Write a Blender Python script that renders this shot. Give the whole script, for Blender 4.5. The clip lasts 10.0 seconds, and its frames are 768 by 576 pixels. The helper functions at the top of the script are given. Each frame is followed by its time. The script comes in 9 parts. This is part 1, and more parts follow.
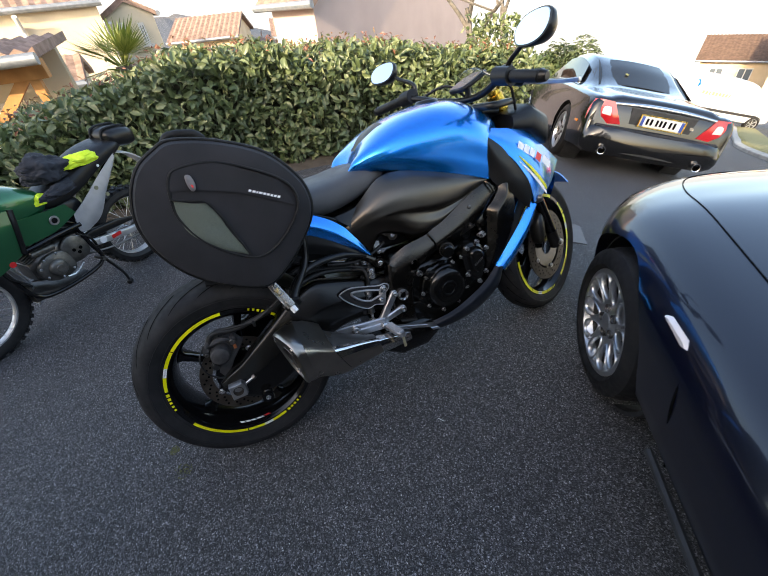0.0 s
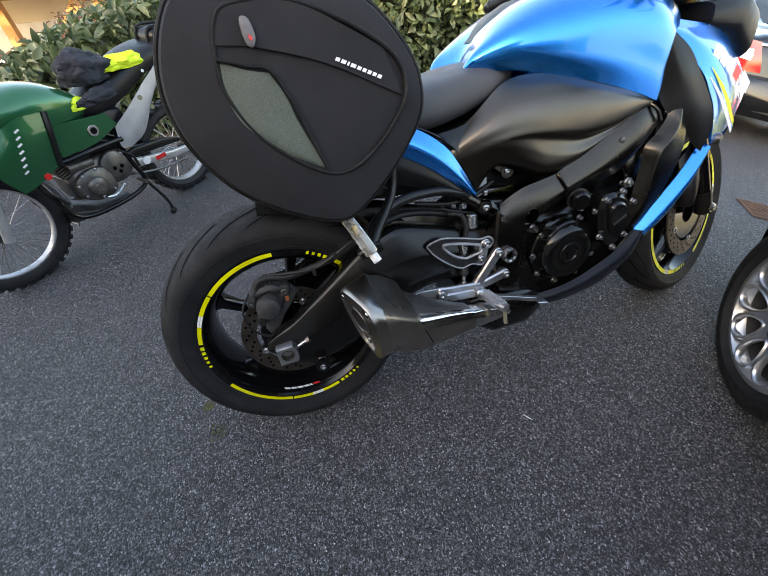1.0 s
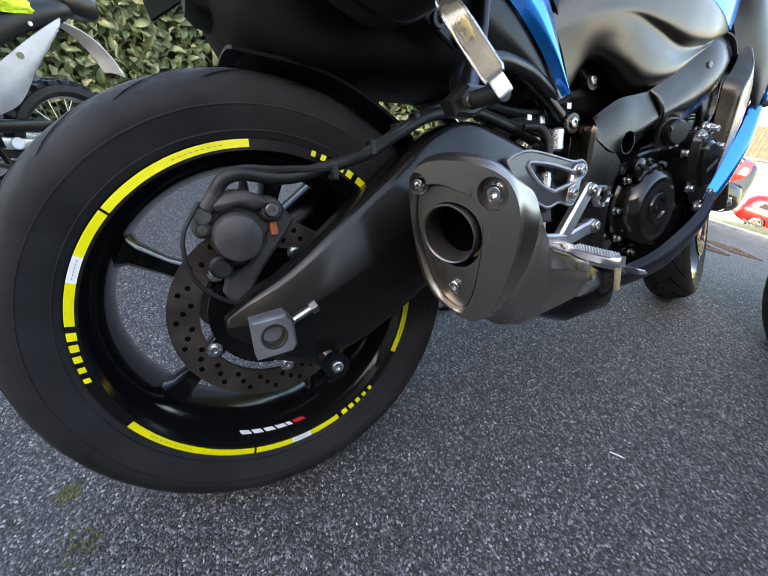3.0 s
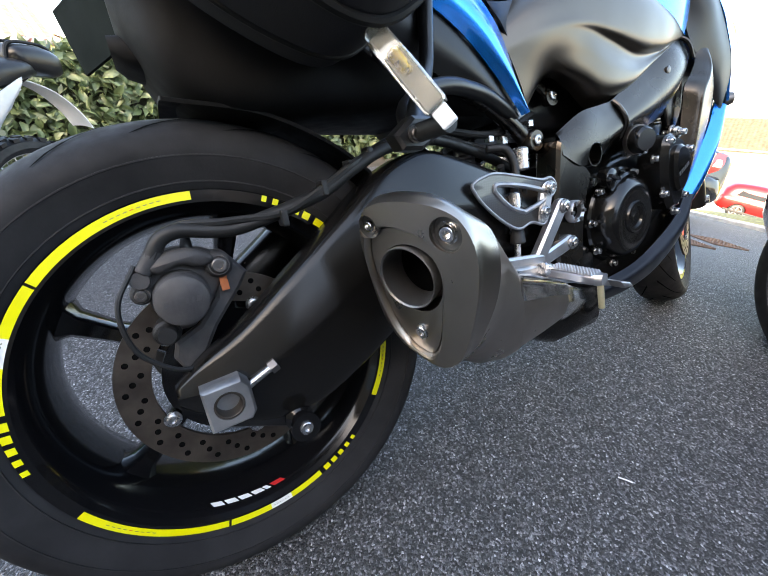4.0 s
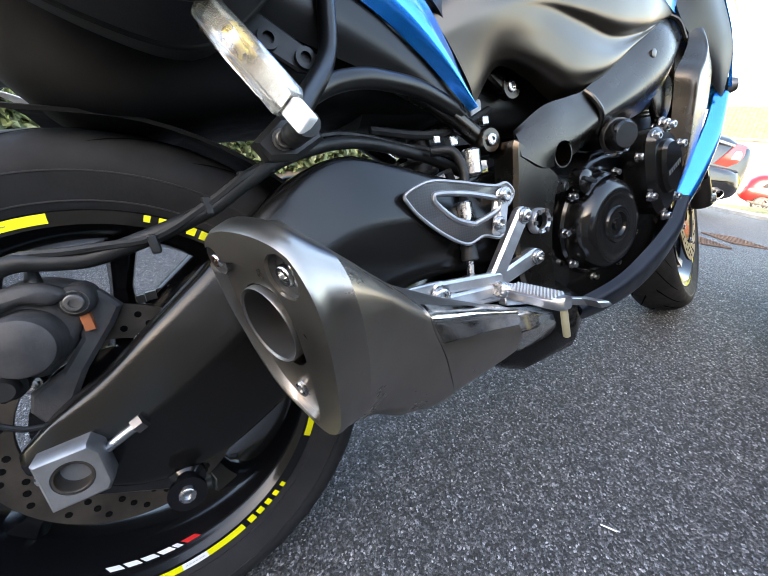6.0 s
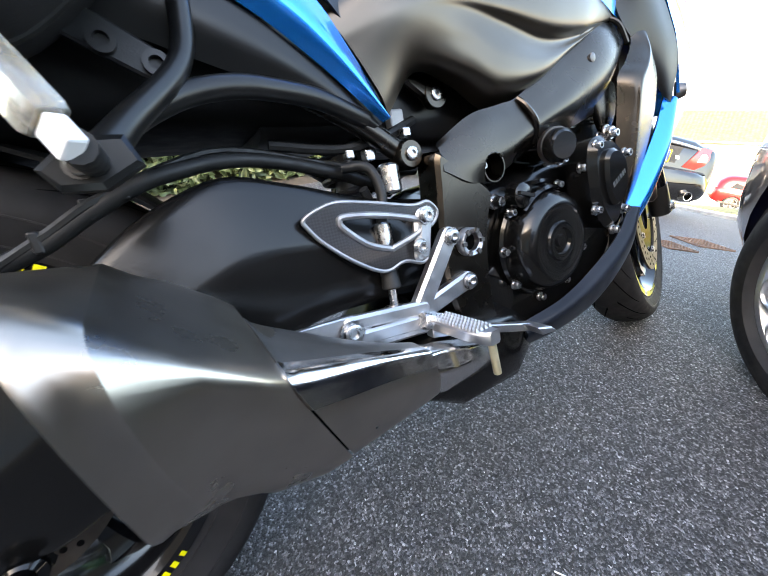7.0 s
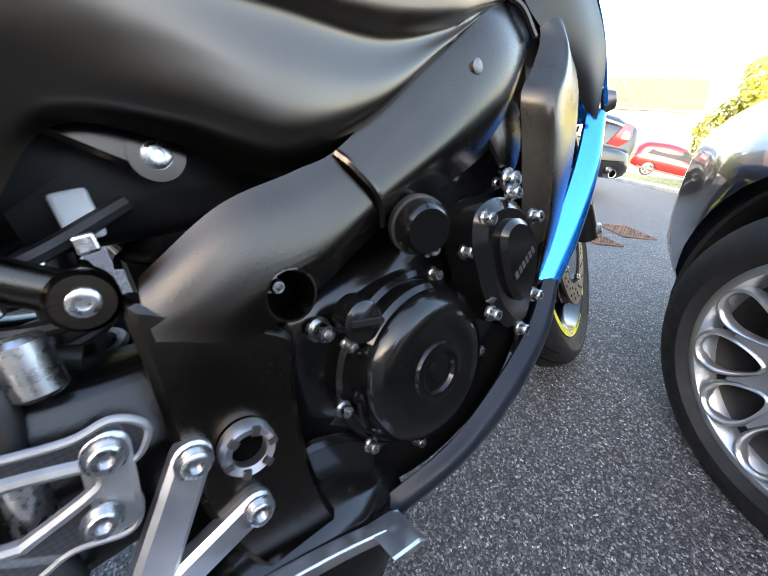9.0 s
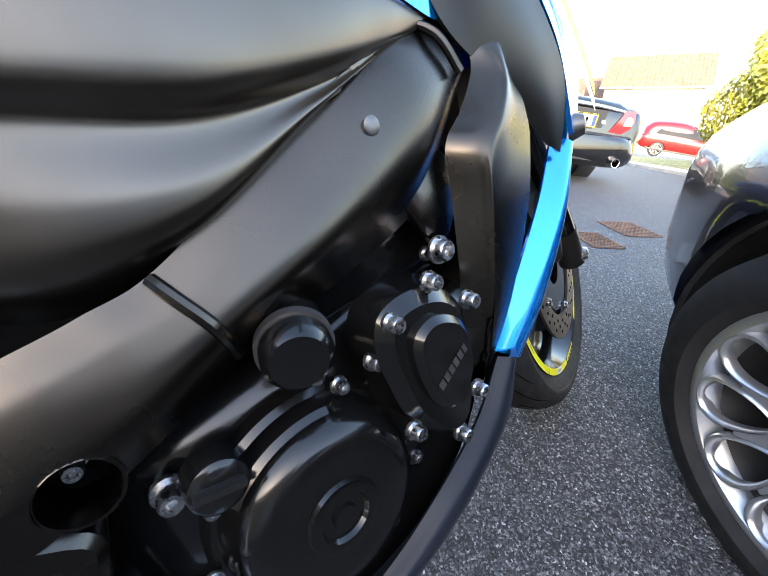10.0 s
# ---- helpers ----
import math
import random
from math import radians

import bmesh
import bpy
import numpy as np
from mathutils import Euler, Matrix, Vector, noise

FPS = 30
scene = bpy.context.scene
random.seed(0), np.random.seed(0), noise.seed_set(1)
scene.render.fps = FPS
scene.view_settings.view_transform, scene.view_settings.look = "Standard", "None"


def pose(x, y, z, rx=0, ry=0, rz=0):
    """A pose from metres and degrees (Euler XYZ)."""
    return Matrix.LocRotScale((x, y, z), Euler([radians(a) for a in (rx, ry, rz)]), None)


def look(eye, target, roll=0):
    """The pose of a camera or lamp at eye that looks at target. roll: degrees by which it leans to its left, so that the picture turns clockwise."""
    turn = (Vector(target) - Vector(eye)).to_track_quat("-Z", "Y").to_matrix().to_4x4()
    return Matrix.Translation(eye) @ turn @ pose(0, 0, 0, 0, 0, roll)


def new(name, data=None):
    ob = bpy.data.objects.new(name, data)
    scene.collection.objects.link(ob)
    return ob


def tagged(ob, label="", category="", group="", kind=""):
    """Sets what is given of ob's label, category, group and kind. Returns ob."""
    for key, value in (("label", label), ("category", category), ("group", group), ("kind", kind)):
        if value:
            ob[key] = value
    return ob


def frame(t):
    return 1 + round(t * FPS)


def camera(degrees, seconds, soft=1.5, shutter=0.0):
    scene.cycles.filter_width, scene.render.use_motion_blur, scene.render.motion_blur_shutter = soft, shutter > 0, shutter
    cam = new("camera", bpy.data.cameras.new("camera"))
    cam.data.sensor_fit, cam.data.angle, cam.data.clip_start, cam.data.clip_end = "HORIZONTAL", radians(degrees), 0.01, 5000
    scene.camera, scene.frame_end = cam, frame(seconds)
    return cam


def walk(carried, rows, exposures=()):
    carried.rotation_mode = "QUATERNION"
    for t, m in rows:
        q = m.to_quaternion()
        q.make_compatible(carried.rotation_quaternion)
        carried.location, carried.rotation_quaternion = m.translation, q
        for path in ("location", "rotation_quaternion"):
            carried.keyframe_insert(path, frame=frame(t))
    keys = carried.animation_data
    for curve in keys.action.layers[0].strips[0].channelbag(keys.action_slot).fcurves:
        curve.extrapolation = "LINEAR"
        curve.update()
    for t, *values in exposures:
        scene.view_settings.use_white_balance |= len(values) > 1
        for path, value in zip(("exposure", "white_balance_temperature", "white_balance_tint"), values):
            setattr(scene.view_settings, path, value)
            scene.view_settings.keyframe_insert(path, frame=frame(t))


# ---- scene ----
cam = camera(92.0, 10.0, soft=0.75, shutter=0.2)
# seconds, eye x y z, yaw, pitch, roll
PATH = [
    (0, 0.1540, -0.9030, 1.2473, -22.11, -39.18, -6.37),
    (0.5, 0.1101, -0.7406, 1.1377, -20.24, -42.96, -7.83),
    (1, 0.0927, -0.6497, 1.0571, -13.88, -44.82, -5.67),
    (1.5, 0.0178, -0.6082, 1.0004, -15.37, -44.39, -4.75),
    (2, -0.0340, -0.5937, 0.8368, -24.07, -43.90, 0.26),
    (2.2, -0.0471, -0.5502, 0.7726, -27.73, -43.20, 2.47),
    (3.3, -0.0700, -0.4131, 0.6201, -29.73, -29.02, 3.21),
    (3.5, -0.0525, -0.4065, 0.6122, -28.66, -28.47, 1.20),
    (4, -0.0154, -0.4089, 0.6492, -31.06, -29.61, -0.83),
    (4.5, 0.0031, -0.4265, 0.6620, -31.48, -28.72, -1.37),
    (5, 0.0287, -0.4244, 0.6448, -30.76, -28.98, 0.11),
    (5.2, 0.0556, -0.4198, 0.6652, -28.12, -29.83, -1.65),
    (6.3, 0.1495, -0.3927, 0.6330, -28.88, -29.44, -3.11),
    (6.5, 0.1713, -0.3932, 0.6392, -29.53, -29.39, -2.66),
    (7, 0.2358, -0.3856, 0.6339, -31.00, -28.63, -3.26),
    (7.5, 0.3288, -0.3462, 0.6224, -32.95, -28.66, -4.43),
    (8, 0.4046, -0.3225, 0.6464, -33.51, -28.65, -3.78),
    (8.5, 0.4688, -0.2578, 0.6485, -35.77, -30.43, -4.48),
    (9, 0.5360, -0.2410, 0.6758, -39.86, -33.54, -2.03),
    (9.5, 0.6409, -0.2113, 0.6806, -39.61, -33.75, -4.90),
    (10, 0.6833, -0.2165, 0.7060, -38.06, -34.26, -5.69),
]
walk(cam, [(t, pose(x, y, z, 90 + pitch, 0, yaw) @ pose(0, 0, 0, 0, 0, roll)) for t, x, y, z, yaw, pitch, roll in PATH],
     exposures=[(0.0, 2.1, 7000, 10), (1.0, 2.66, 7700, 10), (2.2, 2.95, 7700, 10), (3.3, 3.27, 7300, 10), (6.5, 3.76, 7350, 10), (8.0, 3.82, 7350, 10), (10.0, 3.55, 6800, 10)])

# ---- sky and sun: low, hazy, bright afternoon; an unseen house behind keeps the parking bay in shade ----
world = bpy.data.worlds.new("sky")
scene.world = world
world.use_nodes = True
wn, wl = world.node_tree.nodes, world.node_tree.links
sky = wn.new("ShaderNodeTexSky")
sky.sky_type = 'NISHITA'
sky.sun_disc = False
sky.sun_elevation = radians(24)
sky.sun_rotation = radians(232)
sky.dust_density = 3.0
sky.air_density = 1.0
wl.new(sky.outputs[0], wn["Background"].inputs[0])
wn["Background"].inputs[1].default_value = 0.15
sun = new("sun", bpy.data.lights.new("sun", 'SUN'))
sun.data.energy, sun.data.angle, sun.data.color = 2.3, radians(0.6), (1.0, 0.86, 0.66)
# the sun stands behind and to the side of the bikes
sun.matrix_world = look((-8.0, -6.2, 4.5), (0, 0, 0))

# ---- materials ----
def bsdf(name, color, rough=0.5, metal=0.0, coat=0.0, spec=0.5):
    m = bpy.data.materials.new(name)
    m.use_nodes = True
    b = m.node_tree.nodes["Principled BSDF"]
    b.inputs["Base Color"].default_value = (*color, 1)
    b.inputs["Roughness"].default_value = rough
    b.inputs["Metallic"].default_value = metal
    b.inputs["Coat Weight"].default_value = coat
    b.inputs["Coat Roughness"].default_value = 0.04
    b.inputs["Specular IOR Level"].default_value = spec
    return m


def add_noise(m, scale, low, high, detail=6, socket="Base Color", coords="Object", stretch=(1, 1, 1)):
    """Varies a socket between two colours or two values by a noise of that scale."""
    n, l = m.node_tree.nodes, m.node_tree.links
    tc, mp, no, rp = n.new("ShaderNodeTexCoord"), n.new("ShaderNodeMapping"), n.new("ShaderNodeTexNoise"), n.new("ShaderNodeValToRGB")
    mp.inputs["Scale"].default_value = stretch
    l.new(tc.outputs[coords], mp.inputs[0])
    l.new(mp.outputs[0], no.inputs["Vector"])
    no.inputs["Scale"].default_value, no.inputs["Detail"].default_value = scale, detail
    rp.color_ramp.elements[0].position, rp.color_ramp.elements[1].position = 0.35, 0.65
    low, high = [(v, v, v) if not isinstance(v, tuple) else v for v in (low, high)]
    rp.color_ramp.elements[0].color, rp.color_ramp.elements[1].color = (*low, 1), (*high, 1)
    l.new(no.outputs[0], rp.inputs[0])
    l.new(rp.outputs[0], n["Principled BSDF"].inputs[socket])
    return no


def add_bump(m, scale, strength, distance=0.002, kind="noise", coords="Object", stretch=(1, 1, 1)):
    n, l = m.node_tree.nodes, m.node_tree.links
    tc, mp = n.new("ShaderNodeTexCoord"), n.new("ShaderNodeMapping")
    mp.inputs["Scale"].default_value = stretch
    tx = n.new("ShaderNodeTexNoise" if kind == "noise" else "ShaderNodeTexVoronoi" if kind == "cells" else "ShaderNodeTexWave")
    bp = n.new("ShaderNodeBump")
    bp.inputs["Strength"].default_value, bp.inputs["Distance"].default_value = strength, distance
    tx.inputs["Scale"].default_value = scale
    l.new(tc.outputs[coords], mp.inputs[0])
    l.new(mp.outputs[0], tx.inputs["Vector"])
    l.new(tx.outputs["Distance" if kind == "cells" else 0], bp.inputs["Height"])
    l.new(bp.outputs[0], n["Principled BSDF"].inputs["Normal"])
    return m


def worn(name, low, high, rough=(0.4, 0.6), scale=9, fine=300, bump=0.15, metal=0.0, coat=0.0):
    """A surface with broad colour variation, uneven gloss and fine relief."""
    m = bsdf(name, low, rough[0], metal, coat)
    add_noise(m, scale, low, high)
    add_noise(m, scale * 3.1, rough[0], rough[1], socket="Roughness")
    if bump:
        add_bump(m, fine, bump, 0.0006)
    return m


def asphalt_material():
    m = bsdf("asphalt", (0.06, 0.06, 0.065), 0.8)
    n, l = m.node_tree.nodes, m.node_tree.links
    b = n["Principled BSDF"]
    tc = n.new("ShaderNodeTexCoord")
    big, mid = n.new("ShaderNodeTexNoise"), n.new("ShaderNodeTexNoise")
    big.inputs["Scale"].default_value, big.inputs["Detail"].default_value = 1.3, 5
    mid.inputs["Scale"].default_value, mid.inputs["Detail"].default_value = 26, 6
    st, st2 = n.new("ShaderNodeTexVoronoi"), n.new("ShaderNodeTexVoronoi")
    st.inputs["Scale"].default_value, st2.inputs["Scale"].default_value = 300, 700
    for t in (big, mid, st, st2):
        l.new(tc.outputs["Object"], t.inputs["Vector"])
    # each stone of the aggregate has a grey of its own
    rp, rp2 = n.new("ShaderNodeValToRGB"), n.new("ShaderNodeValToRGB")
    for r, els in ((rp, ((0.0, 0.008), (0.40, 0.034), (0.70, 0.105), (0.88, 0.27), (1.0, 0.64))),
                   (rp2, ((0.0, 0.35), (0.6, 0.95), (1.0, 1.8)))):
        e = r.color_ramp.elements
        e[0].position, e[0].color = els[0][0], (*[els[0][1]] * 3, 1)
        e[1].position, e[1].color = els[-1][0], (*[els[-1][1]] * 3, 1)
        for p, v in els[1:-1]:
            x = e.new(p)
            x.color = (v, v, v * 1.03, 1)
    l.new(st.outputs["Color"], rp.inputs[0])
    l.new(st2.outputs["Color"], rp2.inputs[0])
    mul, mul2 = n.new("ShaderNodeMix"), n.new("ShaderNodeMix")
    for q in (mul, mul2):
        q.data_type, q.blend_type = 'RGBA', 'MULTIPLY'
        q.inputs[0].default_value = 1.0
    l.new(rp.outputs[0], mul.inputs[6])
    l.new(rp2.outputs[0], mul.inputs[7])
    rb = n.new("ShaderNodeValToRGB")
    rb.color_ramp.elements[0].position, rb.color_ramp.elements[1].position = 0.3, 0.7
    rb.color_ramp.elements[0].color, rb.color_ramp.elements[1].color = (0.72, 0.73, 0.77, 1), (1.12, 1.08, 1.03, 1)
    ad = n.new("ShaderNodeMath")
    ad.operation = 'ADD'
    ml = n.new("ShaderNodeMath")
    ml.operation = 'MULTIPLY'
    ml.inputs[1].default_value = 0.5
    l.new(big.outputs[0], ad.inputs[0])
    l.new(mid.outputs[0], ad.inputs[1])
    l.new(ad.outputs[0], ml.inputs[0])
    l.new(ml.outputs[0], rb.inputs[0])
    l.new(mul.outputs[2], mul2.inputs[6])
    l.new(rb.outputs[0], mul2.inputs[7])
    l.new(mul2.outputs[2], b.inputs["Base Color"])
    bp = n.new("ShaderNodeBump")
    bp.inputs["Strength"].default_value, bp.inputs["Distance"].default_value = 1.0, 0.0035
    bp.invert = True
    l.new(st.outputs["Distance"], bp.inputs["Height"])
    l.new(bp.outputs[0], b.inputs["Normal"])
    b.inputs["Roughness"].default_value = 0.72
    return m


def metallic_paint(name, color, deep, rough=0.28, metal=0.55, coat=1.0):
    """Metallic lacquer: flakes under a clear coat."""
    m = bsdf(name, color, rough, metal, coat)
    n, l = m.node_tree.nodes, m.node_tree.links
    tc, v, rp = n.new("ShaderNodeTexCoord"), n.new("ShaderNodeTexVoronoi"), n.new("ShaderNodeValToRGB")
    v.inputs["Scale"].default_value = 1800
    l.new(tc.outputs["Object"], v.inputs["Vector"])
    rp.color_ramp.elements[0].color, rp.color_ramp.elements[1].color = (*deep, 1), (*color, 1)
    l.new(v.outputs["Color"], rp.inputs[0])
    l.new(rp.outputs[0], n["Principled BSDF"].inputs["Base Color"])
    return m


def glass_material(name, color, rough=0.02):
    m = bsdf(name, color, rough)
    m.node_tree.nodes["Principled BSDF"].inputs["Transmission Weight"].default_value = 1.0
    return m


def carbon_material():
    m = bsdf("carbon_weave", (0.018, 0.018, 0.020), 0.30, 0.0, 1.0)
    n, l = m.node_tree.nodes, m.node_tree.links
    tc, w, rp = n.new("ShaderNodeTexCoord"), n.new("ShaderNodeTexChecker"), n.new("ShaderNodeMapping")
    rp.inputs["Rotation"].default_value = (0, radians(45), 0)
    w.inputs["Scale"].default_value = 420
    w.inputs["Color1"].default_value, w.inputs["Color2"].default_value = (0.012, 0.012, 0.013, 1), (0.026, 0.026, 0.028, 1)
    l.new(tc.outputs["Object"], rp.inputs[0])
    l.new(rp.outputs[0], w.inputs["Vector"])
    l.new(w.outputs[0], n["Principled BSDF"].inputs["Base Color"])
    return m


ASPHALT = asphalt_material()
BLUE = metallic_paint("blue_lacquer", (0.0, 0.30, 0.93), (0.0, 0.21, 0.78), 0.24, 0.85, 0.9)
BLACK_SATIN = worn("black_satin_plastic", (0.007, 0.007, 0.007), (0.011, 0.0105, 0.0105), (0.28, 0.36), 7, 900, 0.05)
BLACK_TEX = worn("black_grained_plastic", (0.008, 0.008, 0.009), (0.013, 0.013, 0.013), (0.34, 0.46), 11, 520, 0.25)
BLACK_GLOSS = bsdf("black_gloss_paint", (0.004, 0.004, 0.0045), 0.14, 0.0, 0.15, 0.3)
BLACK_FRAME = worn("black_frame_paint", (0.058, 0.050, 0.042), (0.070, 0.061, 0.052), (0.24, 0.29), 6, 700, 0.03, 1.0)
ENGINE = worn("black_engine_paint", (0.0030, 0.0030, 0.0030), (0.0055, 0.0054, 0.0052), (0.13, 0.20), 14, 480, 0.06)
DARK_STEEL = worn("dark_grey_steel", (0.10, 0.095, 0.09), (0.16, 0.15, 0.145), (0.35, 0.5), 22, 400, 0.12, 0.9)
CALIPER = worn("dusty_grey_casting", (0.030, 0.030, 0.032), (0.062, 0.058, 0.056), (0.55, 0.75), 34, 420, 0.3, 0.2)
MUFFLER = worn("satin_steel", (0.33, 0.295, 0.255), (0.42, 0.375, 0.325), (0.27, 0.34), 8, 300, 0.04, 1.0)
MUFFLER_CAP = worn("dark_satin_cap", (0.12, 0.117, 0.112), (0.155, 0.15, 0.145), (0.32, 0.42), 10, 500, 0.06, 0.75)
CHROME = worn("polished_steel", (0.62, 0.61, 0.60), (0.72, 0.71, 0.70), (0.10, 0.20), 30, 300, 0.0, 1.0)
ALU = worn("brushed_aluminium", (0.42, 0.42, 0.43), (0.54, 0.54, 0.55), (0.34, 0.48), 26, 420, 0.08, 1.0)
CAST_ALU = worn("satin_cast_aluminium", (0.26, 0.26, 0.265), (0.36, 0.36, 0.365), (0.48, 0.60), 30, 420, 0.15, 1.0)
ZINC = worn("zinc_bolt", (0.44, 0.44, 0.45), (0.52, 0.52, 0.52), (0.22, 0.36), 60, 500, 0.0, 1.0)
RUBBER = worn("tyre_rubber", (0.010, 0.010, 0.011), (0.019, 0.018, 0.018), (0.50, 0.68), 16, 260, 0.25)
RUBBER_DUST = worn("worn_tread_rubber", (0.013, 0.013, 0.014), (0.022, 0.022, 0.023), (0.62, 0.78), 18, 320, 0.2)
HOSE = worn("black_rubber_hose", (0.007, 0.007, 0.007), (0.013, 0.013, 0.013), (0.42, 0.6), 30, 300, 0.1)
SEAT = worn("grey_black_seat_vinyl", (0.050, 0.051, 0.054), (0.066, 0.067, 0.071), (0.48, 0.58), 8, 700, 0.3)
YELLOW = worn("yellow_rim_tape", (0.72, 0.68, 0.0), (0.80, 0.75, 0.01), (0.3, 0.4), 20, 300, 0.0)
WHITE = worn("white_print", (0.72, 0.72, 0.72), (0.80, 0.80, 0.80), (0.35, 0.45), 12, 300, 0.0)
GREY_BOX = worn("pale_grey_plastic", (0.36, 0.37, 0.38), (0.46, 0.47, 0.47), (0.4, 0.55), 30, 300, 0.1)
GREY_PRINT = bsdf("grey_print", (0.20, 0.20, 0.12), 0.5)
RED = bsdf("red_print", (0.62, 0.02, 0.02), 0.35)
ORANGE = bsdf("orange_plastic", (0.75, 0.16, 0.02), 0.35)
GOLD = worn("gold_anodised", (0.72, 0.42, 0.05), (0.80, 0.50, 0.08), (0.22, 0.32), 20, 300, 0.0, 1.0)
# near-black: shade painted into holes and grooves, also plate print and shut lines
DARK_VOID = bsdf("void_and_print_black", (0.003, 0.003, 0.003), 0.95, 0.0, 0.0, 0.05)
TAIL_BLACK = worn("matt_black_underside", (0.004, 0.004, 0.004), (0.007, 0.007, 0.007), (0.6, 0.75), 12, 400, 0.2)
CORDURA = worn("black_cordura", (0.018, 0.018, 0.0200), (0.028, 0.028, 0.031), (0.72, 0.88), 5, 900, 0.5)
PIPING = worn("black_piping", (0.010, 0.010, 0.010), (0.018, 0.018, 0.018), (0.5, 0.65), 30, 500, 0.1)
LENS = bsdf("clear_lens", (0.72, 0.69, 0.60), 0.12, 0.0, 0.8)
LENS.node_tree.nodes["Principled BSDF"].inputs["Transmission Weight"].default_value = 0.8
MIRROR = bsdf("mirror_glass", (0.9, 0.9, 0.9), 0.02, 1.0)
SCREEN = glass_material("smoked_screen", (0.75, 0.77, 0.78), 0.02)
CARBON = carbon_material()
SWINGARM = worn("black_grained_swingarm", (0.0040, 0.0038, 0.0036), (0.0065, 0.0062, 0.0060), (0.20, 0.26), 9, 420, 0.16)
PLATE_BACK = worn("dark_green_grey_plastic", (0.006, 0.0085, 0.0075), (0.010, 0.013, 0.0115), (0.75, 0.85), 12, 300, 0.1)
COVER = worn("satin_charcoal_cover", (0.108, 0.092, 0.076), (0.128, 0.110, 0.092), (0.28, 0.33), 7, 900, 0.0, 1.0)
for m_, level in ((ENGINE, 0.42), (SWINGARM, 0.34), (BLACK_SATIN, 0.36), (PLATE_BACK, 0.03)):
    m_.node_tree.nodes["Principled BSDF"].inputs["Specular IOR Level"].default_value = level
for m_ in (CORDURA, PIPING, TAIL_BLACK, RUBBER_DUST):
    m_.node_tree.nodes["Principled BSDF"].inputs["Specular IOR Level"].default_value = 0.16
for m_ in (BLACK_TEX, HOSE, RUBBER):
    m_.node_tree.nodes["Principled BSDF"].inputs["Specular IOR Level"].default_value = 0.34
DISC = worn("dusty_brake_disc", (0.050, 0.042, 0.036), (0.090, 0.076, 0.064), (0.42, 0.55), 26, 400, 0.15, 0.8)
BELLY = worn("slate_grey_plastic", (0.009, 0.012, 0.018), (0.015, 0.018, 0.025), (0.30, 0.40), 8, 500, 0.05)
BELLY.node_tree.nodes["Principled BSDF"].inputs["Specular IOR Level"].default_value = 0.15
from mathutils.bvhtree import BVHTree


# ---- mesh helpers ----
def mesh_of(name, bm, material, smooth=True):
    bmesh.ops.recalc_face_normals(bm, faces=bm.faces)
    me = bpy.data.meshes.new(name)
    bm.to_mesh(me)
    bm.free()
    me.materials.append(material)
    if smooth:
        me.shade_smooth()
    return me


BUILT = []


def settle(since, shift):
    """Moves all parts built from that place of the list on by a vector, or by one that depends on the place."""
    for ob in BUILT[since:]:
        for v in ob.data.vertices:
            v.co += Vector(shift(v.co) if callable(shift) else shift)


def faded(shift, axis, full, none):
    """A shift that is whole at one place of an axis and fades to nothing at another."""
    return lambda p: Vector(shift) * min(1.0, max(0.0, (p[axis] - none) / (full - none)))


def part(name, bm, material, parent=None, label="", smooth=True, bevel=0.0, angle=40):
    """Links a bmesh as one mesh object, under a thing or a part."""
    ob = new(name, mesh_of(name, bm, material, smooth))
    if parent is not None:
        ob.parent = parent
        BUILT.append(ob)
    if label:
        tagged(ob, label)
    if bevel:
        b = ob.modifiers.new("bevel", 'BEVEL')
        b.width, b.segments, b.limit_method, b.angle_limit = bevel, 2, 'ANGLE', radians(35)
        b.harden_normals = False
    if smooth:
        ob.data.set_sharp_from_angle(angle=radians(angle))
    return ob


def thing(name, m, label, category, group="", kind=""):
    ob = new(name)
    ob.empty_display_size = 0.1
    ob.matrix_world = m
    return tagged(ob, label, category, group, kind)


def spline(points, count):
    """count points along a Catmull-Rom curve through the points, of any dimension."""
    p = np.array(points, float)
    p = np.vstack([2 * p[0] - p[1], p, 2 * p[-1] - p[-2]])
    out = []
    for s in np.linspace(0, len(p) - 3 - 1e-9, count):
        i, u = int(s), s - int(s)
        a, b, c, d = p[i:i + 4]
        out.append(0.5 * (2 * b + (c - a) * u + (2 * a - 5 * b + 4 * c - d) * u * u + (3 * b - a - 3 * c + d) * u ** 3))
    return np.array(out)


def closed_spline(points, count):
    p = np.array(points, float)
    n, out = len(p), []
    for s in np.linspace(0, n, count, endpoint=False):
        i, u = int(s), s - int(s)
        a, b, c, d = (p[(i + k) % n] for k in (-1, 0, 1, 2))
        out.append(0.5 * (2 * b + (c - a) * u + (2 * a - 5 * b + 4 * c - d) * u * u + (3 * b - a - 3 * c + d) * u ** 3))
    return np.array(out)


def add_rings(bm, rings, closed=True, caps=True):
    """Skins a list of rings of equal length."""
    vs = [[bm.verts.new(tuple(map(float, p))) for p in r] for r in rings]
    n = len(vs[0])
    for a, b in zip(vs, vs[1:]):
        for i in range(n if closed else n - 1):
            j = (i + 1) % n
            bm.faces.new((a[i], a[j], b[j], b[i]))
    if caps and closed:
        bm.faces.new(vs[0][::-1])
        bm.faces.new(vs[-1])
    return bm


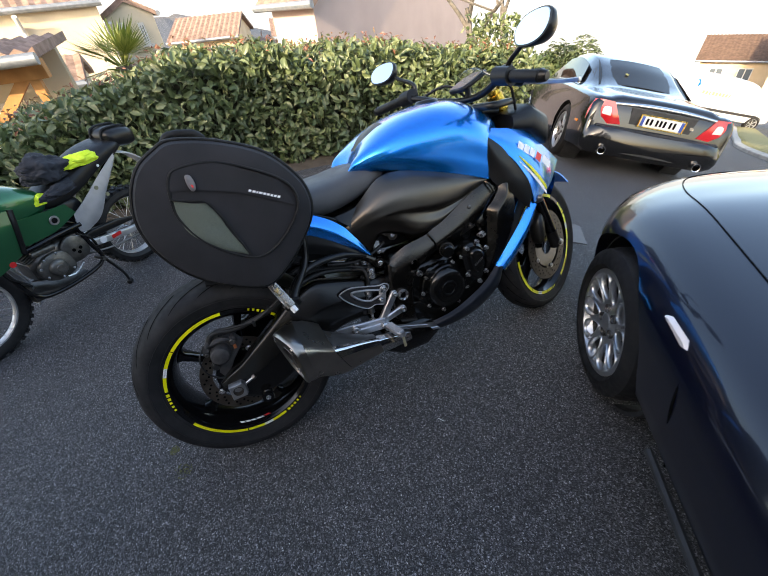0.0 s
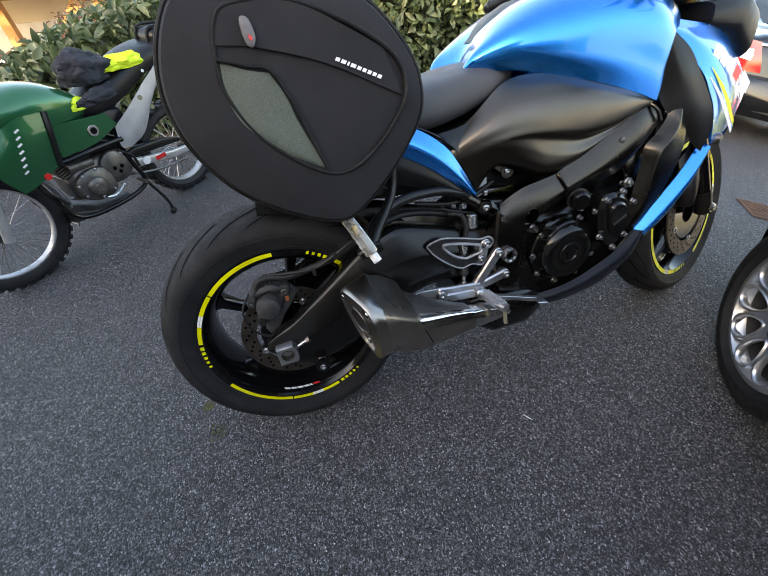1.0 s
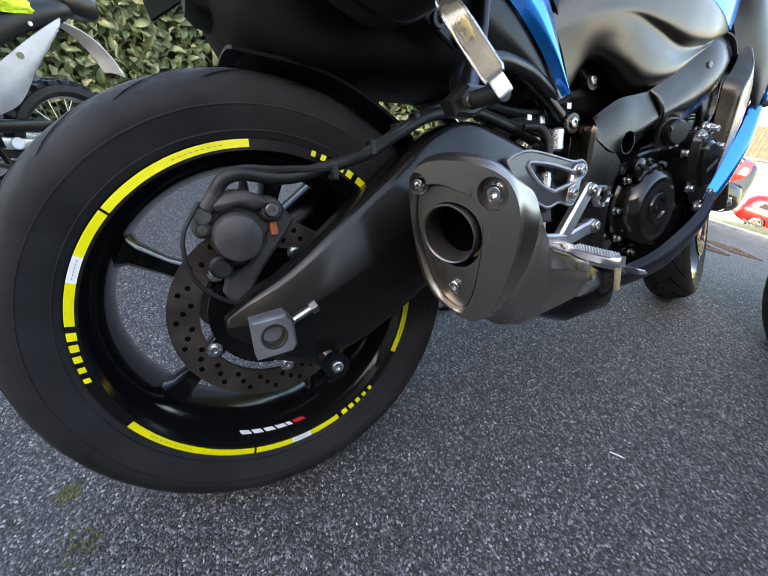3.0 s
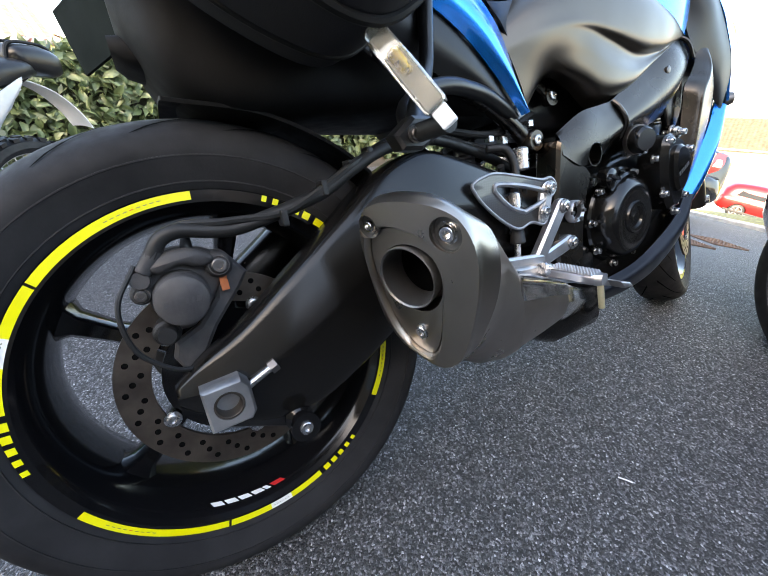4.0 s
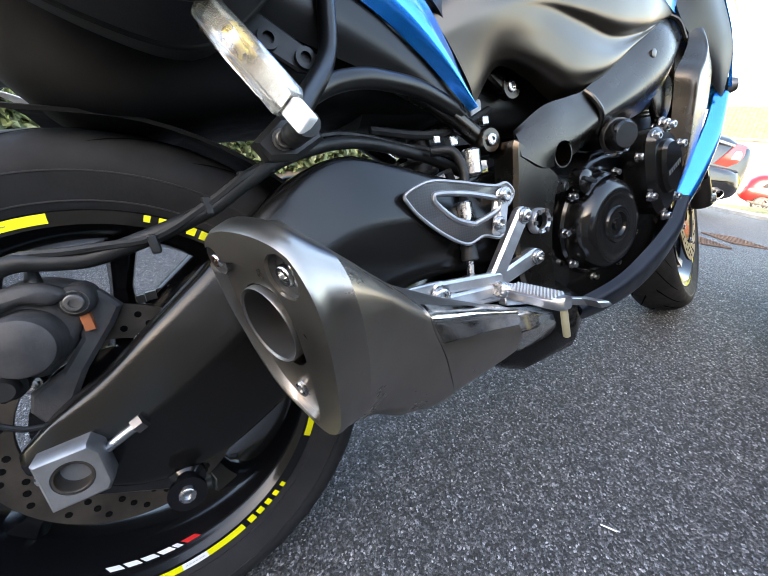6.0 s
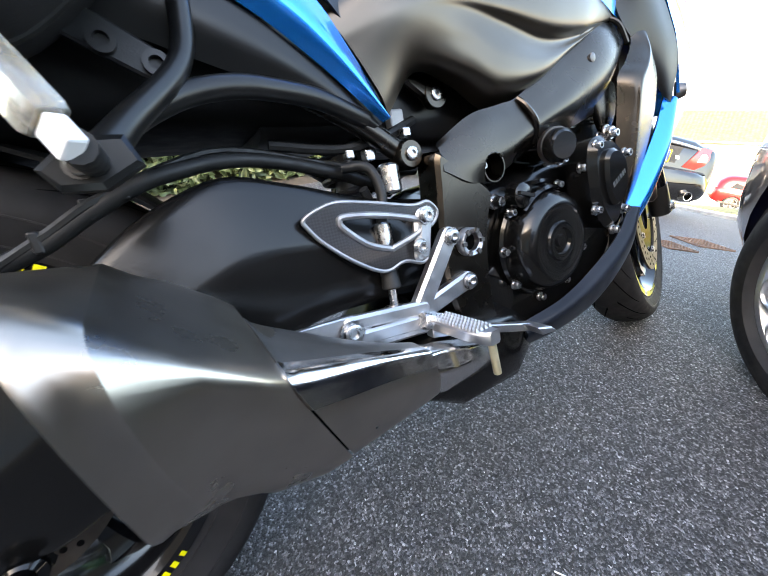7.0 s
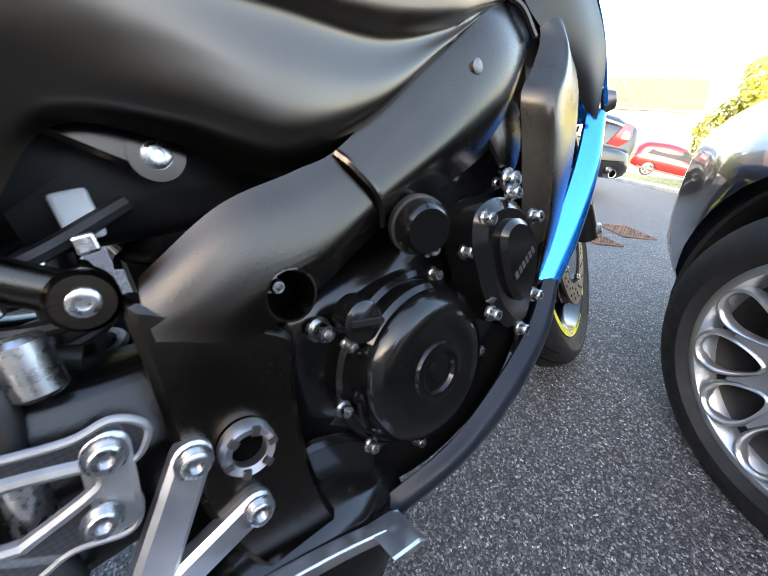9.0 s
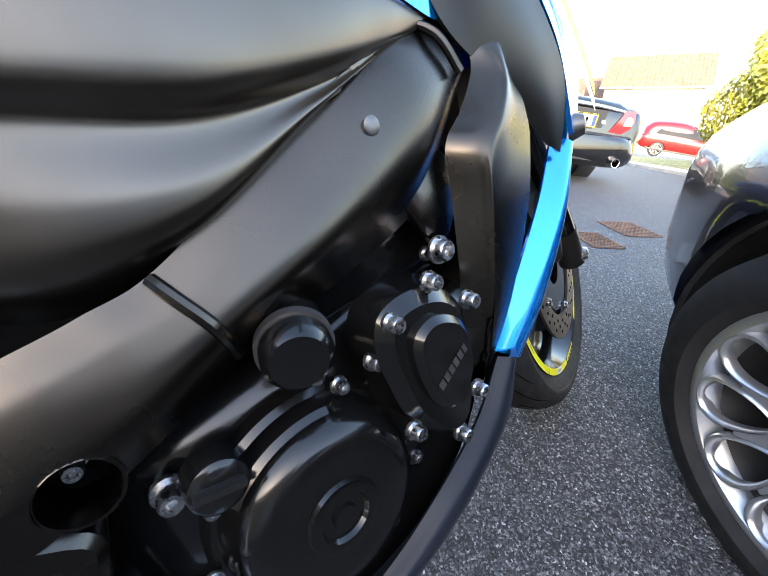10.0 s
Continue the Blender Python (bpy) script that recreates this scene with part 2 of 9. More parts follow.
def rings(list_of_rings, closed=True, caps=True):
    return add_rings(bmesh.new(), list_of_rings, closed, caps)


def patch(curves, nu=24, nv=12, thick=0.006, push=None):
    """A smooth panel through curves (each a list of points, from one edge to the other), with thickness towards the middle of the thing."""
    rows = [spline(c, nu) for c in curves]
    grid = np.array([spline([r[i] for r in rows], nv) for i in range(nu)])
    bm = bmesh.new()
    back = grid.copy()
    du, dv = np.gradient(grid, axis=0), np.gradient(grid, axis=1)
    nrm = np.cross(du, dv)
    nrm /= np.linalg.norm(nrm, axis=2, keepdims=True) + 1e-9
    side = np.array(push if push is not None else (0, 1, 0), float)
    nrm *= np.sign(nrm @ side)[..., None]
    back = grid + nrm * thick
    fr = [[bm.verts.new(p) for p in r] for r in grid.tolist()]
    bk = [[bm.verts.new(p) for p in r] for r in back.tolist()]
    for i in range(nu - 1):
        for j in range(nv - 1):
            bm.faces.new((fr[i][j], fr[i + 1][j], fr[i + 1][j + 1], fr[i][j + 1]))
            bm.faces.new((bk[i][j], bk[i][j + 1], bk[i + 1][j + 1], bk[i + 1][j]))
    for i in range(nu - 1):
        bm.faces.new((fr[i][0], bk[i][0], bk[i + 1][0], fr[i + 1][0]))
        bm.faces.new((fr[i][-1], fr[i + 1][-1], bk[i + 1][-1], bk[i][-1]))
    for j in range(nv - 1):
        bm.faces.new((fr[0][j], fr[0][j + 1], bk[0][j + 1], bk[0][j]))
        bm.faces.new((fr[-1][j], bk[-1][j], bk[-1][j + 1], fr[-1][j + 1]))
    return bm


def add_tube(bm, points, radius, sides=10, count=0, caps=True):
    """A round tube along a smooth line; radius may be a list, one a point."""
    pts = spline(points, count or max(8, 5 * len(points))) if len(points) > 2 else np.array(points, float)
    rad = np.interp(np.linspace(0, 1, len(pts)), np.linspace(0, 1, len(np.atleast_1d(radius))), np.atleast_1d(radius))
    t = np.gradient(pts, axis=0)
    t /= np.linalg.norm(t, axis=1, keepdims=True) + 1e-12
    up = np.array([0, 0, 1.0]) if abs(t[0][2]) < 0.9 else np.array([1.0, 0, 0])
    out = []
    for p, d, r in zip(pts, t, rad):
        a = np.cross(up, d)
        a /= np.linalg.norm(a) + 1e-12
        b = np.cross(d, a)
        up = b
        out.append([p + r * (math.cos(k) * a + math.sin(k) * b) for k in np.linspace(0, 2 * math.pi, sides, endpoint=False)])
    return add_rings(bm, out, True, caps)


def tube(points, radius, sides=10, count=0):
    return add_tube(bmesh.new(), points, radius, sides, count)


def axis_frame(axis):
    d = Vector(axis).normalized()
    a = d.orthogonal().normalized()
    return d, a, d.cross(a)


def add_lathe(bm, profile, centre, axis=(0, 1, 0), sides=48, closed=False, arc=(0, 360), caps=True):
    """Turns a profile of (radius, place along the axis) about an axis through centre."""
    d, a, b = axis_frame(axis)
    if abs(Vector(axis).normalized().y) > 0.95:
        a, b = Vector((1, 0, 0)), Vector((0, 0, 1))
    c = Vector(centre)
    full = arc == (0, 360)
    ks = np.radians(np.linspace(arc[0], arc[1], sides, endpoint=not full))
    vs = [[bm.verts.new(c + d * h + (a * math.cos(k) + b * math.sin(k)) * r) for r, h in profile] for k in ks]
    n = len(profile)
    for i in range(sides if full else sides - 1):
        p, q = vs[i], vs[(i + 1) % sides]
        for j in range(n if closed else n - 1):
            k = (j + 1) % n
            try:
                bm.faces.new((p[j], p[k], q[k], q[j]))
            except ValueError:
                pass
    if caps and not closed:
        for j in (0, n - 1):
            if full and profile[j][0] > 1e-6:
                bm.faces.new([v[j] for v in vs])
    bmesh.ops.remove_doubles(bm, verts=bm.verts, dist=1e-6)
    return bm


def lathe(profile, centre, axis=(0, 1, 0), sides=48, closed=False, arc=(0, 360), caps=True):
    return add_lathe(bmesh.new(), profile, centre, axis, sides, closed, arc, caps)


def add_cyl(bm, a, b, r, r2=None, sides=20, chamfer=0.0):
    a, b = Vector(a), Vector(b)
    d = (b - a).normalized()
    L = (b - a).length
    r2 = r if r2 is None else r2
    c = min(chamfer, L / 3, r / 2)
    prof = [(r - c, 0), (r, c), (r2, L - c), (r2 - c, L)] if c else [(r, 0), (r2, L)]
    _, u, w = axis_frame(d)
    out = [[a + d * h + (u * math.cos(k) + w * math.sin(k)) * rr for k in np.linspace(0, 2 * math.pi, sides, endpoint=False)] for rr, h in prof]
    return add_rings(bm, out)


def cyl(a, b, r, r2=None, sides=20, chamfer=0.0):
    return add_cyl(bmesh.new(), a, b, r, r2, sides, chamfer)


def add_slab(bm, outline, v0, v1, chamfer=0.0, plane="xz"):
    """An outline in one plane, given depth from v0 to v1, with chamfered rims."""
    o = np.array(outline, float)
    c = o.mean(0)

    def ring(scale_off, v):
        e = np.roll(o, -1, 0) - np.roll(o, 1, 0)
        nn = np.stack([e[:, 1], -e[:, 0]], 1)
        nn /= np.linalg.norm(nn, axis=1, keepdims=True) + 1e-12
        area = 0.5 * np.sum(o[:, 0] * np.roll(o[:, 1], -1) - np.roll(o[:, 0], -1) * o[:, 1])
        q = o - nn * scale_off * np.sign(area)
        if plane == "xz":
            return [(x, v, z) for x, z in q]
        if plane == "xy":
            return [(x, y, v) for x, y in q]
        return [(v, y, z) for y, z in q]
    s = 1 if v1 > v0 else -1
    rs = [ring(chamfer, v0), ring(0, v0 + s * chamfer), ring(0, v1 - s * chamfer), ring(chamfer, v1)] if chamfer else [ring(0, v0), ring(0, v1)]
    return add_rings(bm, rs)


def slab(outline, v0, v1, chamfer=0.0, plane="xz"):
    return add_slab(bmesh.new(), outline, v0, v1, chamfer, plane)


def add_box(bm, lo, hi, m=None):
    vs = bmesh.ops.create_cube(bm, size=1)["verts"]
    lo, hi = Vector(lo), Vector(hi)
    t = Matrix.Translation((lo + hi) / 2) @ Matrix.Diagonal((*(hi - lo), 1))
    bmesh.ops.transform(bm, matrix=(m @ t) if m is not None else t, verts=vs)
    return bm


def box(lo, hi, m=None):
    return add_box(bmesh.new(), lo, hi, m)


def add_bolt(bm, at, axis, r=0.006, h=0.004):
    """A socket-head bolt with a washer face, seated at a point."""
    p, d = Vector(at), Vector(axis).normalized()
    prof = [(0, 0.3 * h), (0.5 * r, 0.3 * h), (0.5 * r, h), (0.85 * r, h), (r, 0.8 * h), (r, 0), (1.35 * r, 0), (1.35 * r, -0.3 * h), (0, -0.3 * h)]
    return add_lathe(bm, prof, p, d, 14)


def bolt(at, axis, r=0.006, h=0.004):
    return add_bolt(bmesh.new(), at, axis, r, h)


def bars(bm, x0, z0, widths, height, gap, y, slant=0.0, m=None):
    """A row of plain bars that stands for lettering."""
    x = x0
    for wd in widths:
        vs = [bm.verts.new(p) for p in ((x, y, z0), (x + wd, y, z0), (x + wd + slant, y, z0 + height), (x + slant, y, z0 + height))]
        if m is not None:
            for v in vs:
                v.co = m @ v.co
        bm.faces.new(vs)
        x += wd + gap
    return bm


def text_mesh(body, size, depth=0.0004):
    """Lettering in the built-in font, as a mesh in its own x-y plane."""
    cu = bpy.data.curves.new("lettering", 'FONT')
    cu.body, cu.size, cu.extrude = body, size, depth
    cu.align_x, cu.align_y = 'CENTER', 'CENTER'
    cu.resolution_u = 3
    ob = bpy.data.objects.new("lettering", cu)
    me = bpy.data.meshes.new_from_object(ob)
    bpy.data.objects.remove(ob)
    return me


def lettering(name, body, size, material, parent, m, label="", shear=0.0):
    me = text_mesh(body, size)
    me.materials.append(material)
    if shear:
        me.transform(Matrix(((1, shear, 0, 0), (0, 1, 0, 0), (0, 0, 1, 0), (0, 0, 0, 1))))
    ob = new(name, me)
    ob.parent = parent
    ob.matrix_local = m
    return tagged(ob, label)


def cut(ob, cutter, operation='DIFFERENCE'):
    """Cuts a bmesh out of a mesh object, for good."""
    me = bpy.data.meshes.new("cutter")
    bmesh.ops.recalc_face_normals(cutter, faces=cutter.faces)
    cutter.to_mesh(me)
    cutter.free()
    tool = bpy.data.objects.new("cutter", me)
    scene.collection.objects.link(tool)
    tool.matrix_world = Matrix.Identity(4)
    keep = ob.parent
    ob.parent = None
    basis = ob.matrix_basis.copy()
    ob.matrix_basis = Matrix.Identity(4)
    own = bmesh.new()
    own.from_mesh(ob.data)
    bmesh.ops.recalc_face_normals(own, faces=own.faces)
    own.to_mesh(ob.data)
    own.free()
    md = ob.modifiers.new("cut", 'BOOLEAN')
    md.object, md.operation, md.solver = tool, operation, 'EXACT'
    bpy.context.view_layer.update()
    done = bpy.data.meshes.new_from_object(ob.evaluated_get(bpy.context.evaluated_depsgraph_get()))
    ob.modifiers.remove(md)
    ob.data = done
    ob.matrix_basis = basis
    ob.parent = keep
    bpy.data.objects.remove(tool)
    done.set_sharp_from_angle(angle=radians(40))
    return ob


# ---- ground: the bay is level, the street falls away ----
def ground_z(x, y):
    a = 0.225 * min(max(x - 1.7, 0), 2.9) + 0.27 * max(x - 4.6, 0)
    b = 0.45 * min(max(y - 4.2, 0), 7.5) * (1 if x < 5 else max(0.0, 1 - (x - 5) / 6))
    return -a - b


def build_ground():
    xs = np.concatenate([[-400, -120, -50, -22, -12], np.arange(-8, 9, 0.4), np.arange(9, 32, 1.5), [40, 55, 75, 120, 240, 420]])
    ys = np.concatenate([[-400, -120, -50, -22, -12], np.arange(-8, 13, 0.4), [14, 18, 26, 40, 60, 90, 200, 400]])
    bm = bmesh.new()
    vs = [[bm.verts.new((x, y, ground_z(x, y))) for y in ys] for x in xs]
    for i in range(len(xs) - 1):
        for j in range(len(ys) - 1):
            bm.faces.new((vs[i][j], vs[i + 1][j], vs[i + 1][j + 1], vs[i][j + 1]))
    return tagged(part("ground", bm, ASPHALT), "dark grey worn asphalt with light aggregate", "asphalt", kind="structure")


build_ground()

# bright hazy sky low over the valley, far beyond the falling street
HAZE = bpy.data.materials.new("bright_haze")
HAZE.use_nodes = True
hz = HAZE.node_tree.nodes.new("ShaderNodeEmission")
hz.inputs[0].default_value, hz.inputs[1].default_value = (1.0, 0.97, 0.92, 1), 0.42
HAZE.node_tree.links.new(hz.outputs[0], HAZE.node_tree.nodes["Material Output"].inputs[0])
bm = bmesh.new()
add_rings(bm, [[(390 * math.cos(a), 390 * math.sin(a), z) for a in np.radians(np.linspace(-55, 100, 48))] for z in (-120, 30)], closed=False)
tagged(part("backdrop", bm, HAZE), "bright hazy sky low over the valley", "sky", kind="structure")

CONCRETE = worn("pale_concrete", (0.30, 0.29, 0.27), (0.42, 0.41, 0.38), (0.8, 0.95), 6, 120, 0.4)
SLAB = worn("grey_cover_concrete", (0.105, 0.105, 0.105), (0.15, 0.148, 0.145), (0.75, 0.9), 7, 160, 0.35)
RUST = worn("rusty_cast_iron", (0.10, 0.055, 0.035), (0.18, 0.10, 0.06), (0.7, 0.9), 22, 200, 0.5, 0.2)
DRY_GRASS = worn("dry_verge_grass", (0.16, 0.14, 0.05), (0.30, 0.27, 0.10), (0.85, 0.95), 14, 300, 0.6)
SOIL = worn("hedge_soil", (0.05, 0.038, 0.026), (0.09, 0.07, 0.05), (0.9, 1.0), 9, 90, 0.8)


def on_ground(points, lift=0.004):
    return [(x, y, ground_z(x, y) + lift) for x, y in points]


def drain_cover(corners, label, cells):
    """A rusty cast-iron cover in a thin frame, with raised studs, set in the asphalt."""
    c = [np.array(p, float) for p in corners]
    t = thing("drain_cover", Matrix.Identity(4), label, "drain cover", "covers in the asphalt")

    def at(u, v, h):
        p = c[0] * (1 - u) * (1 - v) + c[1] * u * (1 - v) + c[2] * u * v + c[3] * (1 - u) * v
        return (p[0], p[1], ground_z(p[0], p[1]) + h)
    bm = bmesh.new()
    add_rings(bm, [[at(u, v, h) for u, v in ((0, 0), (1, 0), (1, 1), (0, 1))] for h in (-0.01, 0.006)])
    part("plate", bm, RUST, t)
    bm = bmesh.new()
    for i in range(cells):
        for j in range(cells):
            u, v = (i + 0.5) / cells, (j + 0.5) / cells
            d = 0.3 / cells
            add_rings(bm, [[at(u + a * d * k, v + b * d * k, h) for a, b in ((-1, -1), (1, -1), (1, 1), (-1, 1))] for h, k in ((0.006, 1), (0.010, 0.8))])
    part("studs", bm, RUST, t, smooth=False)
    bm = bmesh.new()
    for a, b in zip(((0, 0), (1, 0), (1, 1), (0, 1)), ((1, 0), (1, 1), (0, 1), (0, 0))):
        add_tube(bm, [at(*a, 0.004), at(*b, 0.002)], 0.006, 6)
    part("frame", bm, RUST, t)
    return t


drain_cover(((2.25, 0.29), (2.36, 0.21), (2.48, 0.37), (2.37, 0.46)), "rusty square cast-iron drain cover in the asphalt", 9)
drain_cover(((2.60, 0.28), (2.76, 0.17), (2.91, 0.36), (2.74, 0.47)), "rusty brown studded cover beside the drain", 9)
bm = bmesh.new()
add_rings(bm, [on_ground(((1.80, 0.44), (1.98, 0.30), (2.18, 0.52), (2.00, 0.66)), h) for h in (-0.02, 0.004)])
tagged(part("cover_slab", bm, SLAB), "grey concrete access cover flush with the asphalt", "access cover")
bm = bmesh.new()
add_tube(bm, [(0.578, -0.290, 0.003), (0.572, -0.281, 0.004), (0.566, -0.270, 0.003)], 0.0013, 6)
tagged(part("twig", bm, WHITE), "small pale twig lying on the asphalt", "twig")

# moss and yellow stain on the asphalt
MOSS = worn("moss_stain", (0.075, 0.085, 0.03), (0.12, 0.12, 0.05), (0.9, 1.0), 60, 300, 0.6)


def moss_patch(x, y, r, label, seed):
    rng = random.Random(seed)
    bm = bmesh.new()
    for k in range(70):
        a, d = rng.uniform(0, 6.28), r * rng.random() ** 0.7
        px, py, s = x + d * math.cos(a), y + d * math.sin(a), rng.uniform(0.0012, 0.0034)
        add_rings(bm, [[(px + s * q * math.cos(b), py + s * q * math.sin(b), h) for b in (0, 1.26, 2.5, 3.8, 5.0)] for q, h in ((1, 0.0), (0.6, 0.0025))])
    tagged(part("moss_patch", bm, MOSS), label, "moss", kind="stuff")


moss_patch(-0.335, 0.085, 0.018, "small tuft of green moss on the asphalt", 3)
moss_patch(-0.31, -0.012, 0.030, "yellowish lichen stain on the asphalt", 4)

# kerbed verge on the far side of the street
bm = bmesh.new()
edge = spline(((26.5, 10.2), (16.5, 5.9), (13.6, 4.6), (11.4, 3.6), (9.9, 2.5), (9.0, 1.35), (8.45, -0.05), (8.05, -2.0), (7.4, -4.6)), 64)
nrm = np.gradient(edge, axis=0)
nrm = np.stack([nrm[:, 1], -nrm[:, 0]], 1) / np.linalg.norm(nrm, axis=1, keepdims=True) * -1
add_rings(bm, [[(p[0] + n[0] * o, p[1] + n[1] * o, ground_z(*p) + h) for o, h in ((0, -0.05), (0, 0.06), (0.03, 0.08), (0.14, 0.08), (0.14, -0.05))] for p, n in zip(edge, nrm)])
tagged(part("kerb", bm, CONCRETE), "pale concrete kerb along the verge", "kerb", kind="structure")
bm = bmesh.new()
add_rings(bm, [[(p[0] + n[0] * o, p[1] + n[1] * o, ground_z(*p) + h) for o, h in ((0.14, -0.05), (0.14, 0.085), (0.5, 0.12), (0.9, 0.09), (0.9, -0.05))] for p, n in zip(edge, nrm)])
tagged(part("verge", bm, DRY_GRASS), "strip of short dry yellow-green grass", "grass verge", kind="structure")
rng = np.random.default_rng(5)
n = 9000
k = rng.integers(4, len(edge) - 1, n)
o = rng.uniform(0.15, 0.9, n)
base = np.c_[edge[k] + (edge[k + 1] - edge[k]) * rng.random((n, 1)) + nrm[k] * o[:, None], np.zeros(n)]
base[:, 2] = [ground_z(*p[:2]) + 0.09 for p in base]
ang, hh = rng.uniform(0, 6.28, n), rng.uniform(0.02, 0.06, n)
sd = np.c_[np.cos(ang), np.sin(ang), 0 * ang] * 0.006
tip = base + np.c_[rng.normal(0, 0.015, n), rng.normal(0, 0.015, n), hh]
vv = np.concatenate([base - sd, base + sd, tip], 1).reshape(-1, 3)
me = bpy.data.meshes.new("verge_grass")
me.from_pydata(vv.tolist(), [], np.arange(3 * n).reshape(-1, 3).tolist())
me.materials.append(DRY_GRASS)
tagged(new("verge_grass", me), "short dry grass blades on the verge", "grass", kind="stuff")


# ---- foliage ----
def leaf_material(name, ramp, rough=0.36):
    m = bsdf(name, ramp[0], rough, 0.0)
    n, l = m.node_tree.nodes, m.node_tree.links
    g, rp = n.new("ShaderNodeNewGeometry"), n.new("ShaderNodeValToRGB")
    e = rp.color_ramp.elements
    e[0].color, e[1].color = (*ramp[0], 1), (*ramp[-1], 1)
    for i, c in enumerate(ramp[1:-1], 1):
        e.new(i / (len(ramp) - 1)).color = (*c, 1)
    l.new(g.outputs["Random Per Island"], rp.inputs[0])
    l.new(rp.outputs[0], n["Principled BSDF"].inputs["Base Color"])
    add_bump(m, 60, 0.2, 0.002)
    tr, mx = n.new("ShaderNodeBsdfTranslucent"), n.new("ShaderNodeMixShader")
    mx.inputs[0].default_value = 0.14
    l.new(rp.outputs[0], tr.inputs[0])
    l.new(n["Principled BSDF"].outputs[0], mx.inputs[1])
    l.new(tr.outputs[0], mx.inputs[2])
    l.new(mx.outputs[0], n["Material Output"].inputs[0])
    return m


def leaves_mesh(name, at, facing, length, width, material, seed=1, droop=0.35, spread=0.55):
    """Folded, curved, pointed leaves at the given places, each turned roughly to its facing."""
    r = np.random.default_rng(seed)
    n = len(at)
    f = facing + r.normal(0, spread, (n, 3))
    f /= np.linalg.norm(f, axis=1, keepdims=True)
    d = np.cross(f, r.normal(0, 1, (n, 3)))
    d[:, 2] += 0.25
    d -= (d * f).sum(1, keepdims=True) * f
    d /= np.linalg.norm(d, axis=1, keepdims=True)
    s = np.cross(f, d)
    L = (length * r.uniform(0.6, 1.2, n))[:, None]
    w = (width * r.uniform(0.7, 1.2, n))[:, None]
    p0 = at
    p1 = at + d * L * 0.40 + f * L * 0.06
    p2 = at + d * L * 0.78 + f * L * 0.02
    p3 = at + d * L - f * L * droop * 0.35
    cup = f * w * 0.35
    vs = np.stack([p0, p1 - s * w * 0.5 + cup, p1, p1 + s * w * 0.5 + cup, p2 - s * w * 0.36 + cup * 0.7, p2, p2 + s * w * 0.36 + cup * 0.7, p3], 1).reshape(-1, 3)
    q = np.array([[0, 2, 1, 1], [0, 3, 2, 2], [1, 2, 5, 4], [2, 3, 6, 5], [4, 5, 7, 7], [5, 6, 7, 7]])
    faces = []
    for i in range(n):
        for a, b, c, e in (q + 8 * i).tolist():
            faces.append((a, b, c) if c == e else (a, b, c, e))
    me = bpy.data.meshes.new(name)
    me.from_pydata(vs.tolist(), [], faces)
    me.materials.append(material)
    me.shade_smooth()
    return me


LAUREL = leaf_material("laurel_leaf", [(0.050, 0.070, 0.026), (0.082, 0.112, 0.042), (0.122, 0.158, 0.064), (0.165, 0.198, 0.088), (0.22, 0.235, 0.12)], 0.40)
SHOOT = leaf_material("red_shoot_leaf", [(0.16, 0.05, 0.03), (0.22, 0.09, 0.04), (0.10, 0.12, 0.03)], 0.4)
BUSH = leaf_material("grey_green_leaf", [(0.05, 0.08, 0.03), (0.10, 0.13, 0.05), (0.16, 0.18, 0.08)], 0.5)
GOLDEN = leaf_material("yellow_green_leaf", [(0.30, 0.30, 0.03), (0.46, 0.43, 0.06), (0.58, 0.54, 0.10)], 0.5)
BARK = worn("grey_bark", (0.10, 0.085, 0.07), (0.17, 0.15, 0.125), (0.8, 0.95), 20, 90, 0.8)
HEDGE_CORE = worn("shaded_hedge_core", (0.030, 0.032, 0.018), (0.06, 0.056, 0.034), (0.9, 1.0), 14, 40, 0.9)


def hedge_top(x):
    return float(np.interp(x, [-6, -2, -1.35, -0.9, 0, 1, 2.5, 3.5], [0.42, 0.44, 0.50, 0.68, 0.885, 0.875, 0.66, 0.50])) + 0.03 * math.sin(4.1 * x) + 0.02 * math.sin(9.3 * x)


def hedge_front(x, z):
    return 2.52 + 0.07 * math.sin(2.3 * x + 2 * z) + 0.05 * math.sin(5.1 * x - 3 * z) + 0.10 * abs(z - 0.45)


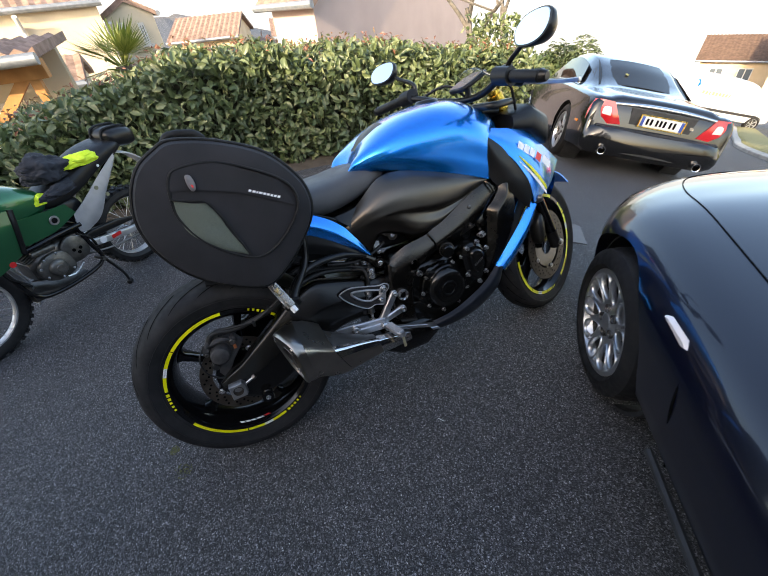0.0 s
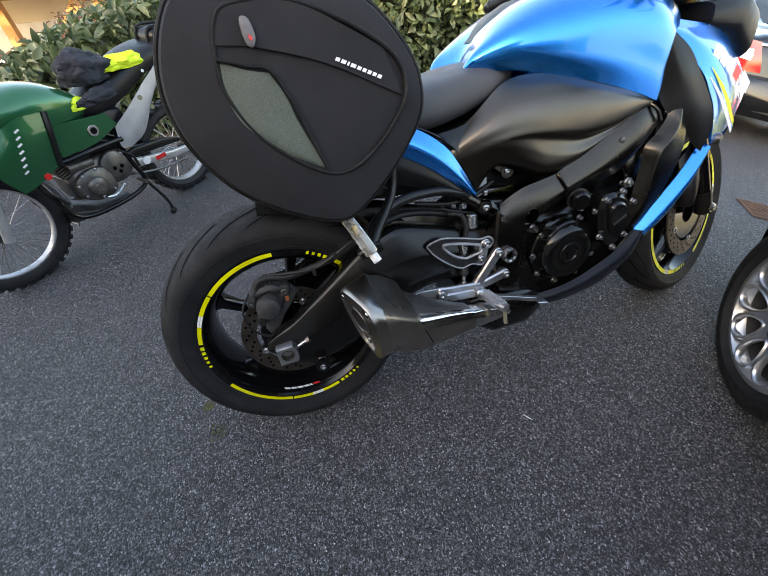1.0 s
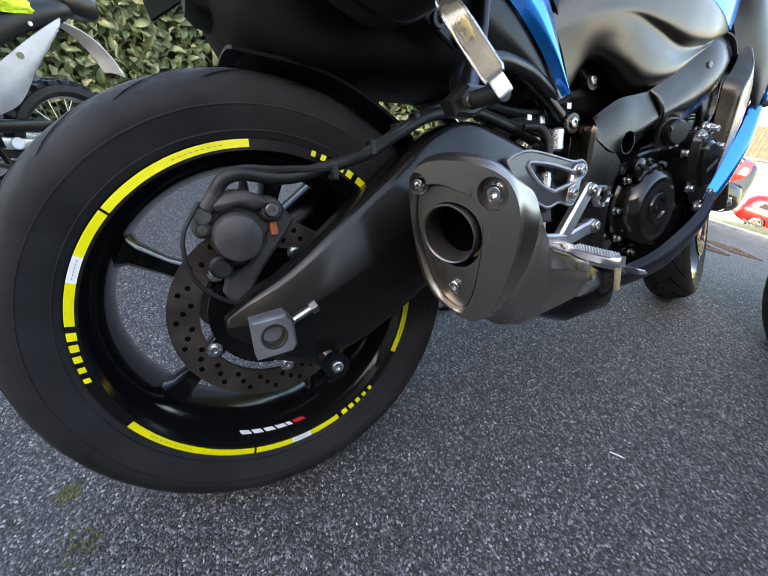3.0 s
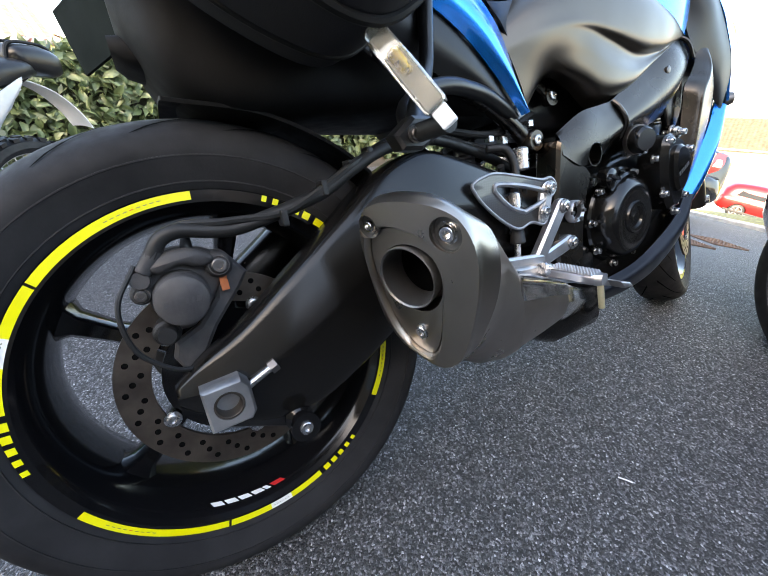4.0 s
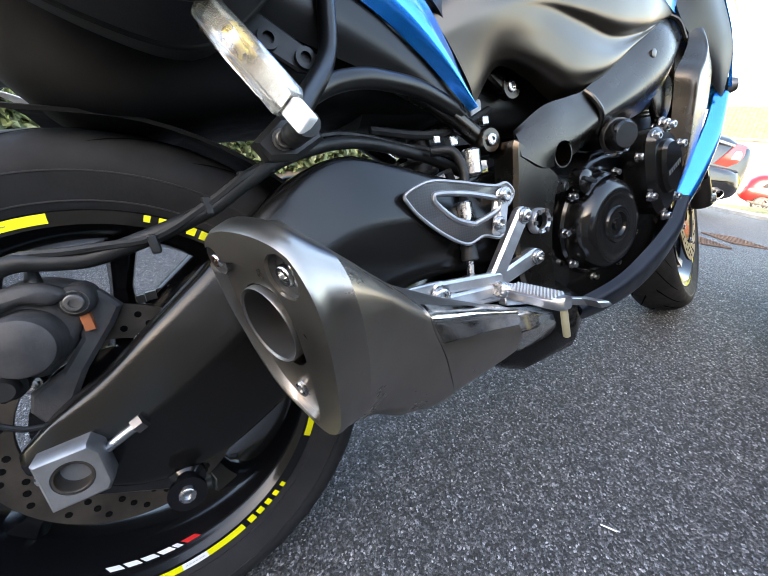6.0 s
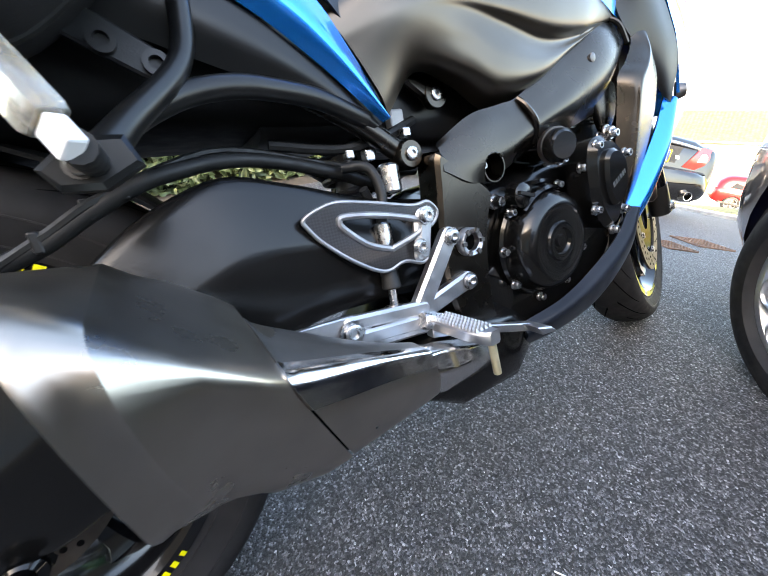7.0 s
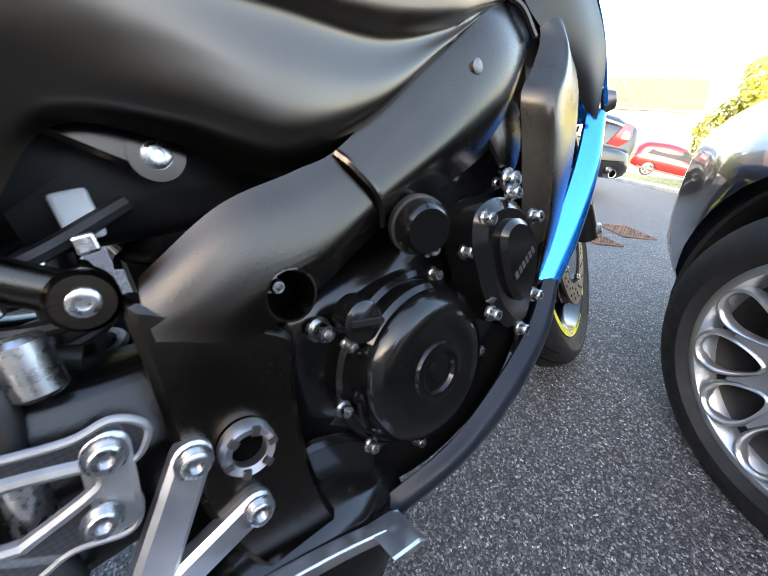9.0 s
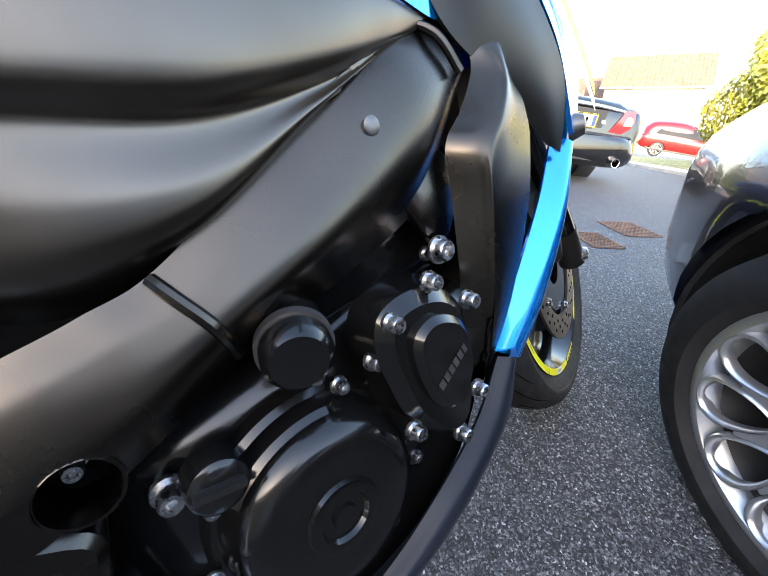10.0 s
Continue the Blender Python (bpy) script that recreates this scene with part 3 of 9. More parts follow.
def build_hedge():
    h = thing("hedge", Matrix.Identity(4), "dense clipped laurel hedge with glossy green leaves", "hedge")
    r = np.random.default_rng(11)
    pts, face = [], []
    for i in range(17000):
        x, z = r.uniform(-6.5, 3.5), r.uniform(0.03, 1.0)
        z *= hedge_top(x)
        pts.append((x, hedge_front(x, z) + abs(r.normal(0, 0.09)), z))
        face.append((0, -1.0, 0.45))
    for i in range(9000):
        x, y = r.uniform(-6.5, 3.5), r.uniform(2.55, 3.6)
        pts.append((x, y, hedge_top(x) - abs(r.normal(0, 0.06)) + 0.03))
        face.append((0, -0.35, 1.0))
    for i in range(900):
        z = r.uniform(0.03, 0.85)
        pts.append((3.5 + r.normal(0, 0.05), r.uniform(2.55, 3.6), z))
        face.append((1, -0.2, 0.4))
    leaf = new("leaves", leaves_mesh("leaves", np.array(pts), np.array(face), 0.092, 0.040, LAUREL, 2, 0.35, 1.0))
    leaf.parent = h
    tagged(leaf, "glossy green laurel leaves", kind="stuff")
    pts = []
    for i in range(260):
        x, y = r.uniform(-6.5, 3.5), r.uniform(2.55, 3.5)
        zt = hedge_top(x)
        for k in range(5):
            pts.append((x + r.normal(0, 0.012), y + r.normal(0, 0.012), zt + 0.02 + 0.022 * k))
    sh = new("young_growth", leaves_mesh("young_growth", np.array(pts), np.tile((0, -0.5, 0.9), (len(pts), 1)), 0.055, 0.016, SHOOT, 3))
    sh.parent = h
    tagged(sh, "reddish young shoots on top", kind="stuff")
    # one solid block, coloured dark for the shade among the inner branches
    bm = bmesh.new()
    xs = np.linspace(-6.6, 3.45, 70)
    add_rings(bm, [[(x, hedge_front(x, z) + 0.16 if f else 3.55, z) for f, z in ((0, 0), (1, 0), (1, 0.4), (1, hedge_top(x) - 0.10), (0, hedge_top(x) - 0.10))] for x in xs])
    part("twig_core", bm, HEDGE_CORE, h, "solid dark core standing for the shaded inner branches")
    bm = bmesh.new()
    add_rings(bm, [[(x, y, z) for y, z in ((2.42 + 0.05 * math.sin(3 * x), 0.0), (2.5, 0.02), (3.9, 0.02), (4.0, -0.02))] for x in xs], closed=False)
    tagged(part("hedge_bed", bm, SOIL), "bare brown soil strip under the hedge", "soil", kind="structure")


build_hedge()


def tree(name, base, height, seed, label, spread=0.55, levels=5, r0=0.09, lean=(0, 0)):
    """A bare tree: a tapered, forking trunk with fine twigs."""
    rg = random.Random(seed)
    t = thing(name, Matrix.Translation(base), label, "tree")
    trunk, limbs = bmesh.new(), bmesh.new()

    def grow(p, d, length, r, level, bm):
        q = p + d * length * 0.5 + Vector((rg.uniform(-1, 1), rg.uniform(-1, 1), rg.uniform(-.3, .6))) * length * 0.07
        e = p + d * length
        add_tube(bm, [p, q, e], [r, r * 0.82, r * 0.62], 7 if level < 2 else 5, 5 if level < 3 else 4)
        if level >= levels:
            return
        for k in range(3 if level < 4 else 2):
            a = Vector((rg.uniform(-1, 1), rg.uniform(-1, 1), rg.uniform(-0.35, 0.8))).normalized()
            nd = (d * (1 - spread) + a * spread + Vector((0, 0, 0.12))).normalized()
            start = p + d * length * rg.uniform(0.55, 1.0)
            grow(start, nd, length * rg.uniform(0.62, 0.85), r * rg.uniform(0.42, 0.6), level + 1, limbs)
    grow(Vector((0, 0, -0.1)), Vector((lean[0], lean[1], 1)).normalized(), height * 0.38, r0, 0, trunk)
    part("trunk", trunk, BARK, t)
    part("limbs", limbs, BARK, t, "bare grey branches and twigs")
    return t


tree("bare_tree", (4.62, 4.66, -0.28), 3.4, 21, "leafless grey tree with crossing twigs", 0.62, 5, 0.07, (-0.25, 0.1))
tree("bare_tree", (5.12, 4.78, -0.30), 3.2, 34, "leafless grey tree with crossing twigs", 0.60, 5, 0.06, (-0.05, 0.1))


def shrub(name, centre, size, count, material, label, leaf=0.06, seed=1):
    r = np.random.default_rng(seed)
    t = thing(name, Matrix.Translation(centre), label, "bush")
    p = r.normal(0, 1, (count, 3))
    p /= np.linalg.norm(p, axis=1, keepdims=True)
    lump = 1 + 0.16 * np.sin(5 * p[:, 0] + 3 * p[:, 2] + seed) + 0.12 * np.sin(7 * p[:, 1] - 4 * p[:, 2])
    rad = (1 - 0.32 * r.random(count) ** 2) * lump
    q = p * rad[:, None] * np.array(size) / 2 + (0, 0, size[2] / 2)
    q[:, 2] = np.maximum(q[:, 2], 0.02)
    lf = new("crown", leaves_mesh("crown", q, p + (0, 0, 0.3), leaf, leaf * 0.45, material, seed))
    lf.parent = t
    tagged(lf, kind="stuff")
    bm = bmesh.new()
    rg = random.Random(seed)
    for k in range(14):
        a = rg.uniform(0, 6.28)
        e = Vector((math.cos(a) * size[0] * 0.33, math.sin(a) * size[1] * 0.33, size[2] * rg.uniform(0.5, 0.85)))
        add_tube(bm, [(0, 0, -0.05), e * 0.5 + Vector((0, 0, 0.1)), e], [0.03, 0.02, 0.008], 6, 6)
    part("trunk", bm, BARK, t)
    return t


shrub("shrub", (5.68, 4.42, -1.26), (1.15, 0.95, 1.42), 6000, BUSH, "loose grey-green shrub beyond the hedge", 0.09, 3)
shrub("shrub", (6.99, 4.9, -1.43), (1.5, 1.2, 1.45), 7000, BUSH, "loose grey-green shrub beyond the hedge", 0.09, 5)
shrub("golden_bush", (9.55, 0.10, -1.98), (2.3, 2.3, 2.45), 22000, GOLDEN, "rounded yellow-green conifer bush in full sun", 0.11, 8)


# ---- houses ----
CREAM = worn("cream_render", (0.58, 0.50, 0.36), (0.66, 0.58, 0.43), (0.85, 0.95), 1.2, 140, 0.35)
PINK = worn("pinkish_render", (0.44, 0.34, 0.30), (0.50, 0.39, 0.35), (0.85, 0.95), 0.9, 140, 0.35)
PEACH = worn("peach_render", (0.62, 0.46, 0.28), (0.70, 0.53, 0.34), (0.85, 0.95), 1.1, 140, 0.3)
# darkened copy of the roof tile, so far sunlit roofs do not blow out
FAR_TILE = worn("dark_brown_tile", (0.085, 0.048, 0.030), (0.14, 0.085, 0.055), (0.8, 0.95), 4, 60, 0.3)
TILE = worn("brown_roof_tile", (0.17, 0.105, 0.075), (0.30, 0.20, 0.15), (0.75, 0.9), 6, 60, 0.3)
TRIM = worn("off_white_trim", (0.62, 0.60, 0.55), (0.72, 0.70, 0.66), (0.6, 0.8), 5, 120, 0.1)
GUTTER = worn("grey_zinc_gutter", (0.20, 0.22, 0.24), (0.29, 0.31, 0.33), (0.4, 0.55), 8, 120, 0.05, 0.5)
PINE = worn("orange_stained_pine", (0.36, 0.16, 0.045), (0.50, 0.25, 0.08), (0.45, 0.6), 4, 60, 0.25)
PANE = bsdf("window_glass", (0.10, 0.12, 0.14), 0.06, 0.0, 0.5)


def window(parent, x, z, w, h, y):
    wd = part("window", slab([(x, z), (x + w, z), (x + w, z + h), (x, z + h)], y - 0.06, y + 0.03, 0.008), TRIM, parent, "white framed window", smooth=False)
    for k in range(2):
        x0 = x + 0.06 + k * (w / 2 - 0.02)
        part("pane", slab([(x0, z + 0.07), (x0 + w / 2 - 0.1, z + 0.07), (x0 + w / 2 - 0.1, z + h - 0.07), (x0, z + h - 0.07)], y - 0.075, y - 0.055), PANE, wd, smooth=False)
    part("sill", box((x - 0.08, y - 0.14, z - 0.07), (x + w + 0.08, y, z)), TRIM, wd, smooth=False)
    return wd


def house(name, m, w, d, h, roof_h, wall_mat, label, gable="x", windows=(), over=0.35, rows=True, pipes=(), tiles=None):
    """A rendered house with front along x at y = 0 and depth to +y. gable: the axis along which the ridge runs."""
    t = thing(name, m, label, "house")
    if gable == "x":
        body = [(0, 0), (d, 0), (d, h), (d / 2, h + roof_h - 0.06), (0, h)]
        part("wall", slab(body, 0, w, plane="yz"), wall_mat, t, smooth=False)
    else:
        body = [(0, 0), (w, 0), (w, h), (w / 2, h + roof_h - 0.06), (0, h)]
        part("wall", slab(body, 0, d), wall_mat, t, smooth=False)
    span, run = (d, w) if gable == "x" else (w, d)
    roof = bmesh.new()
    n = max(6, int((run + 2 * over) / 0.24))
    for side in (0, 1):
        # pan tiles: a waved sheet of courses
        cols = np.linspace(-over, run + over, n * 4 + 1)
        steps = 7
        top, bot = [], []
        for c_i, c in enumerate(cols):
            wave = 0.035 * (1 + math.cos(c_i * math.pi / 2)) * 0.5
            row, rowb = [], []
            for s_i in range(steps * 2):
                s = -over / (span / 2) + (1 + over / (span / 2)) * ((s_i + 1) // 2) / steps
                across = s * span / 2
                z = h + roof_h * s + wave + (0.03 if s_i % 2 else 0.0)
                a = across if side == 0 else span - across
                row.append((c, a, z + 0.03) if gable == "x" else (a, c, z + 0.03))
                rowb.append((c, a, h + roof_h * s - 0.05) if gable == "x" else (a, c, h + roof_h * s - 0.05))
            top.append(row)
            bot.append(rowb)
        add_rings(roof, top, closed=False)
        add_rings(roof, bot, closed=False)
        for e in (0, -1):
            add_rings(roof, [top[e], bot[e]], closed=False)
        add_rings(roof, [[r[0] for r in top], [r[0] for r in bot]], closed=False)
    part("roof", roof, tiles or TILE, t, "brown pan-tiled roof", smooth=False)
    for side in (0, 1):
        a = -over - 0.05 if side == 0 else span + over + 0.05
        z = h - roof_h * over / (span / 2)
        pts = [(-over, a, z), (run + over, a, z)] if gable == "x" else [(a, -over, z), (a, run + over, z)]
        part("gutter", tube(pts, 0.07, 8), GUTTER, t)
    for wx, wz, ww, wh in windows:
        window(t, wx, wz, ww, wh, 0)
    for px in pipes:
        part("downpipe", tube([(px, -0.35, h - 0.15), (px, -0.1, h - 0.45), (px, -0.09, h - 0.8), (px, -0.09, 0.1)], 0.05, 8), TRIM, t)
    return t


def facing(x, y, z, turn):
    return pose(x, y, z, 0, 0, turn)


house("house", facing(-6.04, 12.2, -4.38, 11), 4.9, 6.0, 5.93, 1.0, CREAM, "cream rendered house with brown tiled roof", "x", (), 0.12, pipes=(3.15,))
house("house", facing(-1.32, 14.75, -4.47, 6), 1.3, 5.0, 5.68, 0.34, CREAM, "cream gabled house wing with white framed windows", "y", ((0.24, 5.08, 0.20, 0.42), (0.78, 4.9, 0.17, 0.55)), 0.10, pipes=(0.08,))
house("house", facing(-3.35, 9.31, -3.59, 4), 1.62, 2.2, 3.85, 0.32, CREAM, "low cream outbuilding with brown tiled roof", "x", (), 0.12)
house("house", facing(0.24, 22.7, -4.78, -18), 3.0, 5.0, 4.75, 0.75, PEACH, "small peach rendered house with brown tiled roof", "x", ((0.5, 3.6, 0.6, 0.8), (1.7, 3.6, 0.6, 0.8)), 0.2)
house("house", facing(3.42, 24.0, -4.99, -23), 2.6, 5.0, 3.9, 0.45, PEACH, "distant peach house with brown tiled roof", "x", (), 0.2)
house("house", facing(4.21, 18.04, -4.83, -13), 1.4, 4.0, 4.75, 0.5, CREAM, "cream house corner with grey tiled roof", "x", ((0.75, 3.7, 0.4, 0.8),), 0.15)
house("house", facing(3.0, 8.23, -3.4, 32), 8.6, 1.2, 4.6, 2.6, PINK, "large plain pinkish rendered gable wall", "y", (), 0.22)
house("house", facing(38.0, 19.3, -8.08, -64), 5.4, 7.0, 2.5, 1.1, PEACH, "sunlit peach house with brown hipped roof", "x", ((0.8, 0.9, 0.9, 1.0), (2.6, 0.9, 0.9, 1.0)), tiles=FAR_TILE)
house("house", facing(34.6, 13.05, -7.32, -73), 6.2, 7.0, 3.4, 1.5, CREAM, "sunlit cream house with brown tiled roof", "x", ((0.9, 1.3, 0.9, 1.2), (3.0, 1.3, 0.9, 1.2)), tiles=FAR_TILE)
# unseen house placed behind the bay to keep it in shade
house("house", facing(-0.05, -5.55, 0, 142), 11.0, 7.0, 3.8, 1.3, worn("ochre_render", (0.19, 0.145, 0.105), (0.25, 0.195, 0.145), (0.85, 0.95), 1.1, 140, 0.35), "unseen ochre rendered house that shades the parking bay", "x", ((2.0, 0.9, 1.2, 1.2), (6.0, 0.9, 1.2, 1.2), (10.0, 0.9, 1.2, 1.2)))


def carport():
    """A wooden carport with a tiled roof, left of the hedge."""
    t = thing("carport", facing(-2.95, 6.27, -1.89, -3), "orange pine carport with brown tiles and grey gutter", "carport")
    for x in (0.1, 1.25):
        part("post", box((x, 0.0, 0), (x + 0.12, 0.12, 2.55)), PINE, t, smooth=False, bevel=0.006)
    part("beam", box((-2.0, -0.02, 2.55), (1.5, 0.14, 2.78)), PINE, t, smooth=False, bevel=0.006)
    part("brace", box((-0.06, 0.02, -0.4), (0.06, 0.10, 0.4), pose(0.95, 0, 2.35, 0, 48, 0)), PINE, t, smooth=False)
    roof = bmesh.new()
    cols = np.linspace(-2.2, 1.6, 81)
    top = [[(c, a, 2.86 + 0.05 * (a + 0.35) + 0.03 * (1 + math.cos(i * math.pi / 2))) for a in (-0.35, 0.1, 0.5, 0.9, 1.4)] for i, c in enumerate(cols)]
    bot = [[(x, y, 2.80 + 0.05 * (y + 0.35)) for x, y, z in r] for r in top]
    add_rings(roof, top, closed=False)
    add_rings(roof, bot, closed=False)
    add_rings(roof, [[r[0] for r in top], [r[0] for r in bot]], closed=False)
    for e in (0, -1):
        add_rings(roof, [top[e], bot[e]], closed=False)
    part("roof", roof, TILE, t, "brown pan tiles", smooth=False)
    part("gutter", tube([(-2.2, -0.42, 2.80), (1.6, -0.42, 2.80)], 0.07, 10), GUTTER, t)
    part("rear_wall", box((-2.0, 1.3, 0), (1.4, 1.45, 2.9)), CREAM, t, smooth=False)
    part("garage_door", box((-1.6, 1.26, 0), (0.4, 1.3, 2.2)), TRIM, t, "white garage door", smooth=False)


carport()


def palm():
    t = thing("palm", Matrix.Translation((-0.68, 7.55, -1.14)), "fan palm with yellow-green fronds", "palm")
    part("trunk", tube([(0, 0, -1.0), (0.03, 0, 0.3), (0, 0, 1.7)], [0.16, 0.15, 0.13], 10), BARK, t)
    mat = leaf_material("palm_frond", [(0.12, 0.17, 0.03), (0.20, 0.24, 0.05), (0.28, 0.30, 0.09)], 0.45)
    rg = random.Random(4)
    for k in range(30):
        a, e = rg.uniform(0, 6.28), rg.uniform(-0.3, 1.1)
        d = Vector((math.cos(a) * math.cos(e), math.sin(a) * math.cos(e), math.sin(e)))
        hub = Vector((0, 0, 1.7)) + d * 0.26
        side = d.cross(Vector((0, 0, 1))).normalized()
        bm = bmesh.new()
        add_tube(bm, [(0, 0, 1.65), hub], 0.012, 5)
        for j in range(17):
            b = radians(-80 + 10 * j)
            f = (d * math.cos(b) + side * math.sin(b)).normalized()
            tip = hub + f * rg.uniform(0.46, 0.62) + Vector((0, 0, -0.06))
            w = d.cross(f).normalized() * 0.0 + f.cross(Vector((0.1, 0.2, 1))).normalized() * 0.016
            vs = [bm.verts.new(p) for p in (hub, hub + (tip - hub) * 0.5 + w, tip, hub + (tip - hub) * 0.5 - w)]
            bm.faces.new(vs)
        part("frond", bm, mat, t)


palm()


# ---- parked vehicles ----
NAVY = metallic_paint("navy_car_lacquer", (0.0015, 0.003, 0.014), (0.001, 0.0015, 0.007), 0.3, 0.2, 1.0)
NAVY.node_tree.nodes["Principled BSDF"].inputs["Coat Roughness"].default_value = 0.015
CAR_BLACK = metallic_paint("black_car_lacquer", (0.004, 0.004, 0.0045), (0.002, 0.002, 0.0025), 0.2, 0.0, 0.8)
CAR_RED = metallic_paint("red_car_lacquer", (0.45, 0.012, 0.012), (0.25, 0.006, 0.006), 0.3)
VAN_WHITE = worn("white_van_paint", (0.58, 0.59, 0.61), (0.64, 0.65, 0.67), (0.25, 0.35), 2, 200, 0.0)
VAN_WHITE.node_tree.nodes["Principled BSDF"].inputs["Coat Weight"].default_value = 0.6
TINT = bsdf("tinted_glass", (0.008, 0.009, 0.010), 0.03, 0.0, 0.0, 0.22)
TAIL_RED = bsdf("red_tail_lens", (0.45, 0.01, 0.015), 0.12, 0.0, 1.0)
TAIL_CLEAR = bsdf("clear_tail_lens", (0.75, 0.66, 0.62), 0.12, 0.0, 1.0)
AMBER = bsdf("amber_reflector", (0.75, 0.22, 0.02), 0.2, 0.0, 1.0)
PLATE = worn("pale_plate", (0.66, 0.66, 0.62), (0.74, 0.74, 0.70), (0.3, 0.4), 9, 200, 0.0)
PLATE_BLUE = bsdf("plate_blue", (0.02, 0.06, 0.32), 0.35)
# rim barrel colour, much darker than the alloy lip
WELL = worn("dark_rim_well", (0.05, 0.048, 0.045), (0.085, 0.08, 0.076), (0.45, 0.6), 14, 200, 0.1, 0.5)
CAR_ALLOY = worn("silver_alloy", (0.50, 0.51, 0.52), (0.56, 0.57, 0.58), (0.28, 0.34), 14, 200, 0.0, 0.85)
TRIM_BLACK = worn("black_bumper_plastic", (0.016, 0.016, 0.017), (0.026, 0.026, 0.027), (0.5, 0.65), 12, 400, 0.2)


def body_shell(sections, count=56):
    """A closed body through half-profiles (x, [(y, z) from the sill to the middle of the top])."""
    xs = [s[0] for s in sections]
    prof = np.array([[(y, z) for y, z in s[1]] for s in sections], float)
    flat = spline([[x, *p.ravel()] for x, p in zip(xs, prof)], count)
    out = []
    for row in flat:
        half = spline(row[1:].reshape(-1, 2), 26)
        half[:, 0] = np.maximum(half[:, 0], 0)
        ring = [(row[0], y, z) for y, z in half] + [(row[0], -y, z) for y, z in half[::-1][1:-1]]
        out.append(ring)
    return rings(out)


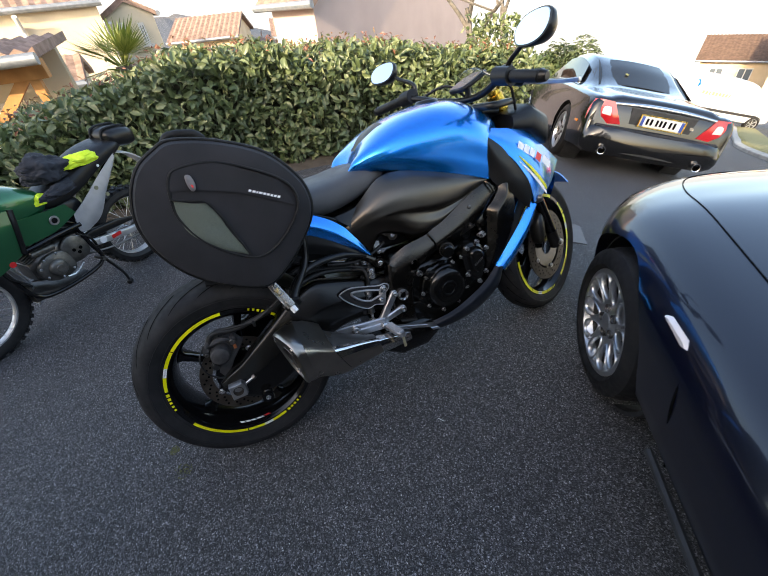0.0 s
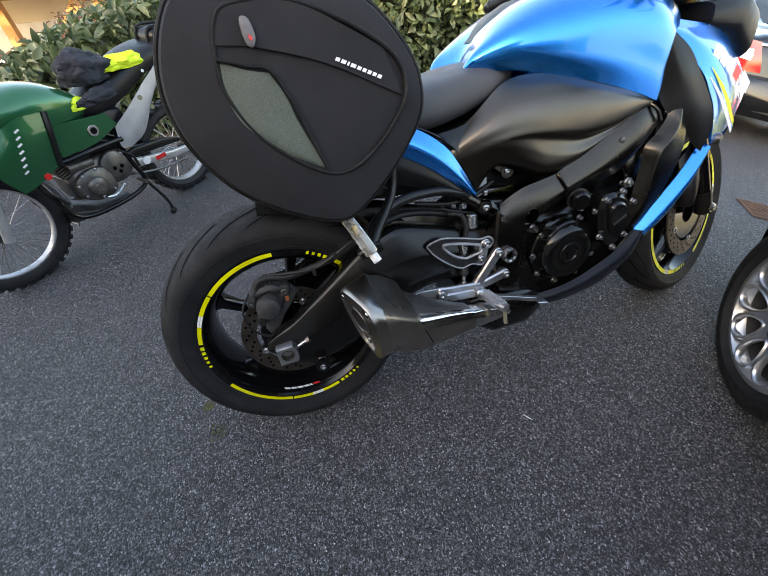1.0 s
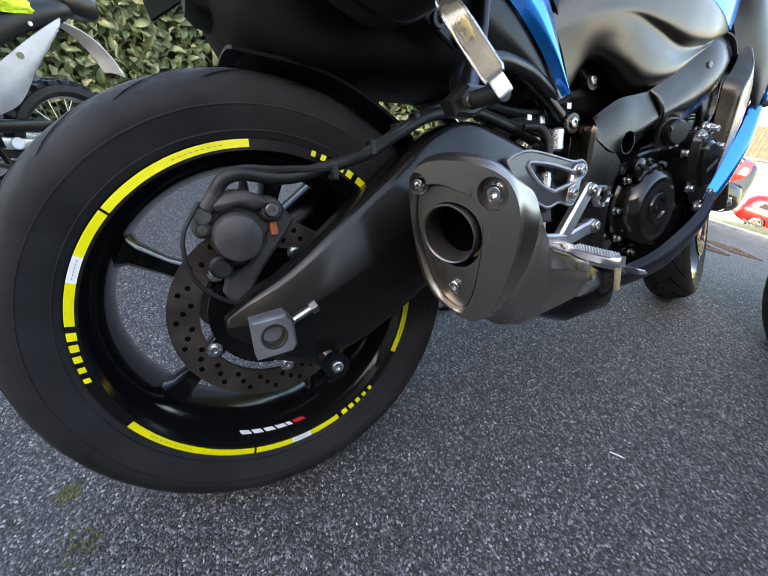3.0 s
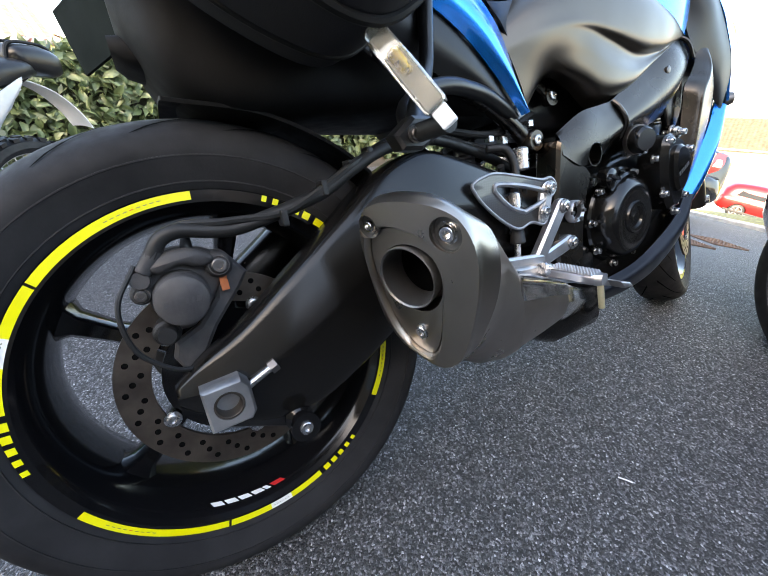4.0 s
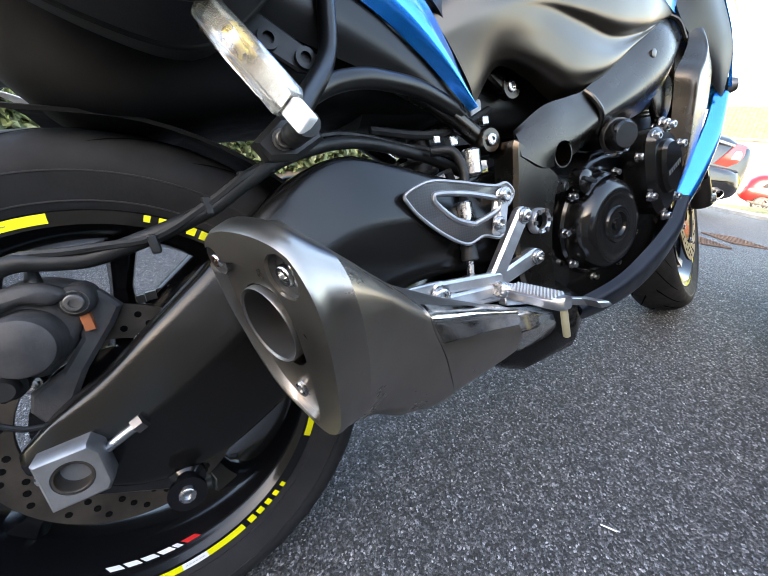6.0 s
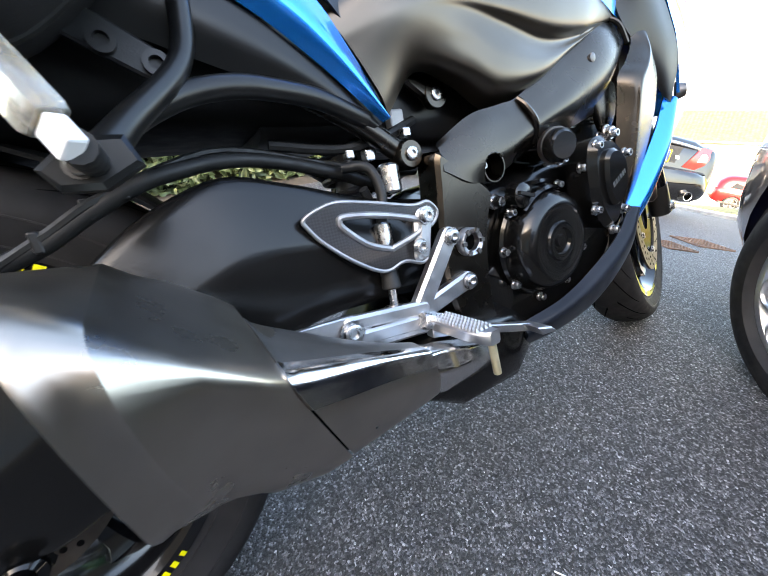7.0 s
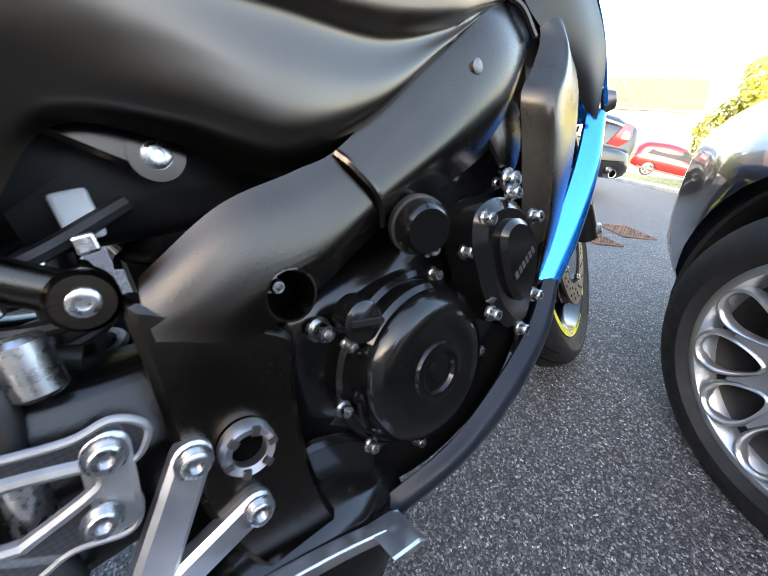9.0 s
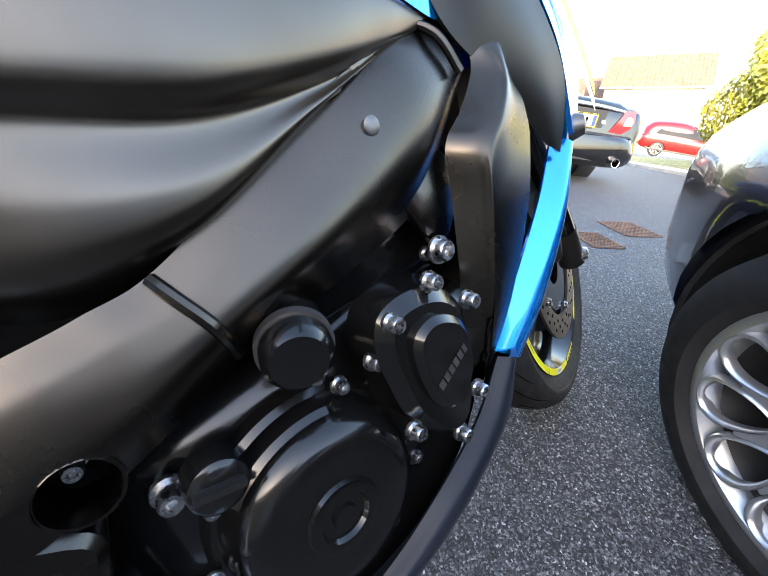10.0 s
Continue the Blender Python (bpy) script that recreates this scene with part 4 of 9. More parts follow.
def car_wheel(parent, at, side, r, width, style, steer=0.0, kind="silver multi-spoke alloy wheel"):
    """A road wheel: tyre, rim and spokes. side: +1 when its face looks to +y."""
    w = new("wheel")
    w.parent = parent
    w.matrix_local = pose(*at, 0, 0, steer) @ (Matrix.Identity(4) if side > 0 else pose(0, 0, 0, 0, 0, 180))
    tagged(w, kind)
    h = width / 2
    rim = r * 0.70
    part("tyre", lathe([(rim, -h * 0.8), (rim + 0.02, -h), (r - 0.035, -h * 0.98), (r - 0.008, -h * 0.82), (r, -h * 0.4), (r, h * 0.4), (r - 0.008, h * 0.82), (r - 0.035, h * 0.98), (rim + 0.02, h), (rim, h * 0.8)], (0, 0, 0), (0, 1, 0), 64, closed=True), RUBBER, w)
    part("rim", lathe([(rim + 0.004, h * 0.86), (rim - 0.006, h * 0.89), (rim - 0.010, h * 0.88), (rim - 0.018, h * 0.7), (rim - 0.022, h * 0.55), (rim + 0.002, h * 0.55)], (0, 0, 0), (0, 1, 0), 64, closed=True), CAR_ALLOY, w)
    part("rim_well", lathe([(rim - 0.022, h * 0.55), (rim - 0.03, h * 0.2), (rim - 0.035, -h * 0.8), (rim + 0.002, -h * 0.8), (rim + 0.002, h * 0.55)], (0, 0, 0), (0, 1, 0), 64, closed=True), WELL, w, "dark rim well")
    part("brake", lathe([(0.0, 0.0), (rim * 0.78, 0.0), (rim * 0.78, 0.012), (0.0, 0.012)], (0, -h * 0.25, 0), (0, 1, 0), 40), RUBBER if style == "loops" else DARK_STEEL, w, "dark brake disc")
    f = h * (0.84 if style == "loops" else 0.62)
    if style == "loops":
        # a dished face with ten round loops that reach out to the rim
        def level(q):
            return float(np.interp(q, [rim * 0.20, rim * 0.42, rim * 0.70, rim * 0.97], [f - 0.026, f - 0.016, f - 0.004, f + 0.001]))

        def turned(q, off, a0):
            return q * math.cos(a0) - off * math.sin(a0), q * math.sin(a0) + off * math.cos(a0)

        face_bm = lathe([(0.0, f - 0.027), (rim * 0.20, f - 0.026), (rim * 0.40, f - 0.017), (rim * 0.435, f - 0.016), (rim * 0.44, f - 0.028), (rim * 0.20, f - 0.045), (0.0, f - 0.045)], (0, 0, 0), (0, 1, 0), 80)
        part("face", face_bm, CAR_ALLOY, w, "silver dished wheel face", angle=50)
        for i in range(10):
            # the web where two loops meet
            a1 = radians(108 + 36 * i)
            wedge = [[(turned(rim * q, rim * off, a1)[0], level(rim * q) - dy, turned(rim * q, rim * off, a1)[1]) for q, off in ((0.40, -0.080), (0.46, -0.060), (0.56, -0.030), (0.68, -0.016), (0.68, 0.016), (0.56, 0.030), (0.46, 0.060), (0.40, 0.080))] for dy in (0.001, 0.012)]
            part("web", rings(wedge), CAR_ALLOY, w)
            # each loop is a rounded band round a long opening
            a0 = radians(90 + 36 * i)
            profile = ((0.150, -0.014), (0.152, -0.004), (0.160, 0.002), (0.172, 0.004), (0.188, 0.003), (0.198, -0.003), (0.200, -0.014))
            bm = bmesh.new()
            bands = []
            for k in np.linspace(0, 2 * math.pi, 44, endpoint=False):
                band = []
                for wd, dy in profile:
                    q = 0.68 + (wd + 0.09) * math.cos(k)
                    x, z = turned(rim * q, rim * wd * math.sin(k) * q / 0.68, a0)
                    band.append((x, level(rim * q) + dy, z))
                bands.append(band)
            add_rings(bm, bands + bands[:1], True, False)
            bmesh.ops.remove_doubles(bm, verts=bm.verts, dist=1e-6)
            part("loop", bm, CAR_ALLOY, w, angle=50)
    else:
        n = int(style)
        for k in range(n):
            a = 2 * math.pi * k / n + 0.3
            ca, sa = math.cos(a), math.sin(a)
            pts = []
            for rr, hw, dy in ((0.16, 0.030, -0.012), (0.5, 0.020, -0.006), (0.98, 0.034, 0.0)):
                pts.append([(rim * rr * ca - hw * sa * q, f + dy + e, rim * rr * sa + hw * ca * q) for q, e in ((-1, 0), (-0.6, 0.012), (0.6, 0.012), (1, 0), (0.6, -0.014), (-0.6, -0.014))])
            part("spoke", rings(pts), CAR_ALLOY, w)
    part("hub", lathe([(0, 0.022), (0.03, 0.022), (0.036, 0.016), (0.062, 0.006), (0.068, -0.02), (0.0, -0.02)], (0, f - (0.030 if style == "loops" else 0.012), 0), (0, 1, 0), 32), CAR_ALLOY, w)
    for k in range(5):
        a = radians(54 + 72 * k)
        part("wheel_nut", lathe([(0, -0.006), (0.011, -0.006), (0.013, 0.003), (0.016, 0.003), (0.016, -0.012), (0, -0.012)], (0.048 * math.cos(a), f + (-0.014 if style == "loops" else 0.006), 0.048 * math.sin(a)), (0, 1, 0), 12), DARK_STEEL, w)
    return w


def wheel_cuts(ob, at, r, half):
    for x, y in at:
        cut(ob, cyl((x, y - half, r - 0.01), (x, y + half, r - 0.01), r + 0.045, sides=48))


def surface_patch(name, material, parent, curves, label="", lift=0.004, nu=20, nv=8, push=(0, 0, -1)):
    return part(name, patch(curves, nu, nv, lift, push), material, parent, label)


def navy_car():
    """Small hatchback beside the bikes: only its near front corner is ever close."""
    t = thing("car", pose(1.866, -0.832, -0.012, 0, 0, 55), "dark navy-blue hatchback parked beside the motorcycle", "car", "parked cars")
    secs = [
        (0.64, [(0, .27), (.20, .27), (.40, .30), (.44, .42), (.42, .53), (.30, .60), (.15, .63), (0, .64)]),
        (0.59, [(0, .20), (.40, .20), (.60, .26), (.64, .42), (.61, .55), (.45, .645), (.25, .675), (0, .685)]),
        (0.45, [(0, .17), (.52, .17), (.71, .24), (.745, .42), (.72, .575), (.60, .69), (.35, .745), (0, .765)]),
        (0.25, [(0, .17), (.60, .17), (.79, .24), (.825, .44), (.80, .61), (.68, .735), (.38, .80), (0, .825)]),
        (0.0, [(0, .17), (.60, .17), (.80, .24), (.84, .46), (.82, .64), (.71, .77), (.40, .845), (0, .87)]),
        (-0.5, [(0, .17), (.60, .17), (.80, .24), (.85, .48), (.835, .68), (.74, .82), (.42, .905), (0, .93)]),
        (-0.95, [(0, .17), (.60, .17), (.80, .24), (.855, .50), (.84, .71), (.76, .87), (.44, .965), (0, .99)]),
        (-1.6, [(0, .17), (.60, .17), (.80, .24), (.86, .50), (.845, .74), (.77, .92), (.56, 1.30), (0, 1.36)]),
        (-2.6, [(0, .17), (.60, .17), (.80, .24), (.86, .50), (.845, .76), (.77, .95), (.57, 1.37), (0, 1.42)]),
        (-3.1, [(0, .22), (.55, .22), (.74, .28), (.80, .52), (.78, .78), (.70, .96), (.50, 1.27), (0, 1.32)]),
        (-3.35, [(0, .30), (.40, .30), (.60, .34), (.66, .52), (.62, .72), (.52, .84), (.35, .95), (0, .98)]),
    ]
    # a low, rounded bonnet
    secs = [(x if x < 0 else x * .86, [(y, z if z < .45 or x < -1 else .45 + (z - .45) * float(np.interp(x, [-.95, -.5, -.25, .3], [.45, .52, .62, .66]))) for y, z in prof]) for x, prof in secs]
    b = part("body", body_shell(secs, 80), NAVY, t, "glossy navy-blue bodywork")
    wheel_cuts(b, ((0, 0.78), (0, -0.78), (-2.5, 0.78), (-2.5, -0.78)), 0.272, 0.20)
    for x in (0, -2.5):
        for s in (1, -1):
            car_wheel(t, (x, s * 0.745, 0.266), s, 0.266, 0.18, "loops", 0)
            part("arch_liner", lathe([(0.318, -0.17), (0.318, 0.06), (0.305, 0.06), (0.305, -0.17)], (x, s * 0.70, 0.27), (0, s, 0), 40, closed=True), TRIM_BLACK, t)
    # bonnet shut line, side repeater, sill strip, windscreen, side glass
    skin = BVHTree.FromPolygons([v.co for v in b.data.vertices], [p.vertices for p in b.data.polygons])

    def on_body(x, y):
        hit = skin.ray_cast(Vector((x, y, 3)), Vector((0, 0, -1)))[0]
        return (x, y, (hit.z if hit else 0.6) + 0.001)
    line = spline(((0.48, 0.34), (0.42, 0.50), (0.26, 0.60), (0.0, 0.635), (-0.4, 0.66), (-0.9, 0.69)), 30)
    part("shut_line", tube([on_body(x, y) for x, y in line], 0.0018, 6), DARK_VOID, t, "dark bonnet shut line")
    part("repeater", slab([(-0.40, 0.570), (-0.38, 0.559), (-0.30, 0.564), (-0.285, 0.571), (-0.30, 0.579), (-0.38, 0.581)], 0.800, 0.838, 0.005), TAIL_CLEAR, t, "clear side indicator lens")
    part("door_line", tube([(-0.43, 0.80, 0.60), (-0.44, 0.838, 0.55), (-0.47, 0.850, 0.45), (-0.50, 0.80, 0.24)], 0.0035, 6), DARK_VOID, t)
    part("sill_strip", tube([(-0.45, 0.815, 0.22), (-1.2, 0.82, 0.22), (-2.1, 0.81, 0.22)], 0.012, 8), TRIM_BLACK, t)
    part("windscreen", patch([[(-0.97, y, 0.735 - 0.08 * (y / 0.75) ** 2) for y in (-.7, -.35, 0, .35, .7)], [(-1.58, y, 1.365 - 0.08 * (y / 0.6) ** 2) for y in (-.55, -.3, 0, .3, .55)]], 16, 8, 0.006, (0, 0, -1)), TINT, t)
    for s in (1, -1):
        part("side_window", patch([[(-1.1, s * .80, .93), (-1.8, s * .79, .95), (-2.6, s * .78, .97)], [(-1.6, s * .62, 1.26), (-2.1, s * .61, 1.32), (-2.6, s * .60, 1.33)]], 16, 6, 0.005, (0, -s, 0)), TINT, t)
        part("headlight", patch([[(0.435, s * .635, .525), (0.486, s * .52, .51), (0.516, s * .38, .495)], [(0.391, s * .650, .565), (0.443, s * .54, .560), (0.482, s * .38, .550)]], 12, 6, 0.02, (-1, 0, 0)), TAIL_CLEAR, t, "clear headlight")
    part("lower_grille", box((0.47, -0.35, 0.24), (0.55, 0.35, 0.33)), TRIM_BLACK, t, smooth=False, bevel=0.01)
    return t


navy_car()


def black_saloon():
    """A black executive saloon seen from behind. Origin on the ground under the tail; x runs to its nose."""
    t = thing("car", pose(3.87, 1.25, -0.515, 0, 0, 55.6) @ pose(0, 0, 0, 0, 8.0, 0) @ pose(0, 0, 0, 12.5, 0, 0) @ Matrix.Scale(0.9, 4), "black executive saloon with chrome boot strip and red tail lights", "car", "parked cars")
    k = 0.842
    # station, half width, sill, belt, top, half width of the top
    STN = [(0.0, .66, .40, .50, .54, .60), (0.015, .76, .34, .53, .585, .68), (0.05, .83, .29, .55, .60, .74), (0.095, .87, .26, .56, .61, .76), (0.105, .875, .25, .70, .76, .70), (0.125, .88, .25, .82, .90, .64),
           (0.16, .89, .24, .86, .94, .62), (0.26, .91, .23, .88, .96, .62), (0.50, .925, .22, .90, .985, .62), (0.80, .93, .20, .92, 1.01, .62), (0.98, .93, .20, .93, 1.04, .61), (1.20, .93, .20, .94, 1.14, .58), (1.45, .93, .20, .95, 1.26, .56),
           (1.70, .93, .20, .955, 1.36, .55), (2.0, .93, .20, .96, 1.41, .55), (2.4, .93, .20, .96, 1.425, .55), (2.8, .93, .20, .955, 1.40, .54), (3.2, .93, .20, .94, 1.25, .54), (3.6, .925, .20, .92, 1.03, .58),
           (4.2, .91, .20, .86, .95, .60), (4.7, .87, .22, .78, .86, .56), (4.95, .78, .28, .66, .74, .48), (5.02, .66, .36, .56, .62, .42)]
    out = []
    for x, w, zs, zb, zt, wt in STN:
        lo = zs + (zb - zs) * 0.35
        half = [(0, zs), (w * .5, zs), (w * .86, zs + .01), (w * .965, zs + .06), (w, lo), (w * .995, (lo + zb) / 2), (w * .97, zb - .05), (w * .93, zb), (w * .885, zb + .022)]
        half += [(w * .885 + (wt - w * .885) * u, zb + .022 + (zt - .045 - zb - .022) * u) for u in (0.4, 0.8)] + [(wt * .97, zt - .028), (wt * .86, zt - .010), (wt * .5, zt - .003), (0, zt)]
        out.append([(x * k, y * k, z * k) for y, z in half] + [(x * k, -y * k, z * k) for y, z in half[::-1][1:-1]])
    b = part("body", rings(out), CAR_BLACK, t, "glossy black bodywork", angle=34)
    wr = 0.30
    ax = (1.02 * k, 3.95 * k)
    wheel_cuts(b, [(x, s * 0.84 * k) for x in ax for s in (1, -1)], wr, 0.17)
    for x in ax:
        for s in (1, -1):
            car_wheel(t, (x, s * 0.80 * k, wr - 0.005), s, wr, 0.20, "7", 0, "silver seven-spoke alloy wheel")
            part("arch_liner", lathe([(wr + .040, -0.16), (wr + .040, 0.04), (wr + .03, 0.04), (wr + .03, -0.16)], (x, s * 0.80 * k, wr - 0.01), (0, s, 0), 36, closed=True), TRIM_BLACK, t)
    yy = np.linspace(-1, 1, 9)

    def across(half, x, z, bow=0.0, drop=0.0):
        return [(x * k + bow * k * u * u, half * k * u, z * k - drop * k * u * u) for u in yy]
    glass = part("rear_window", patch([across(.615, 1.00, 1.058, 0, 0.040), across(.590, 1.20, 1.152, 0, 0.040), across(.560, 1.45, 1.272, 0, 0.040), across(.53, 1.68, 1.364, 0, 0.038)], 20, 12, 0.006, (0, 0, -1)), TINT, t, "dark tinted rear window")
    part("sticker", lathe([(0, .002), (.022, .002), (.022, 0), (0, 0)], (1.25 * k, .20 * k, 1.185 * k), (-0.42, 0, 0.9), 16), GOLD, glass)
    part("boot_strip", patch([across(.60, 0.112, .900, 0.03, 0.03), across(.62, 0.085, .888, 0.03, 0.03), across(.62, 0.083, .862, 0.03, 0.03), across(.61, 0.105, .852, 0.03, 0.03)], 24, 8, 0.010, (1, 0, 0)), CHROME, t, "polished chrome boot strip")
    part("plate_recess", patch([across(.40, 0.100, .835), across(.37, 0.098, .64)], 12, 6, 0.01, (1, 0, 0)), TRIM_BLACK, t)
    pl = part("number_plate", box((0.070 * k, -0.26 * k, .655 * k), (0.085 * k, 0.26 * k, .775 * k)), PLATE, t, "pale plate with dark bars", smooth=False, bevel=0.004)
    for y0, y1 in ((0.222, 0.255), (-0.255, -0.222)):
        part("plate_band", box((0.066 * k, y0 * k, .66 * k), (0.071 * k, y1 * k, .77 * k)), PLATE_BLUE, pl, smooth=False)
    for y in (0.180, 0.130, 0.062, 0.015, -0.032, -0.100, -0.150):
        part("bar", box((0.066 * k, (y - 0.013) * k, .680 * k), (0.071 * k, (y + 0.013) * k, .750 * k)), DARK_VOID, pl, smooth=False)
    for a, c in (((-.27, .648), (.27, .648)), ((-.27, .782), (.27, .782)), ((-.27, .648), (-.27, .782)), ((.27, .648), (.27, .782))):
        part("plate_frame", tube([(0.073 * k, a[0] * k, a[1] * k), (0.073 * k, c[0] * k, c[1] * k)], 0.006, 6), GOLD, t, "thin brass-coloured plate frame")
    part("badge", slab([(-.40 * k, .70 * k), (-.355 * k, .70 * k), (-.345 * k, .735 * k), (-.39 * k, .735 * k)], .090 * k, .097 * k, plane="yz"), CHROME, t, "small chrome badge", smooth=False)
    for s in (1, -1):
        part("tail_light", patch([[(0.088 * k, s * .47 * k, .628 * k), (0.098 * k, s * .66 * k, .615 * k), (0.115 * k, s * .82 * k, .615 * k), (0.16 * k, s * .892 * k, .625 * k)], [(0.090 * k, s * .545 * k, .74 * k), (0.100 * k, s * .68 * k, .742 * k), (0.118 * k, s * .80 * k, .745 * k), (0.17 * k, s * .890 * k, .745 * k)], [(0.110 * k, s * .625 * k, .865 * k), (0.122 * k, s * .70 * k, .868 * k), (0.135 * k, s * .77 * k, .868 * k), (0.18 * k, s * .850 * k, .862 * k)]], 18, 12, 0.014, (1, 0, 0)), TAIL_RED, t, "red tail light lens")
        part("reversing_light", patch([[(0.086 * k, s * .625 * k, .705 * k), (0.100 * k, s * .735 * k, .715 * k)], [(0.088 * k, s * .635 * k, .76 * k), (0.104 * k, s * .735 * k, .766 * k)], [(0.100 * k, s * .655 * k, .80 * k), (0.116 * k, s * .725 * k, .805 * k)]], 10, 8, 0.006, (1, 0, 0)), TAIL_CLEAR, t, "clear reversing lens")
        part("side_marker", box((0.34 * k, s * .905 * k, .56 * k), (0.43 * k, s * .925 * k, .59 * k)), AMBER, t, smooth=False)
        pipe = lathe([(0.036, 0), (0.042, -0.002), (0.044, 0.006), (0.044, 0.12), (0.036, 0.12)], (-0.03 * k, s * .60 * k, .315 * k), (1, 0, 0), 28, closed=True)
        part("exhaust_tip", pipe, CHROME, t, "round chrome exhaust tip")
        # flat black disc, the dark inside of the tip put into its colour
        part("exhaust_core", lathe([(0, 0), (0.037, 0)], (0.03 * k, s * .60 * k, .315 * k), (1, 0, 0), 20), DARK_VOID, t)
        part("side_window", patch([[(1.22 * k, s * .805 * k, 1.005 * k), (2.2 * k, s * .805 * k, 1.010 * k), (3.1 * k, s * .805 * k, .995 * k)], [(1.62 * k, s * .655 * k, 1.25 * k), (2.2 * k, s * .625 * k, 1.335 * k), (2.75 * k, s * .63 * k, 1.31 * k)]], 18, 6, 0.006, (0, -s, 0)), TINT, t)
        part("window_trim", tube([(1.18 * k, s * .820 * k, .990 * k), (2.2 * k, s * .825 * k, .995 * k), (3.15 * k, s * .825 * k, .98 * k)], 0.006, 6), CHROME, t, "thin chrome window trim")
        part("door_mirror", lathe([(0, 0.0), (0.05, 0.01), (0.075, 0.06), (0.05, 0.11), (0, 0.12)], (3.15 * k, s * .98 * k, 1.02 * k), (1, 0, 0), 16), CAR_BLACK, t)
    part("bumper_line", patch([across(.74, 0.030, .603, 0.06), across(.76, -0.004, .585, 0.07), across(.76, -0.004, .578, 0.07)], 24, 4, 0.010, (1, 0, 0)), TRIM_BLACK, t)
    part("valance", patch([across(.62, 0.012, .40, 0.05), across(.62, 0.02, .31, 0.05)], 20, 4, 0.012, (1, 0, 0)), TRIM_BLACK, t, "matt black lower valance")
    return t


black_saloon()


def red_suv():
    t = thing("car", pose(24.0, 6.9, ground_z(24.0, 6.9) + 0.45, 0, 11, -60), "red compact sport-utility car parked in the sun", "car", "parked cars")
    secs = [
        (-0.02, [(0, .45), (.45, .45), (.66, .48), (.74, .62), (.72, .78), (.62, .88), (.3, .92), (0, .93)]),
        (0.12, [(0, .34), (.6, .34), (.80, .40), (.88, .62), (.87, .85), (.78, 1.0), (.5, 1.25), (0, 1.3)]),
        (0.6, [(0, .30), (.65, .30), (.85, .36), (.92, .62), (.91, .86), (.83, 1.04), (.62, 1.50), (0, 1.6)]),
        (2.0, [(0, .30), (.65, .30), (.85, .36), (.92, .62), (.91, .86), (.83, 1.04), (.62, 1.55), (0, 1.66)]),
        (2.9, [(0, .30), (.65, .30), (.85, .36), (.92, .62), (.90, .85), (.80, 1.02), (.5, 1.1), (0, 1.14)]),
        (4.0, [(0, .32), (.6, .32), (.82, .38), (.88, .60), (.85, .80), (.72, .95), (.4, 1.0), (0, 1.02)]),
        (4.5, [(0, .42), (.45, .42), (.6, .45), (.66, .58), (.62, .72), (.5, .8), (.3, .84), (0, .85)])]
    b = part("body", body_shell(secs, 60), CAR_RED, t, "glossy red bodywork")
    wheel_cuts(b, [(x, s * 0.85) for x in (0.85, 3.6) for s in (1, -1)], 0.35, 0.2)
    for x in (0.85, 3.6):
        for s in (1, -1):
            car_wheel(t, (x, s * 0.80, 0.35), s, 0.35, 0.22, "5", 0, "dark and silver five-spoke wheel")
    for s in (1, -1):
        part("side_window", patch([[(0.5, s * .86, 1.08), (1.8, s * .86, 1.08), (2.8, s * .84, 1.06)], [(0.75, s * .68, 1.46), (1.6, s * .66, 1.53), (2.3, s * .66, 1.48)]], 16, 6, 0.006, (0, -s, 0)), TINT, t)
        part("cladding", box((0.3, s * 0.86 - 0.06, 0.30), (4.0, s * 0.86 + 0.05, 0.40)), TRIM_BLACK, t, smooth=False, bevel=0.02)
        part("tail_light", box((-0.02, s * 0.62 - 0.12, 0.86), (0.12, s * 0.62 + 0.12, 0.98)), TAIL_RED, t, smooth=False, bevel=0.02)
    part("rear_window", patch([[(0.06, y, 1.05) for y in (-.6, 0, .6)], [(0.5, y, 1.48) for y in (-.5, 0, .5)]], 10, 6, 0.008, (1, 0, 0)), TINT, t)
    part("windscreen", patch([[(2.95, y, 1.14) for y in (-.65, 0, .65)], [(2.15, y, 1.60) for y in (-.5, 0, .5)]], 10, 6, 0.008, (0, 0, -1)), TINT, t)
    return t


red_suv()


